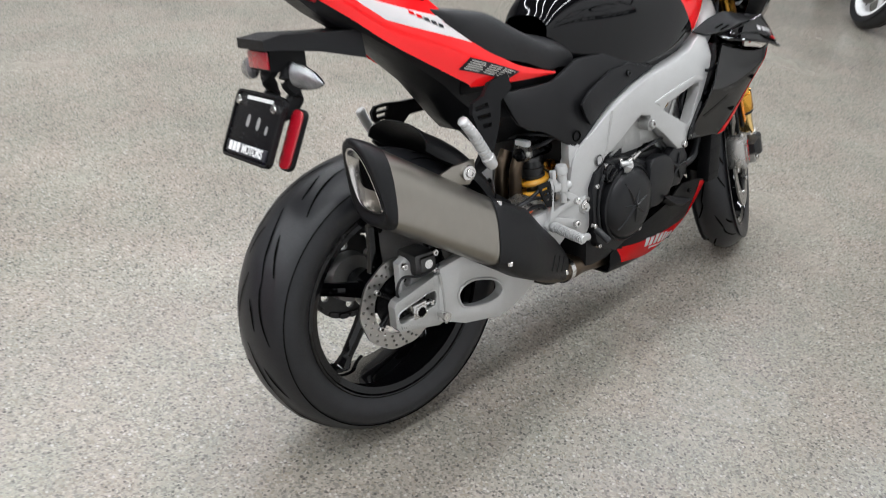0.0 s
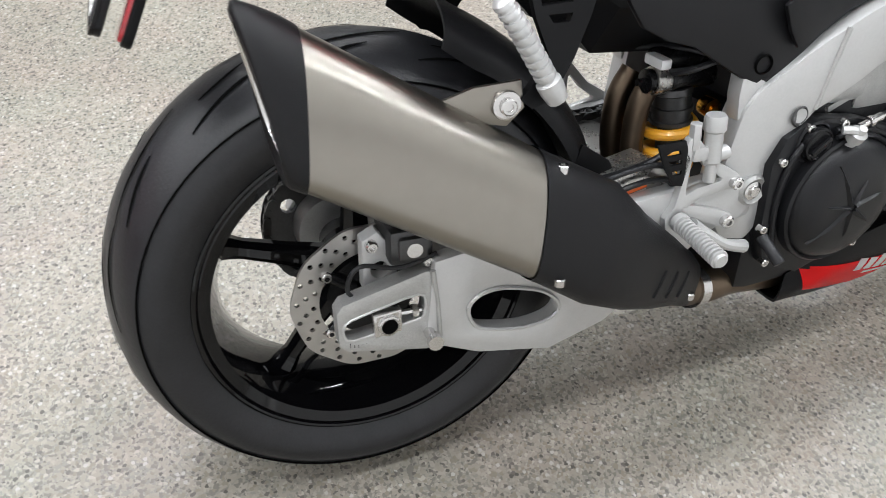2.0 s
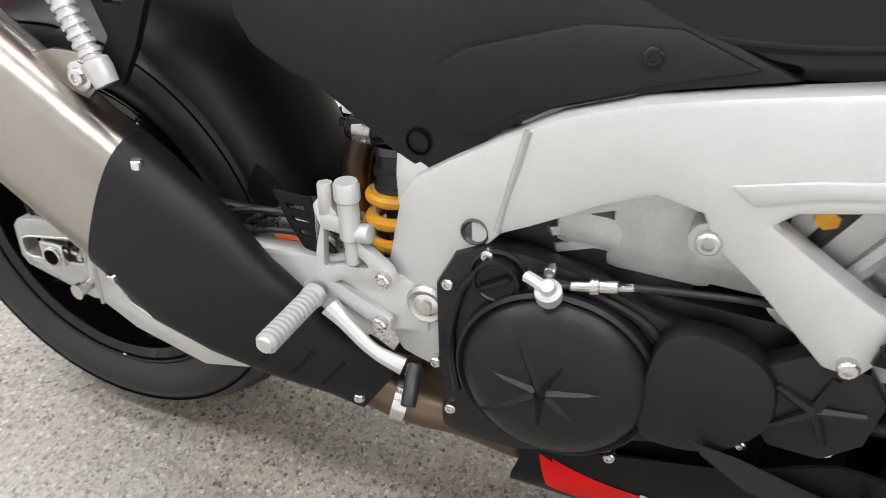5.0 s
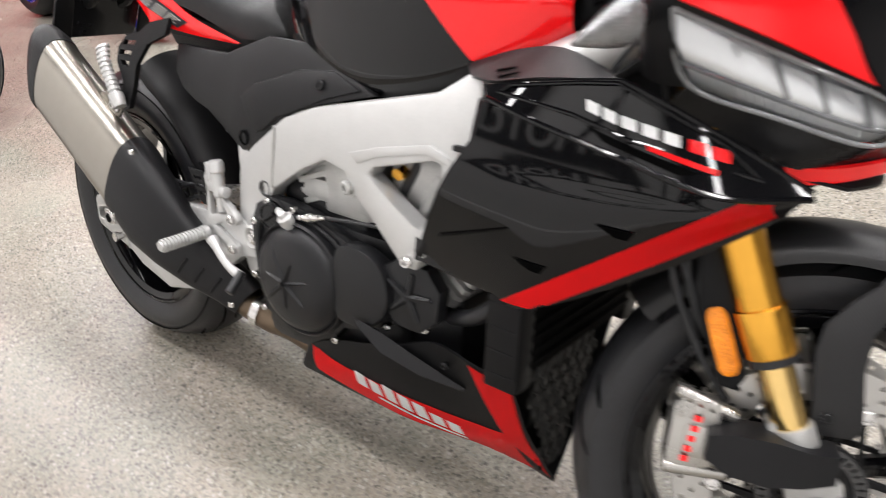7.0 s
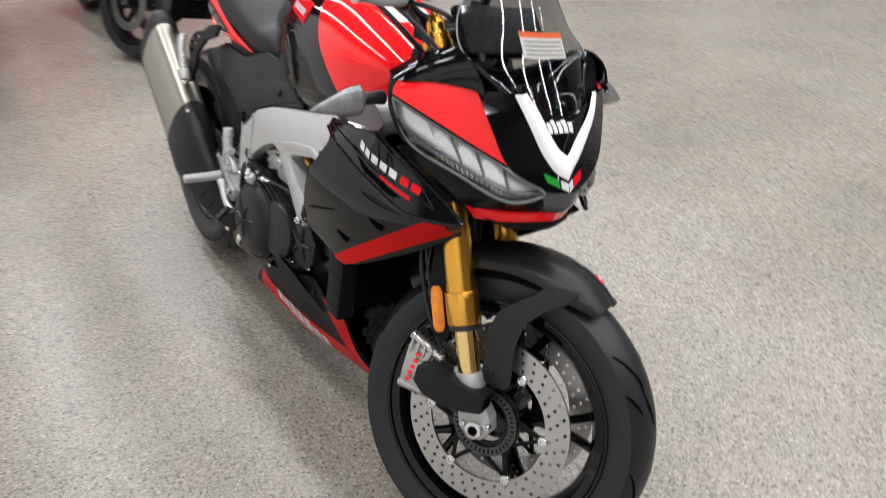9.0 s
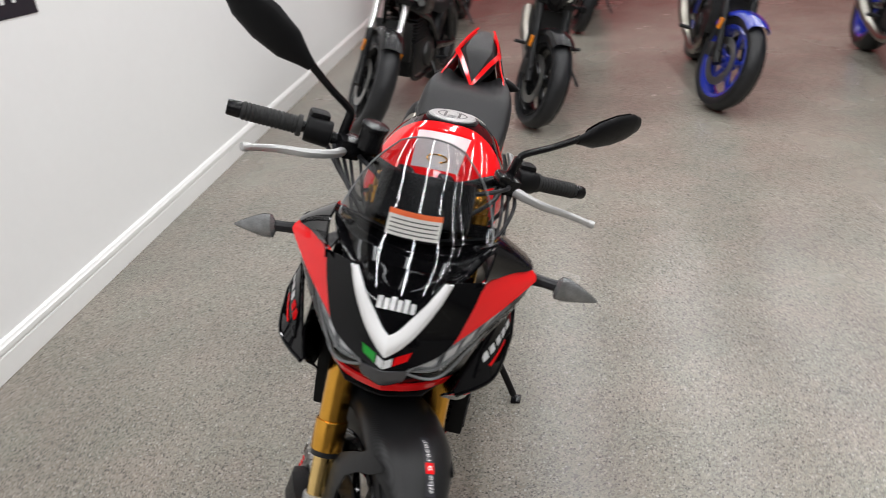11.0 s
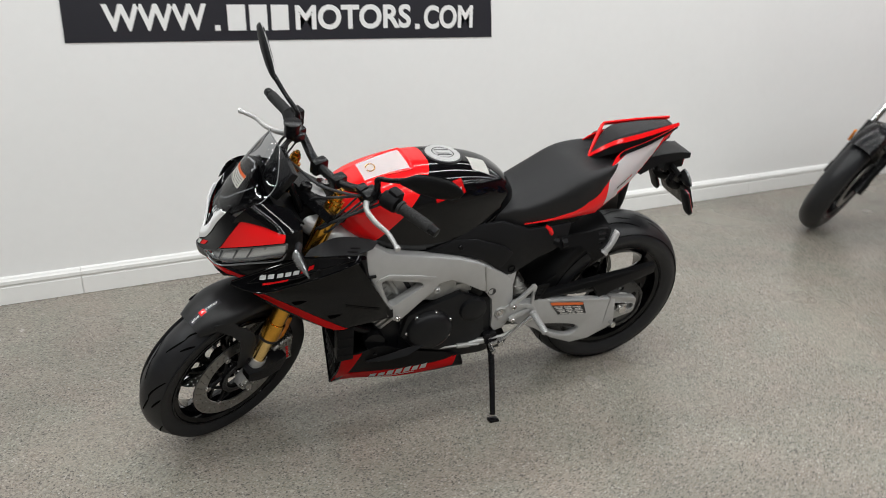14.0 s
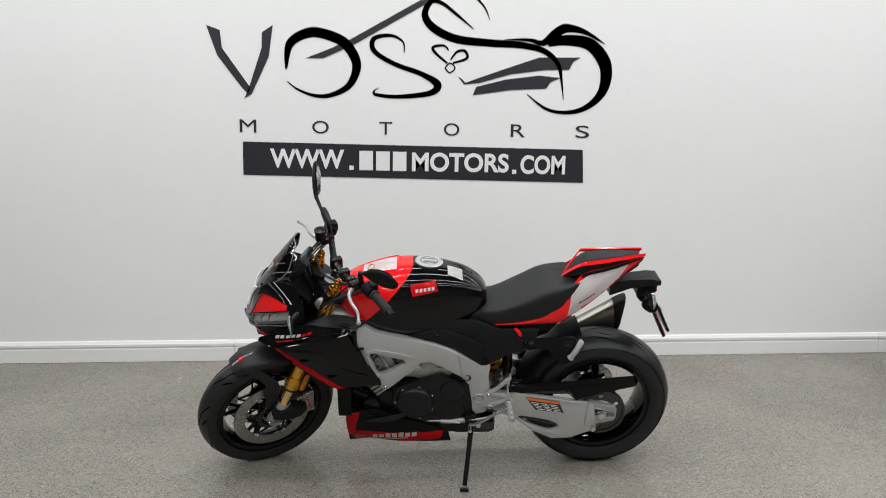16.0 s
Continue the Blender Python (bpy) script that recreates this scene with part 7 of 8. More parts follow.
    # hoses and loom beside the fork
    for px, pz in ((1.245, 0.60), (1.262, 0.585), (1.232, 0.63)):
        steered("cable", hose([(px + 0.075, sgn * 0.088, pz - 0.16), (px + 0.018, sgn * 0.096, pz - 0.07), (px, sgn * 0.085, pz + 0.03), (px - 0.03, sgn * 0.06, pz + 0.12)], 0.0035), M_RUBBER)
    # brake hose
    steered("brake_hose", hose([(1.33, sgn * 0.085, 0.400), (1.285, sgn * 0.092, 0.46), (1.235, sgn * 0.09, 0.56), (1.22, sgn * 0.07, 0.68), (1.18, sgn * 0.06, 0.80)], 0.0045), M_RUBBER)
steered("front_axle", join([rod((1.452, -0.126, 0.300), (1.452, 0.126, 0.300), 0.0115), rod((1.452, -0.116, 0.300), (1.452, -0.127, 0.300), 0.0165, n=24, bevel=0.002)]), M_STEEL, None, "steel front axle")
steered("axle_hole", spun([(0, -0.1275), (0.0095, -0.1275), (0.0095, -0.1265), (0, -0.1265)], 20, (1.452, 0, 0.300)), M_GROOVE)


def clamp(z, h, w, back):
    x = leg_x(z)
    up = Vector((-0.415, 0, 0.91))
    rings = []
    for k in (-h / 2, h / 2):
        c = Vector((x, 0, z)) + up * k
        rings.append([c + Vector((px, py, px * 0.456)) for px, py in ((0.036, -0.06), (0.034, -w), (-0.034, -w), (-back, -0.045), (-back, 0.045), (-0.034, w), (0.034, w), (0.036, 0.06))])
    return soften(skin(rings), 0.006)


steered("lower_yoke", clamp(0.700, 0.05, 0.138, 0.075), M_SATIN, None, "black lower fork yoke")
steered("upper_yoke", clamp(0.905, 0.028, 0.138, 0.085), M_SATIN, None, "black upper fork yoke")
steered("steering_nut", rod((1.125, 0, 0.915), (1.119, 0, 0.930), 0.02, n=6), M_STEEL)
part("tank_front_trim", soften(skin([[(x, -w, a), (x, -w * 0.6, b), (x, w * 0.6, b), (x, w, a), (x, w, 0.79), (x, -w, 0.79)] for x, w, a, b in ((1.078, 0.066, 0.890, 0.922), (1.105, 0.062, 0.872, 0.908), (1.128, 0.056, 0.850, 0.888))]), 0.008), M_MATTE, bike, "black trim in front of the tank")
part("steering_head_cover", soften(skin([[(x, y, z) for x, y in ((1.215 - k, -w), (1.215 - k, w), (1.085 - k, w), (1.085 - k, -w))] for z, w, k in ((0.755, 0.060, -0.02), (0.830, 0.064, 0.0), (0.884, 0.058, 0.02))]), 0.01), M_MATTE, bike, "black rubber cover at the steering head")
for sgn in (1, -1):
    for k, (a, b, c) in enumerate(((0.200, 0.135, 0.070), (0.185, 0.150, 0.085), (0.170, 0.120, 0.055), (0.150, 0.105, 0.092))):
        steered("control_cable", hose([(1.085 + 0.006 * k, sgn * a, 0.982), (1.150 + 0.012 * k, sgn * (a - 0.015), 0.955 - 0.014 * k), (1.205 + 0.006 * k, sgn * b, 0.900 - 0.012 * k), (1.190 - 0.012 * k, sgn * c, 0.815), (1.120, sgn * c, 0.760)], 0.0042 - 0.0004 * k, n=8), M_RUBBER)
steered("ignition_lock", rod((1.190, 0, 0.91), (1.180, 0, 0.945), 0.018, n=20, bevel=0.003), M_SATIN)


# front mudguard: carbon arch with a leg down each fork
def fender_rows():
    rows = []
    for w, r0 in ((-0.082, 0.286), (-0.078, 0.302), (-0.060, 0.317), (-0.032, 0.326), (0, 0.329), (0.032, 0.326), (0.060, 0.317), (0.078, 0.302), (0.082, 0.286)):
        row = []
        for k in range(9):
            a = radians(65 + (142 - 65) * k / 8)
            pinch = 1 - 0.35 * max(0, (1 - k / 1.5)) - 0.12 * max(0, k - 6)
            r = r0 + 0.006 * math.sin(math.pi * k / 8) - (0.010 if k == 0 else 0) + (0.329 - r0) * 0.45 * (1 if k == 0 else 0)
            row.append((1.452 + r * math.cos(a), w * pinch, 0.300 + r * math.sin(a)))
        rows.append(row)
    return rows


fb = sheet(fender_rows(), 0.003, 4, 3)
bmesh.ops.transform(fb, matrix=STEER, verts=fb.verts)
fend_tree = tree_of(fb)
fender = part("front_mudguard", fb, M_CARBON, bike, "satin carbon-look front mudguard")
for sgn in (1, -1):
    fy = lambda x, z: 0.103 - max(0, z - 0.50) * 0.24 - max(0, x - 1.50) * 0.25
    bm = plate([(1.479, 0.590), (1.510, 0.602), (1.535, 0.604), (1.540, 0.596), (1.522, 0.572), (1.494, 0.549), (1.472, 0.516), (1.470, 0.474), (1.484, 0.400), (1.474, 0.388), (1.440, 0.386), (1.426, 0.396), (1.412, 0.488), (1.418, 0.520), (1.446, 0.552), (1.468, 0.572)], lambda x, z: fy(x, z) - 0.004, fy, bevel=0.002, fine=0.03)
    steered("side_leg", bm if sgn > 0 else flip(bm), M_CARBON, fender)
    steered("bolt", bolt((1.440, sgn * 0.102, 0.408), (0, sgn, 0), 0.008, 0.004), M_SATIN, fender)


def on_fender(a, w, lift=0.0):
    p = STEER @ Vector((1.452 + 0.45 * math.cos(a), w, 0.300 + 0.45 * math.sin(a)))
    c = STEER @ Vector((1.452, w * 0.3, 0.300))
    h = fend_tree.ray_cast(p, (c - p).normalized())
    return (h[0] if h[0] is not None else c) + (p - c).normalized() * lift


def fender_mark(a0, a1, w0, w1, lift, mat, name, n=8):
    bm = bmesh.new()
    V = [[bm.verts.new(on_fender(a0 + (a1 - a0) * i / n, w, lift)) for w in (w0, w1)] for i in range(n + 1)]
    for r, s in zip(V, V[1:]):
        bm.faces.new((r[0], r[1], s[1], s[0]))
    return part(name, bm, mat, fender)


def fender_text(text, a0, a1, w0, w1, lift, mat):
    """Small words bent over the mudguard."""
    cu = bpy.data.curves.new("text", "FONT")
    cu.body = text
    ob = bpy.data.objects.new("text", cu)
    scene.collection.objects.link(ob)
    me = bpy.data.meshes.new_from_object(ob.evaluated_get(bpy.context.evaluated_depsgraph_get()))
    bpy.data.objects.remove(ob)
    co = np.array([v.co[:] for v in me.vertices])
    lo, hi = co.min(0), co.max(0)
    for v in me.vertices:
        f, g = (v.co.x - lo[0]) / (hi[0] - lo[0]), (v.co.y - lo[1]) / (hi[1] - lo[1])
        v.co = on_fender(a0 + (a1 - a0) * f, w0 + (w1 - w0) * g, lift)
    me.materials.append(mat)
    ob = new("lettering", me)
    ob.parent = fender


fender_mark(radians(65.6), radians(84.5), 0.004, 0.026, 0.0012, M_VINYL, "slogan_strip", 12)
fender_mark(radians(72.2), radians(75.6), 0.005, 0.025, 0.0018, M_RED, "red_square", 4)
fender_text("#be", radians(66.6), radians(71.8), 0.021, 0.010, 0.0022, M_WHITE)
fender_text("a", radians(73.2), radians(74.7), 0.018, 0.011, 0.0026, M_WHITE)
fender_text("racer", radians(76.1), radians(83.4), 0.019, 0.011, 0.0022, M_WHITE)

# handlebar, grips, levers, mirrors
bar = [(1.037, -0.388, 0.988), (1.052, -0.27, 0.992), (1.080, -0.16, 0.984), (1.102, -0.06, 0.956), (1.104, 0.06, 0.956), (1.080, 0.16, 0.984), (1.052, 0.27, 0.992), (1.037, 0.388, 0.988)]
hb = steered("handlebar", hose(bar, [0.011, 0.011, 0.013, 0.0145, 0.0145, 0.013, 0.011, 0.011], n=14), M_SATIN, None, "black tapered handlebar")
for sgn in (1, -1):
    steered("bar_clamp", block((1.075, sgn * 0.045 - 0.016, 0.925), (1.125, sgn * 0.045 + 0.016, 0.974), 0.008), M_SATIN, hb)
    g0, g1 = Vector((1.0535, sgn * 0.262, 0.992)), Vector((1.039, sgn * 0.375, 0.9885))
    grip = steered("grip", turned(g0, g1, ribs(0.0162, 0.0176, 0.08, 0.97, 13, (0.021, 0.0165)), 20), M_GRIP, hb, "black rubber grip")
    steered("bar_end", rod(g1, g1 + (g1 - g0).normalized() * 0.026, 0.016, 0.0145, n=20, bevel=0.003), M_SATIN, grip)
    sw = steered("switch_housing", join([rod((1.066, sgn * 0.205, 0.992), (1.056, sgn * 0.255, 0.992), 0.026, n=16, bevel=0.005), block((1.030, sgn * 0.232 - 0.020, 0.985), (1.062, sgn * 0.232 + 0.020, 1.028), 0.008)]), M_MATTE, hb, "black switch housing")
    steered("button", block((1.026, sgn * 0.232 - 0.010, 1.000), (1.032, sgn * 0.232 + 0.006, 1.014), 0.002), M_RED if sgn < 0 else M_LAMP, sw)
    steered("lever_perch", join([block((1.066, sgn * 0.175 - 0.022, 0.972), (1.122, sgn * 0.175 + 0.022, 1.010), 0.009), rod((1.075, sgn * 0.186, 1.0), (1.082, sgn * 0.186, 1.046), 0.010, n=12)]), M_SATIN, hb)
    lv = [(1.112, sgn * 0.185, 0.985), (1.138, sgn * 0.215, 0.984), (1.146, sgn * 0.262, 0.978), (1.142, sgn * 0.315, 0.972), (1.158, sgn * 0.370, 0.969)]
    steered("lever", join([hose(lv, [0.009, 0.0075, 0.007, 0.006, 0.0055], n=10, flat=1.3), rod((1.155, sgn * 0.364, 0.969), (1.160, sgn * 0.377, 0.969), 0.0085, n=12, bevel=0.003)]), M_ALU, hb, "silver brake lever" if sgn < 0 else "silver clutch lever")
    mirror = steered("mirror", hose([(1.082, sgn * 0.186, 1.040), (1.084, sgn * 0.192, 1.058), (1.092, sgn * 0.240, 1.090), (1.098, sgn * 0.292, 1.128)], [0.010, 0.0075, 0.007, 0.008], n=12), M_SATIN, hb, "black rear-view mirror on a bent arm")
    ma, mb = Vector((1.098, sgn * 0.285, 1.122)), Vector((1.040, sgn * 0.452, 1.205 if sgn < 0 else 1.178))
    ax = (mb - ma).normalized()
    face = Vector((-0.93, sgn * -0.22, 0.28))
    face = (face - ax * face.dot(ax)).normalized()
    wide = ax.cross(face)
    rings = []
    for f, hw, ht in ((0.0, 0.010, 0.009), (0.10, 0.017, 0.013), (0.28, 0.034, 0.017), (0.55, 0.041, 0.018), (0.80, 0.036, 0.016), (0.94, 0.022, 0.012), (1.0, 0.006, 0.005)):
        c = ma.lerp(mb, f)
        rings.append([c + wide * hw * math.cos(a) + face * ht * (math.sin(a) if math.sin(a) < 0 else 0.35 * math.sin(a)) for a in [math.tau * k / 20 for k in range(20)]])
    steered("shell", skin(rings), M_MATTE, mirror, "matte black mirror shell", sharp=50)
    glass = [[ma.lerp(mb, f) + wide * hw * s + face * (0.0085 if f < .9 else 0.006) for s in (-1, -0.5, 0, 0.5, 1)] for f, hw in ((0.14, 0.016), (0.30, 0.030), (0.55, 0.036), (0.78, 0.032), (0.90, 0.020))]
    steered("mirror_glass", skin(glass, cap=False, closed=False), M_MIRROR, mirror, "mirror glass")
steered("brake_reservoir", join([rod((1.130, -0.148, 1.008), (1.130, -0.148, 1.048), 0.024, n=24, bevel=0.003), rod((1.130, -0.148, 1.048), (1.130, -0.148, 1.058), 0.027, n=24, bevel=0.003), block((1.10, -0.16, 0.995), (1.135, -0.12, 1.02), 0.006)]), M_SATIN, None, "black brake fluid reservoir")
steered("clutch_reservoir_clamp", block((1.09, 0.14, 0.995), (1.125, 0.165, 1.015), 0.005), M_SATIN)
for k, pts in enumerate(([(1.11, 0.16, 0.985), (1.17, 0.12, 0.975), (1.20, 0.05, 0.93), (1.19, 0.0, 0.86)], [(1.11, -0.16, 0.985), (1.18, -0.13, 0.98), (1.21, -0.06, 0.93), (1.19, 0.02, 0.85)], [(1.07, 0.21, 0.975), (1.13, 0.17, 0.935), (1.16, 0.10, 0.88), (1.15, 0.03, 0.83)], [(1.07, -0.21, 0.975), (1.13, -0.17, 0.935), (1.17, -0.09, 0.88), (1.16, -0.02, 0.82)], [(1.105, 0.17, 0.99), (1.15, 0.15, 1.0), (1.19, 0.06, 0.99), (1.17, -0.08, 0.96), (1.15, -0.14, 0.93)])):
    steered("cable", hose(pts, 0.0045, n=8), M_RUBBER, hb)

# nose: cowl, white chevron, red cheeks, lamps, bib
COWL = [[(1.460, -0.048, 0.824), (1.474, -0.026, 0.808), (1.484, 0, 0.802), (1.474, 0.026, 0.808), (1.460, 0.048, 0.824)],
        [(1.426, -0.084, 0.890), (1.442, -0.046, 0.866), (1.448, 0, 0.856), (1.442, 0.046, 0.866), (1.426, 0.084, 0.890)],
        [(1.385, -0.114, 0.926), (1.392, -0.064, 0.893), (1.394, 0, 0.878), (1.392, 0.064, 0.893), (1.385, 0.114, 0.926)],
        [(1.335, -0.130, 0.944), (1.335, -0.075, 0.906), (1.335, 0, 0.890), (1.335, 0.075, 0.906), (1.335, 0.130, 0.944)],
        [(1.265, -0.136, 0.922), (1.272, -0.080, 0.896), (1.272, 0, 0.884), (1.272, 0.080, 0.896), (1.265, 0.136, 0.922)]]
cowl_bm = sheet(COWL, 0.004, 5, 5)
cowl_tree = tree_of(cowl_bm)
nose = part("nose_cowl", cowl_bm, M_GLOSS, bike, "gloss black nose cowl", sharp=50)
for sgn in (1, -1):
    mir = sgn < 0
    V_OUT = [(1.43, 0.08, 0.898), (1.455, 0.0644, 0.866), (1.474, 0.0409, 0.824), (1.486, 0.0191, 0.797), (1.5, 0.0, 0.787)]
    V_MID = [(1.44, 0.0748, 0.901), (1.463, 0.0583, 0.871), (1.478, 0.0348, 0.834), (1.489, 0.0165, 0.812), (1.499, 0.0, 0.804)]
    V_INN = [(1.441, 0.0679, 0.904), (1.461, 0.0496, 0.879), (1.471, 0.0278, 0.85), (1.481, 0.0122, 0.831), (1.489, 0.0, 0.824)]
    vb = sheet([V_OUT, V_MID, V_INN], 0.004, 5, 3, mirror=mir)
    part("chevron", vb, M_WHITE, nose, "white nose chevron")
    band = [[(1.398, 0.126, 0.898), (1.433, 0.113, 0.852), (1.463, 0.096, 0.803), (1.492, 0.047, 0.774), (1.508, 0.0, 0.766)], [(p[0] - 0.003, p[1] - 0.001, p[2] + 0.002) for p in V_OUT]]
    bnd = sheet(band, 0.004, 5, 3, mirror=mir)
    ft = tree_of(bnd)
    frame_band = part("nose_frame", bnd, M_GLOSS, nose, "gloss black frame under the chevron", sharp=50)
    part("flag_patch", laid([ft], [(1.6, sgn * 0.042, 0.797), (1.6, sgn * 0.016, 0.787), (1.6, sgn * 0.015, 0.774), (1.6, sgn * 0.037, 0.783)], (-1, 0, 0), 4, 3, 0.0015), M_GREEN if sgn < 0 else M_RED, frame_band)
    part("flag_patch", laid([ft], [(1.6, sgn * 0.013, 0.786), (1.6, sgn * 0.0005, 0.782), (1.6, sgn * 0.0005, 0.769), (1.6, sgn * 0.013, 0.774)], (-1, 0, 0), 3, 3, 0.0015), M_WHITE, frame_band)
    cheek = [[(1.290, 0.196, 0.889), (1.345, 0.160, 0.898), (1.396, 0.124, 0.899)], [(1.294, 0.206, 0.880), (1.368, 0.154, 0.876), (1.430, 0.112, 0.852)], [(1.297, 0.209, 0.872), (1.380, 0.158, 0.842), (1.459, 0.096, 0.804)]]
    part("red_cheek", sheet(cheek, 0.004, 6, 5, mirror=mir), M_RED, nose, "gloss red cheek of the nose", sharp=60)
    L_TOP = [(1.288, 0.203, 0.864), (1.372, 0.153, 0.833), (1.455, 0.095, 0.797), (1.489, 0.048, 0.771)]
    L_MID = [(1.294, 0.201, 0.832), (1.386, 0.155, 0.796), (1.468, 0.098, 0.768), (1.492, 0.046, 0.765)]
    L_BOT = [(1.300, 0.182, 0.794), (1.385, 0.137, 0.764), (1.462, 0.092, 0.743), (1.489, 0.044, 0.757)]
    brow = [[(p[0] - 0.004, p[1] - 0.003, p[2] + 0.002) for p in cheek[2]], [(1.289, 0.203, 0.866), (1.372, 0.152, 0.834), (1.453, 0.094, 0.797)]]
    part("lamp_brow", sheet(brow, 0.006, 6, 3, mirror=mir), M_GLOSS, nose, "gloss black edge over the headlamp", sharp=50)
    lamp = part("headlamp", sheet([[(p[0] - 0.014, p[1] - 0.010, p[2]) for p in row] for row in (L_TOP, L_MID, L_BOT)], 0.002, 5, 4, mirror=mir), M_SILVER, nose, "clear headlamp with silver reflectors")
    lens = part("lens", sheet([L_TOP, L_MID, L_BOT], 0.0, 6, 5, mirror=mir), M_LENS, lamp, "clear lamp lens", sharp=60)
    lens.visible_shadow = False
    S = lambda p, d=0.0: Vector((p[0] - d, sgn * (p[1] - d * 0.6), p[2]))
    part("lens_rim", hose([S(p) for p in L_TOP] + [S(p) for p in reversed(L_BOT)] + [S(L_TOP[0])], 0.0028, n=8, steps=5), M_RIM, lamp)
    row_at = lambda L, f: Vector(L[0]).lerp(Vector(L[1]), f * 2) if f < 0.5 else Vector(L[1]).lerp(Vector(L[2]), f * 2 - 1)
    spot = lambda f, v: row_at(L_TOP, f).lerp(row_at(L_BOT, f), v)
    for f0, f1 in ((0.30, 0.50), (0.53, 0.72), (0.75, 0.96)):
        grid = []
        for i in range(13):
            u = i / 12
            lean = 0.05
            grid.append([S(spot(f0 + (f1 - f0) * u + lean * v, 0.11 + 0.53 * v), 0.004 + 0.011 * math.sin(math.pi * u) * (0.4 + 0.6 * v) + 0.0028 * (i % 2)) for v in (0.0, 0.2, 0.4, 0.6, 0.8, 1.0)])
        part("reflector_cup", skin(grid, cap=False, closed=False), M_SILVER, lamp, "faceted silver reflector", sharp=12)
        part("cup_wall", hose([S(spot(f1 + 0.012, 0.04), 0.003), S(spot(f1 + 0.035, 0.35), 0.003), S(spot(f1 + 0.06, 0.64), 0.003)], 0.0028, n=6), M_RIM, lamp)
    for k in range(14):
        f = 0.30 + 0.05 * k
        if f < 0.98:
            part("light_tick", hose([S(spot(f, 0.75), 0.004), S(spot(f, 0.90), 0.004)], 0.0015, n=6, steps=1), M_SILVER, lamp)
    part("divider", hose([S(Vector(L_TOP[k]).lerp(Vector(L_BOT[k]), 0.70), 0.004) for k in range(4)], 0.003, n=6), M_RIM, lamp)
    side = [[(1.418, 0.124, 0.893), (1.385, 0.132, 0.932), (1.335, 0.133, 0.947), (1.262, 0.140, 0.924)], [(1.396, 0.127, 0.897), (1.345, 0.164, 0.897), (1.290, 0.199, 0.888), (1.240, 0.186, 0.890)], [(1.38, 0.12, 0.88), (1.33, 0.18, 0.87), (1.285, 0.215, 0.865), (1.220, 0.200, 0.862)]]
    part("side_cowl", sheet(side[:2], 0.004, 5, 4, mirror=mir), M_GLOSS, nose, "gloss black side of the nose", sharp=50)
    back = [[(1.290, 0.199, 0.888), (1.255, 0.192, 0.890), (1.235, 0.165, 0.885)], [(1.290, 0.201, 0.840), (1.258, 0.195, 0.842), (1.235, 0.170, 0.84)], [(1.302, 0.180, 0.790), (1.265, 0.180, 0.790), (1.24, 0.165, 0.795)]]
    part("inner_cowl", sheet(back, 0.004, 4, 4, mirror=mir), M_MATTE, nose, sharp=50)
    low = [[(1.300, 0.183, 0.792), (1.385, 0.137, 0.762), (1.461, 0.092, 0.741), (1.488, 0.043, 0.755)], [(1.275, 0.172, 0.768), (1.350, 0.146, 0.738), (1.405, 0.112, 0.710), (1.474, 0.03, 0.720)]]
    part("lower_cowl", sheet(low, 0.004, 5, 3, mirror=mir), M_SATIN, nose, sharp=50)
    bib = [[(1.392, 0.120, 0.712), (1.432, 0.094, 0.713), (1.468, 0.052, 0.719), (1.490, 0, 0.725)], [(1.402, 0.104, 0.690), (1.438, 0.076, 0.695), (1.466, 0.040, 0.702), (1.484, 0, 0.707)]]
    part("red_bib", sheet(bib, 0.005, 5, 3, mirror=mir), M_RED, nose, "gloss red lower lip", sharp=60)
    # indicator
    part("indicator_stem", hose([(1.255, sgn * 0.205, 0.856), (1.265, sgn * 0.232, 0.858), (1.270, sgn * 0.256, 0.858)], [0.011, 0.009, 0.010], n=10), M_RUBBER, nose)
    ib = [[(1.276 - 0.018 * f + hw * 0.55 * math.cos(a), sgn * (0.246 + 0.084 * f), 0.860 - 0.020 * f + hw * math.sin(a)) for a in [math.tau * k / 16 for k in range(16)]] for f, hw in ((0.0, 0.010), (0.08, 0.020), (0.25, 0.0205), (0.50, 0.0155), (0.80, 0.0075), (1.0, 0.0015))]
    ind = part("front_indicator", skin(ib), M_INDIC, nose, "clear leaf-shaped front indicator")
    part("cowl", skin([[(p[0] - 0.002, p[1], p[2]) for p in r[4:13]] for r in ib], cap=False, closed=False), M_MATTE, ind)
chin = [[(1.490, -0.044, 0.764), (1.512, 0, 0.768), (1.490, 0.044, 0.764)], [(1.492, -0.036, 0.742), (1.508, 0, 0.738), (1.492, 0.036, 0.742)], [(1.480, -0.03, 0.728), (1.490, 0, 0.724), (1.480, 0.03, 0.728)]]
part("chin_lens", sheet(chin, 0.003, 4, 3), M_CHIN, nose, "grey chin piece between the lamps")
for k in range(6):
    part("logo_bar", laid([cowl_tree], [(1.6, -0.030 + 0.0105 * k, 0.850), (1.6, -0.022 + 0.0105 * k, 0.850), (1.6, -0.022 + 0.0105 * k, 0.864 - 0.002 * (k % 2)), (1.6, -0.030 + 0.0105 * k, 0.864 - 0.002 * (k % 2))], (-1, 0, 0), 2, 2, 0.0015), M_WHITE, nose)
part("nose_floor", sheet([[(1.45, -0.07, 0.69), (1.47, 0, 0.688), (1.45, 0.07, 0.69)], [(1.36, -0.13, 0.715), (1.36, 0, 0.70), (1.36, 0.13, 0.715)], [(1.22, -0.16, 0.76), (1.22, 0, 0.75), (1.22, 0.16, 0.76)]], 0.004, 4, 4), M_MATTE, nose)
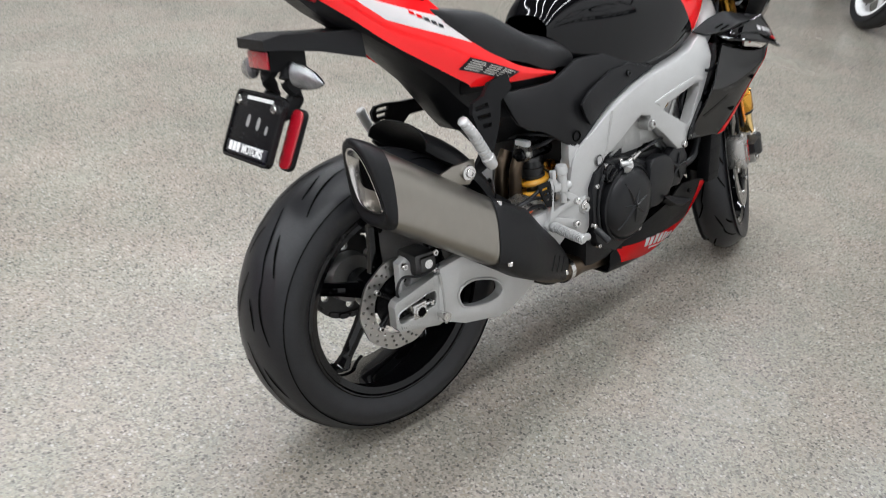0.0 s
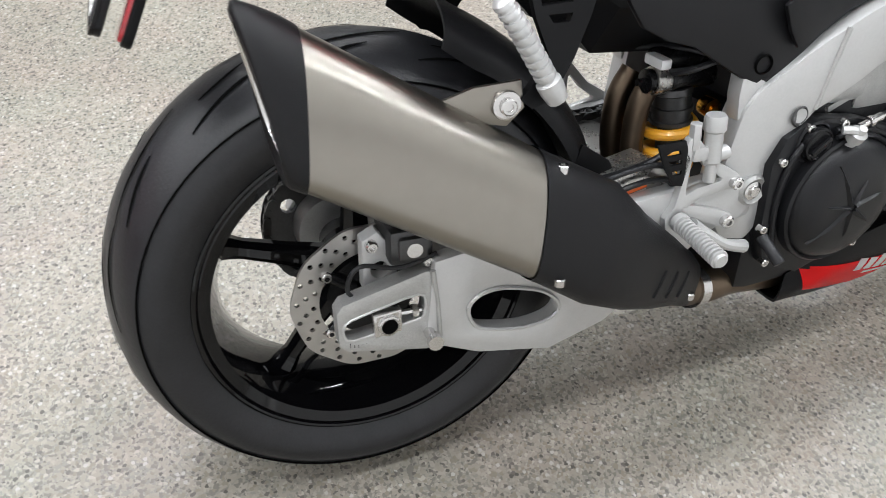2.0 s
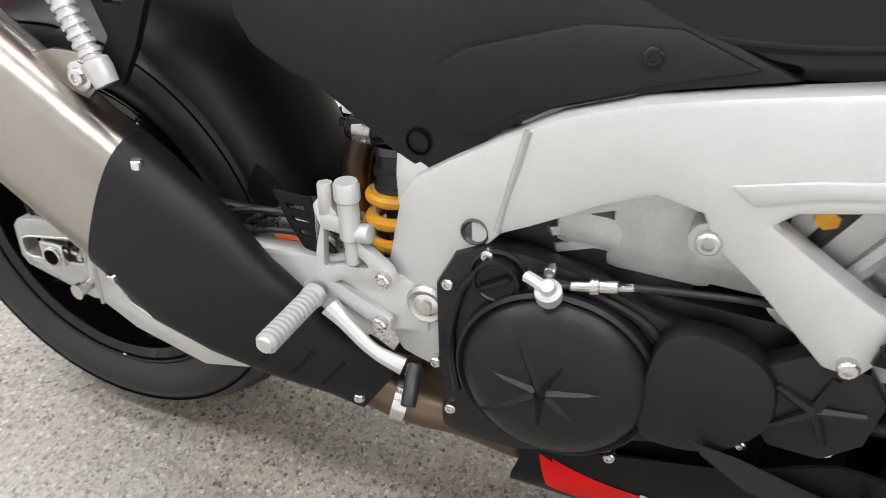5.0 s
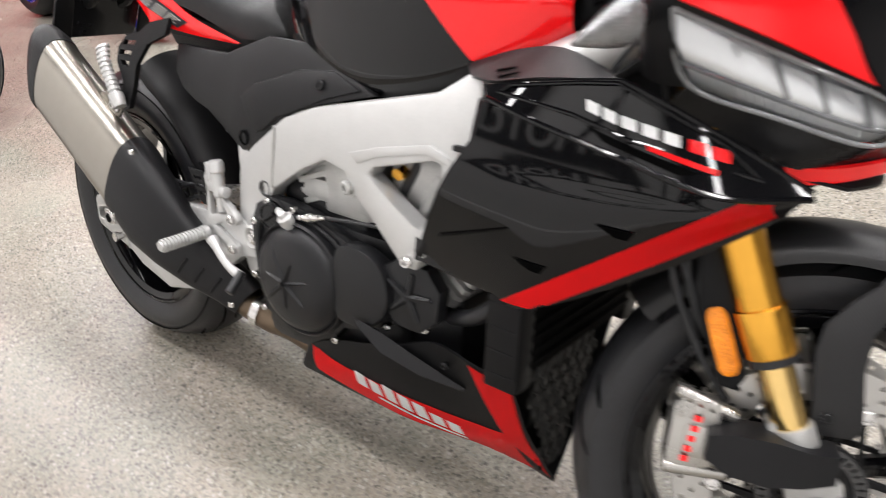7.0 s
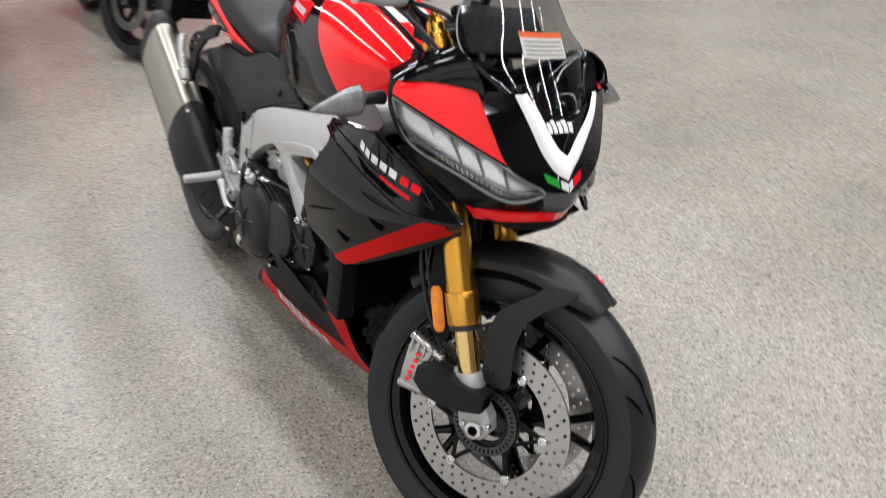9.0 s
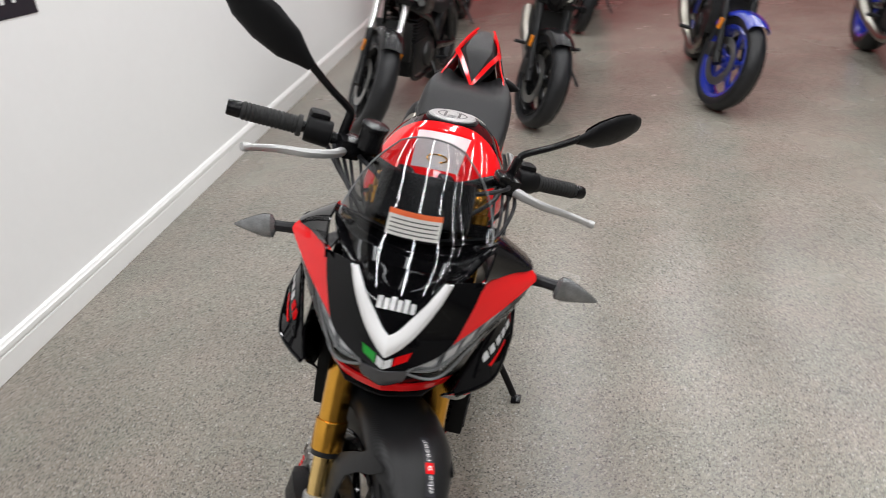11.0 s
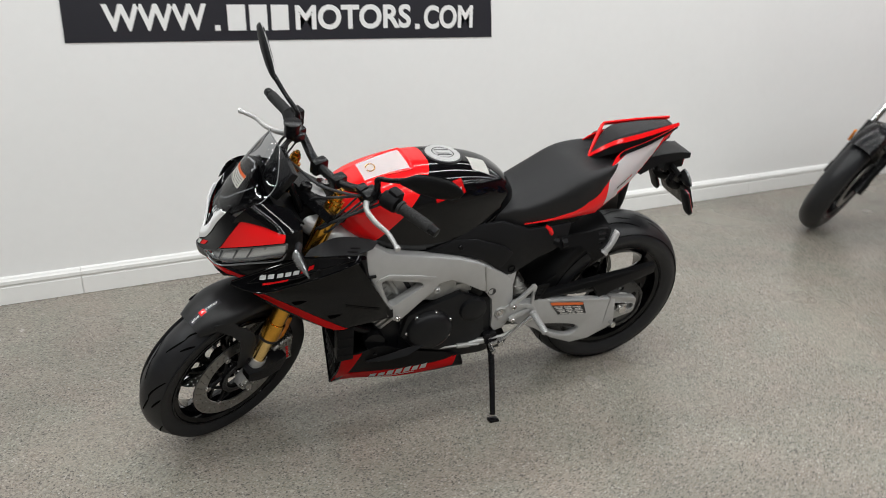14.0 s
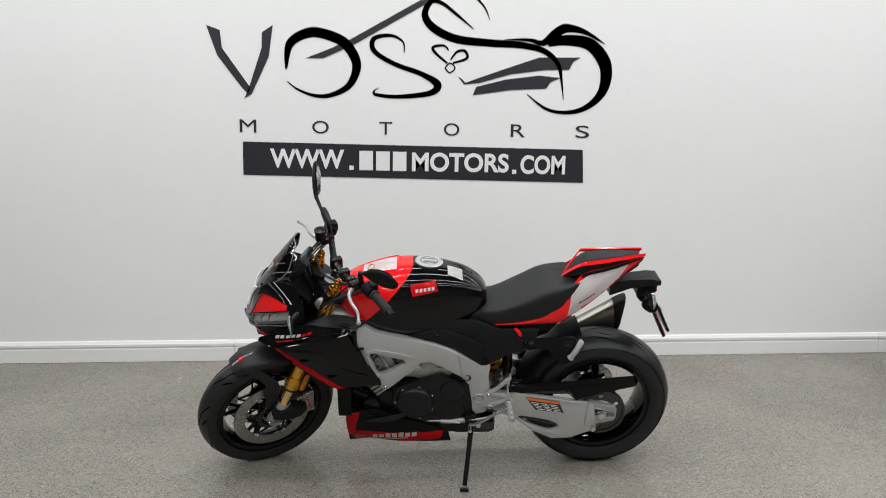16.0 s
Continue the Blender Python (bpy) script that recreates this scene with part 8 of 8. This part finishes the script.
SCREEN = [[(x1, 0.013 - w, z1), (x0 * 0.75 + x1 * 0.25, 0.013 - 0.55 * w, z0 * 0.75 + z1 * 0.25), (x0, 0.013, z0), (x0 * 0.75 + x1 * 0.25, 0.013 + 0.55 * w, z0 * 0.75 + z1 * 0.25), (x1, 0.013 + w, z1)]
          for x0, z0, x1, z1, w in ((1.446, 0.893, 1.398, 0.920, 0.090), (1.398, 0.952, 1.340, 0.962, 0.134), (1.344, 1.026, 1.290, 1.004, 0.124), (1.304, 1.074, 1.272, 1.050, 0.098), (1.272, 1.110, 1.260, 1.092, 0.058))]
sb = sheet(SCREEN, 0.0, 6, 6)
st = tree_of(sb)
screen = part("windscreen", sb, M_SCREEN, bike, "small smoked clear windscreen", sharp=80)
screen.visible_shadow = False
edge = spline([r[0] for r in SCREEN], 5) + spline(SCREEN[-1], 5)[1:] + spline([r[-1] for r in reversed(SCREEN)], 5)[1:]
part("screen_edge", hose(edge, 0.0016, n=6, smooth=False), M_RIM, screen)
lab = part("screen_label", laid([st], [(1.6, -0.033, 1.006), (1.6, 0.059, 1.006), (1.6, 0.059, 0.970), (1.6, -0.033, 0.970)], (-1, 0, 0), 10, 4, 0.0015), M_PAPER, screen, "white paper label with an orange header")
part("label_header", laid([st], [(1.6, -0.033, 1.0065), (1.6, 0.059, 1.0065), (1.6, 0.059, 0.999), (1.6, -0.033, 0.999)], (-1, 0, 0), 8, 2, 0.0024), M_ORANGE, screen)
for k in range(4):
    part("print_line", laid([st], [(1.6, -0.028, 0.994 - 0.006 * k), (1.6, 0.054, 0.994 - 0.006 * k), (1.6, 0.054, 0.9925 - 0.006 * k), (1.6, -0.028, 0.9925 - 0.006 * k)], (-1, 0, 0), 6, 1, 0.0024), M_PRINT, screen)
for y, z in ((-0.070, 0.925), (0.070, 0.925), (-0.112, 0.962), (0.112, 0.962)):
    hit = st.ray_cast(Vector((1.7, y + 0.013, z)), Vector((-1, 0, 0)))
    part("screen_screw", bolt(hit[0], (1, y * 4, 0.6), 0.006, 0.004), M_SATIN, screen)
dash = part("dashboard", at(block((-0.012, -0.082, -0.052), (0.012, 0.082, 0.052), 0.008), Matrix.Translation((1.262, 0, 0.962)) @ Matrix.Rotation(radians(-38), 4, "Y")), M_SATIN, bike, "black dashboard display")
part("display", at(block((-0.0145, -0.072, -0.042), (-0.0125, 0.072, 0.042), 0.001), Matrix.Translation((1.262, 0, 0.962)) @ Matrix.Rotation(radians(-38), 4, "Y")), M_GLOSS, dash)
part("dash_stay", join([rod((1.25, sgn * 0.06, 0.97), (1.20, sgn * 0.03, 0.84), 0.010) for sgn in (1, -1)] + [rod((1.33, sgn * 0.10, 0.86), (1.20, sgn * 0.03, 0.83), 0.010) for sgn in (1, -1)]), M_SATIN, bike)
part("inner_tray", sheet([[(1.30, -0.13, 0.93), (1.30, 0, 0.90), (1.30, 0.13, 0.93)], [(1.22, -0.12, 0.86), (1.22, 0, 0.84), (1.22, 0.12, 0.86)]], 0.004, 4, 3), M_MATTE, bike)

# the groups settle at their places along the bike
ALONG = [(-0.40, 0.0), (0.05, 0.0), (0.19, -0.012), (0.40, -0.016), (0.60, -0.013), (0.80, -0.010), (0.95, 0.0), (2.0, 0.0)]
TAIL = {"seat_hump", "tail_panel", "tail_wing", "undertray", "tail_light", "plate_holder"}
NOSE = {"nose_cowl", "dashboard", "dash_stay", "inner_tray"}
FIXED = {"silencer", "rear_shock", "wiring", "connector", "tyre", "rim", "rear_axle", "rear_brake_disc", "rear_sprocket", "sprocket_carrier", "rider_seat", "seat_base", "fuel_tank", "side_fairing", "belly_pan", "front_mudguard", "handlebar", "front_axle", "header_pipe"}
MUFFLER = {"silencer_bracket", "bracket_bolt"}
for ob in bike.children_recursive:
    top = ob
    while top.parent is not bike:
        top = top.parent
    kind = top.name.split(".")[0]
    if kind in NOSE:
        for v in ob.data.vertices:
            v.co.z += 0.010 + 0.016 * ease(v.co.z, 0.82, 0.93) * (1 - ease(v.co.z, 0.93, 1.06))
            v.co.x -= 0.008
            v.co.y = v.co.y * (1 + 0.10 * ease(v.co.z, 0.76, 0.90)) + 0.013
    elif kind == "passenger_bracket":
        ob.data.transform(Matrix.Translation((0.018, -0.055, -0.033) if min(v.co.y for v in ob.data.vertices) > 0 else (-0.018, -0.014, 0.006)))
    elif kind == "rear_master_cylinder":
        ob.data.transform(Matrix.Translation((-0.020, -0.018, 0)))
    elif kind == "pedal_tip":
        ob.data.transform(Matrix.Translation((0.004, -0.014, 0.022)))
    elif kind in TAIL:
        lift = 0.006 if kind == "plate_holder" else 0.0
        for v in ob.data.vertices:
            w = 1 - ease(v.co.x, 0.0, 0.3)
            v.co += Vector((0.010 * w + 2 * lift, 0, -0.014 * w - lift))
    elif kind in MUFFLER:
        ob.data.transform(Matrix.Translation((-0.014, 0, 0)))
    elif kind not in FIXED:
        for v in ob.data.vertices:
            v.co.x += float(np.interp(v.co.x, [p[0] for p in ALONG], [p[1] for p in ALONG]))

# ---- other bikes on the showroom floor ----
def street_bike(name, label, m, style, paint, rim, gold=False, steer=18, wb=1.45):
    """A parked road bike: wheels, fork, engine, tank, seat, bars, lamp, exhaust, stand."""
    b = thing(name, label, "motorcycle", m, group="parked motorcycles")
    cruiser = style == "cruiser"
    Rr, Rf, hr, hf, br, bf = (0.330, 0.345, 0.085, 0.066, 0.205, 0.240) if cruiser else (0.318, 0.300, 0.090, 0.060, 0.2165, 0.2165)
    rake = radians(30 if cruiser else 25)
    ax = Vector((-math.sin(rake), 0, math.cos(rake)))
    foot = Vector((wb + (0.13 if cruiser else 0.10), 0, 0))
    ST = Matrix.Translation(foot) @ Matrix.Rotation(radians(steer), 4, ax) @ Matrix.Translation(-foot)
    wheel("rear", Vector((0, 0, Rr)), Rr, hr, br, None, 0, 7 if cruiser else 5, owner=b, rim_mat=rim)
    wheel("front", Vector((wb, 0, Rf)), Rf, hf, bf, None, 0, 7 if cruiser else 5, m=ST, owner=b, rim_mat=rim)
    sp = lambda nm, bm, mat, lab="", sharp=32: part(nm, bm, mat, b, lab, sharp, m=ST)
    top = Vector((wb - 0.02, 0, Rf)) + ax * (0.74 if cruiser else 0.62)
    for s in (1, -1):
        lo = Vector((wb, s * 0.095, Rf))
        hi = Vector((top.x, s * 0.095, top.z))
        sp("fork_leg", join([rod(lo, lo.lerp(hi, 0.45), 0.026, n=16), rod(lo.lerp(hi, 0.06), lo.lerp(hi, 0.0) + Vector((0.02, 0, -0.02)), 0.03, n=12)]), M_SATIN if not gold else M_LEAD)
        sp("fork_tube", rod(lo.lerp(hi, 0.42), hi, 0.021 if cruiser else 0.026, n=16), M_CHROME if cruiser else (M_GOLD if gold else M_SATIN))
        sp("brake_disc", moved(drilled_disc(0.150, 0.105, 0, 0.005, 18), (wb, s * 0.066, Rf)), M_DISC)
        sp("caliper", block((wb - 0.17, s * 0.075 - 0.02, Rf - 0.01), (wb - 0.10, s * 0.075 + 0.02, Rf + 0.08), 0.012), M_LEAD)
        sp("reflector", block((wb - 0.10, s * 0.125 - 0.006, Rf + 0.17), (wb - 0.07, s * 0.125 + 0.006, Rf + 0.24), 0.004), M_AMBER)
        sp("grip", rod((top.x - 0.14, s * 0.25, top.z + 0.08), (top.x - 0.19, s * 0.38, top.z + 0.06), 0.017, n=14, bevel=0.003), M_GRIP)
        sp("lever", hose([(top.x - 0.08, s * 0.22, top.z + 0.08), (top.x - 0.05, s * 0.30, top.z + 0.07), (top.x - 0.06, s * 0.38, top.z + 0.06)], 0.006), M_CHROME)
        sp("mirror", join([hose([(top.x - 0.10, s * 0.22, top.z + 0.09), (top.x - 0.08, s * 0.30, top.z + 0.20), (top.x - 0.10, s * 0.36, top.z + 0.25)], 0.006), rod((top.x - 0.105, s * 0.36, top.z + 0.25), (top.x - 0.125, s * 0.36, top.z + 0.255), 0.05, n=20, bevel=0.006)]), M_SATIN)
        sp("indicator", join([rod((top.x + 0.06, s * 0.10, top.z - 0.12), (top.x + 0.06, s * 0.17, top.z - 0.12), 0.008), rod((top.x + 0.04, s * 0.185, top.z - 0.12), (top.x + 0.09, s * 0.185, top.z - 0.12), 0.022, n=14, bevel=0.006)]), M_INDIC if cruiser else M_MATTE)
    for z in (0.78, 0.97):
        c = Vector((wb, 0, Rf)).lerp(top, z)
        sp("yoke", block((c.x - 0.05, -0.125, c.z - 0.018), (c.x + 0.04, 0.125, c.z + 0.018), 0.008), M_SATIN)
    sp("handlebar", hose([(top.x - 0.19, -0.38, top.z + 0.06), (top.x - 0.12, -0.24, top.z + 0.085), (top.x - 0.03, -0.10, top.z + 0.04), (top.x - 0.02, 0.10, top.z + 0.04), (top.x - 0.12, 0.24, top.z + 0.085), (top.x - 0.19, 0.38, top.z + 0.06)], 0.0125, n=12), M_SATIN)
    hl = Vector((top.x + 0.11, 0, top.z - 0.06))
    if cruiser:
        sp("headlamp", at(spun([(0.0, -0.10), (0.05, -0.09), (0.078, -0.04), (0.086, 0.0), (0.090, 0.01), (0.084, 0.02)], 36), Matrix.Translation(hl) @ Matrix.Rotation(radians(-90), 4, "Z")), M_SATIN, "round black headlamp shell")
        sp("headlamp_glass", at(spun([(0.0, 0.028), (0.04, 0.026), (0.083, 0.012)], 36), Matrix.Translation(hl) @ Matrix.Rotation(radians(-90), 4, "Z")), M_MIRROR, "round clear headlamp glass")
        for k in range(5):
            sp("glass_rib", block((hl.x + 0.020, -0.06 + 0.028 * k, hl.z - 0.055), (hl.x + 0.0275, -0.055 + 0.028 * k, hl.z + 0.055), 0.001), M_LENS)
    else:
        nose_r = [[(hl.x - 0.10, -0.11, hl.z + 0.09), (hl.x - 0.07, 0, hl.z + 0.12), (hl.x - 0.10, 0.11, hl.z + 0.09)], [(hl.x, -0.10, hl.z), (hl.x + 0.06, 0, hl.z + 0.02), (hl.x, 0.10, hl.z)], [(hl.x - 0.03, -0.05, hl.z - 0.10), (hl.x + 0.01, 0, hl.z - 0.11), (hl.x - 0.03, 0.05, hl.z - 0.10)]]
        sp("headlamp_cowl", sheet(nose_r, 0.01, 5, 5), M_SATIN, "black pointed headlamp cowl")
        for s in (1, -1):
            sp("headlamp", rod((hl.x + 0.005, s * 0.045, hl.z - 0.005), (hl.x + 0.035, s * 0.040, hl.z - 0.008), 0.026, n=18, bevel=0.004), M_MIRROR)
    rows = []
    for w, dr in ((-0.075, -0.035), (-0.06, 0.0), (0, 0.014), (0.06, 0.0), (0.075, -0.035)):
        rows.append([(wb + (Rf + 0.012 + dr) * math.cos(a), w, Rf + (Rf + 0.012 + dr) * math.sin(a)) for a in [radians(58 + 12 * k) for k in range(8)]])
    sp("front_mudguard", sheet(rows, 0.003, 3, 3), paint if not cruiser else M_SATIN)
    # body
    part("engine", block((0.46, -0.12, 0.24), (0.94, 0.12, 0.50), 0.05), M_ENGINE, b, "black engine block")
    for k in range(8):
        part("cooling_fin", block((0.60 + (0.02 if cruiser else 0.08), -0.11, 0.49 + 0.022 * k), (0.92 + (0.02 if cruiser else 0.08), 0.11, 0.499 + 0.022 * k), 0.003), M_ENGINE, b)
    for s in (1, -1):
        part("engine_cover", moved(spun([(0, s * 0.155), (0.06, s * 0.150), (0.085, s * 0.135), (0.09, s * 0.11)], 32), (0.66, 0, 0.37)), M_LEAD if cruiser else M_ENGINE, b)
        part("frame_tube", hose([(1.18 if not cruiser else 1.12, s * 0.04, 0.88), (0.95, s * 0.10, 0.72), (0.70, s * 0.12, 0.62), (0.48, s * 0.12, 0.44)], 0.022, n=10), M_SATIN, b)
        part("down_tube", hose([(1.15, s * 0.04, 0.80), (1.02, s * 0.10, 0.50), (0.92, s * 0.11, 0.25), (0.52, s * 0.11, 0.22)], 0.017, n=10), M_SATIN, b)
        part("swingarm", hose([(0.50, s * 0.12, 0.40), (0.25, s * 0.125, 0.36), (0.0, s * 0.125, Rr)], [0.03, 0.028, 0.024], n=10), M_SATIN, b)
        part("shock", join([rod((0.10, s * 0.13, Rr + 0.03), (0.24, s * 0.13, 0.66), 0.024, n=12)]), M_LEAD, b)
        part("footrest", rod((0.52, s * 0.15, 0.32), (0.52, s * 0.24, 0.33), 0.013, n=10), M_RUBBER, b)
        part("rear_indicator", rod((-0.12, s * 0.10, 0.74), (-0.16, s * 0.17, 0.74), 0.018, n=12, bevel=0.005), M_AMBER, b)
    tk = [(0.52, 0.78, 0.10, 0.66), (0.62, 0.84, 0.13, 0.66), (0.78, 0.90, 0.15, 0.67), (0.94, 0.90, 0.14, 0.70), (1.06, 0.86, 0.09, 0.74)]
    if not cruiser:
        tk = [(0.50, 0.84, 0.10, 0.70), (0.60, 0.92, 0.13, 0.70), (0.76, 0.99, 0.16, 0.71), (0.94, 0.99, 0.16, 0.74), (1.06, 0.93, 0.10, 0.78)]
    rr = [spline(tank_ring(*r), 3) for r in tk]
    part("fuel_tank", skin(list(zip(*[spline([r[i] for r in rr], 4) for i in range(len(rr[0]))])), cap=True, closed=False), paint, b, "glossy fuel tank", sharp=60)
    lowering = 0.10 if cruiser else 0.0
    se = [(-0.16, 0.93 - lowering, 0.10, 0.86 - lowering), (0.05, 0.90 - lowering, 0.125, 0.82 - lowering), (0.22, 0.84 - lowering, 0.135, 0.76 - lowering), (0.42, 0.82 - lowering, 0.12, 0.74 - lowering), (0.56, 0.86 - lowering, 0.09, 0.78 - lowering)]
    rr = [spline(seat_ring(*r), 3) for r in se]
    part("seat", skin(list(zip(*[spline([r[i] for r in rr], 4) for i in range(len(rr[0]))])), cap=False, closed=False), M_SEAT, b, "black vinyl seat", sharp=60)
    rows = []
    for w, dr in ((-0.105, -0.04), (-0.085, 0.0), (0, 0.016), (0.085, 0.0), (0.105, -0.04)):
        rows.append([((Rr + 0.03 + dr) * math.cos(a), w, Rr + (Rr + 0.03 + dr) * math.sin(a)) for a in [radians(70 + 12 * k) for k in range(8)]])
    part("rear_mudguard", sheet(rows, 0.003, 3, 3), M_SATIN, b)
    part("tail_light", block((-0.20, -0.06, 0.78), (-0.15, 0.06, 0.82), 0.012), M_REDLENS, b)
    ex = [(0.86, -0.13, 0.36), (0.70, -0.17, 0.24), (0.45, -0.18, 0.24), (0.20, -0.19, 0.30), (-0.10, -0.20, 0.36)] if cruiser else [(0.95, -0.10, 0.34), (0.70, -0.12, 0.20), (0.40, -0.14, 0.24), (0.20, -0.18, 0.36), (0.02, -0.19, 0.48)]
    part("exhaust", hose(ex, [0.024, 0.028, 0.034, 0.05, 0.05], n=16), M_SATIN if cruiser else M_TITAN, b)
    part("radiator", block((1.06, -0.13, 0.40), (1.09, 0.13, 0.66), 0.008), M_CORE, b)
    part("side_stand", hose([(0.56, 0.12, 0.30), (0.58, 0.18, 0.22), (0.61, 0.27, 0.085)], [0.014, 0.011, 0.012], n=10), M_LEAD, b)
    return b


street_bike("cruiser", "black cruiser motorcycle parked beside the white wall", pose(3.70, 0.49, 0, -11, 0, 169.5), "cruiser", M_SATIN, M_SATIN, steer=34, wb=1.52)
street_bike("naked_motorcycle", "black naked motorcycle parked on its side stand", pose(3.70, -0.40, 0, -11, 0, 177), "naked", M_SATIN, M_SATIN, steer=24)
street_bike("naked_motorcycle", "dark naked motorcycle with blue wheels on its stand", pose(3.93, -1.62, 0, -11, 0, 175), "naked", M_BLUE, M_BLUE, steer=22)
street_bike("naked_motorcycle", "dark naked motorcycle with blue wheels on its stand", pose(3.96, -2.92, 0, -11, 0, 176), "naked", M_BLUE, M_BLUE, steer=22)
street_bike("naked_motorcycle", "black naked motorcycle parked on its side stand", pose(4.05, -4.05, 0, -11, 0, 176), "naked", M_SATIN, M_SATIN, steer=22)
street_bike("naked_motorcycle", "black motorcycle with gold forks in the back row", pose(6.55, 0.55, 0, -11, 0, 174), "naked", M_SATIN, M_SATIN, gold=True, steer=15)
street_bike("naked_motorcycle", "black motorcycle in the back row by the red wall", pose(6.75, -0.95, 0, -11, 0, 172), "naked", M_RED, M_SATIN, steer=15)
street_bike("naked_motorcycle", "motorcycle with pale wheels parked across the floor", pose(-6.15, -1.75, 0, -11, 0, 35), "naked", M_SATIN, M_LAMP, steer=10)
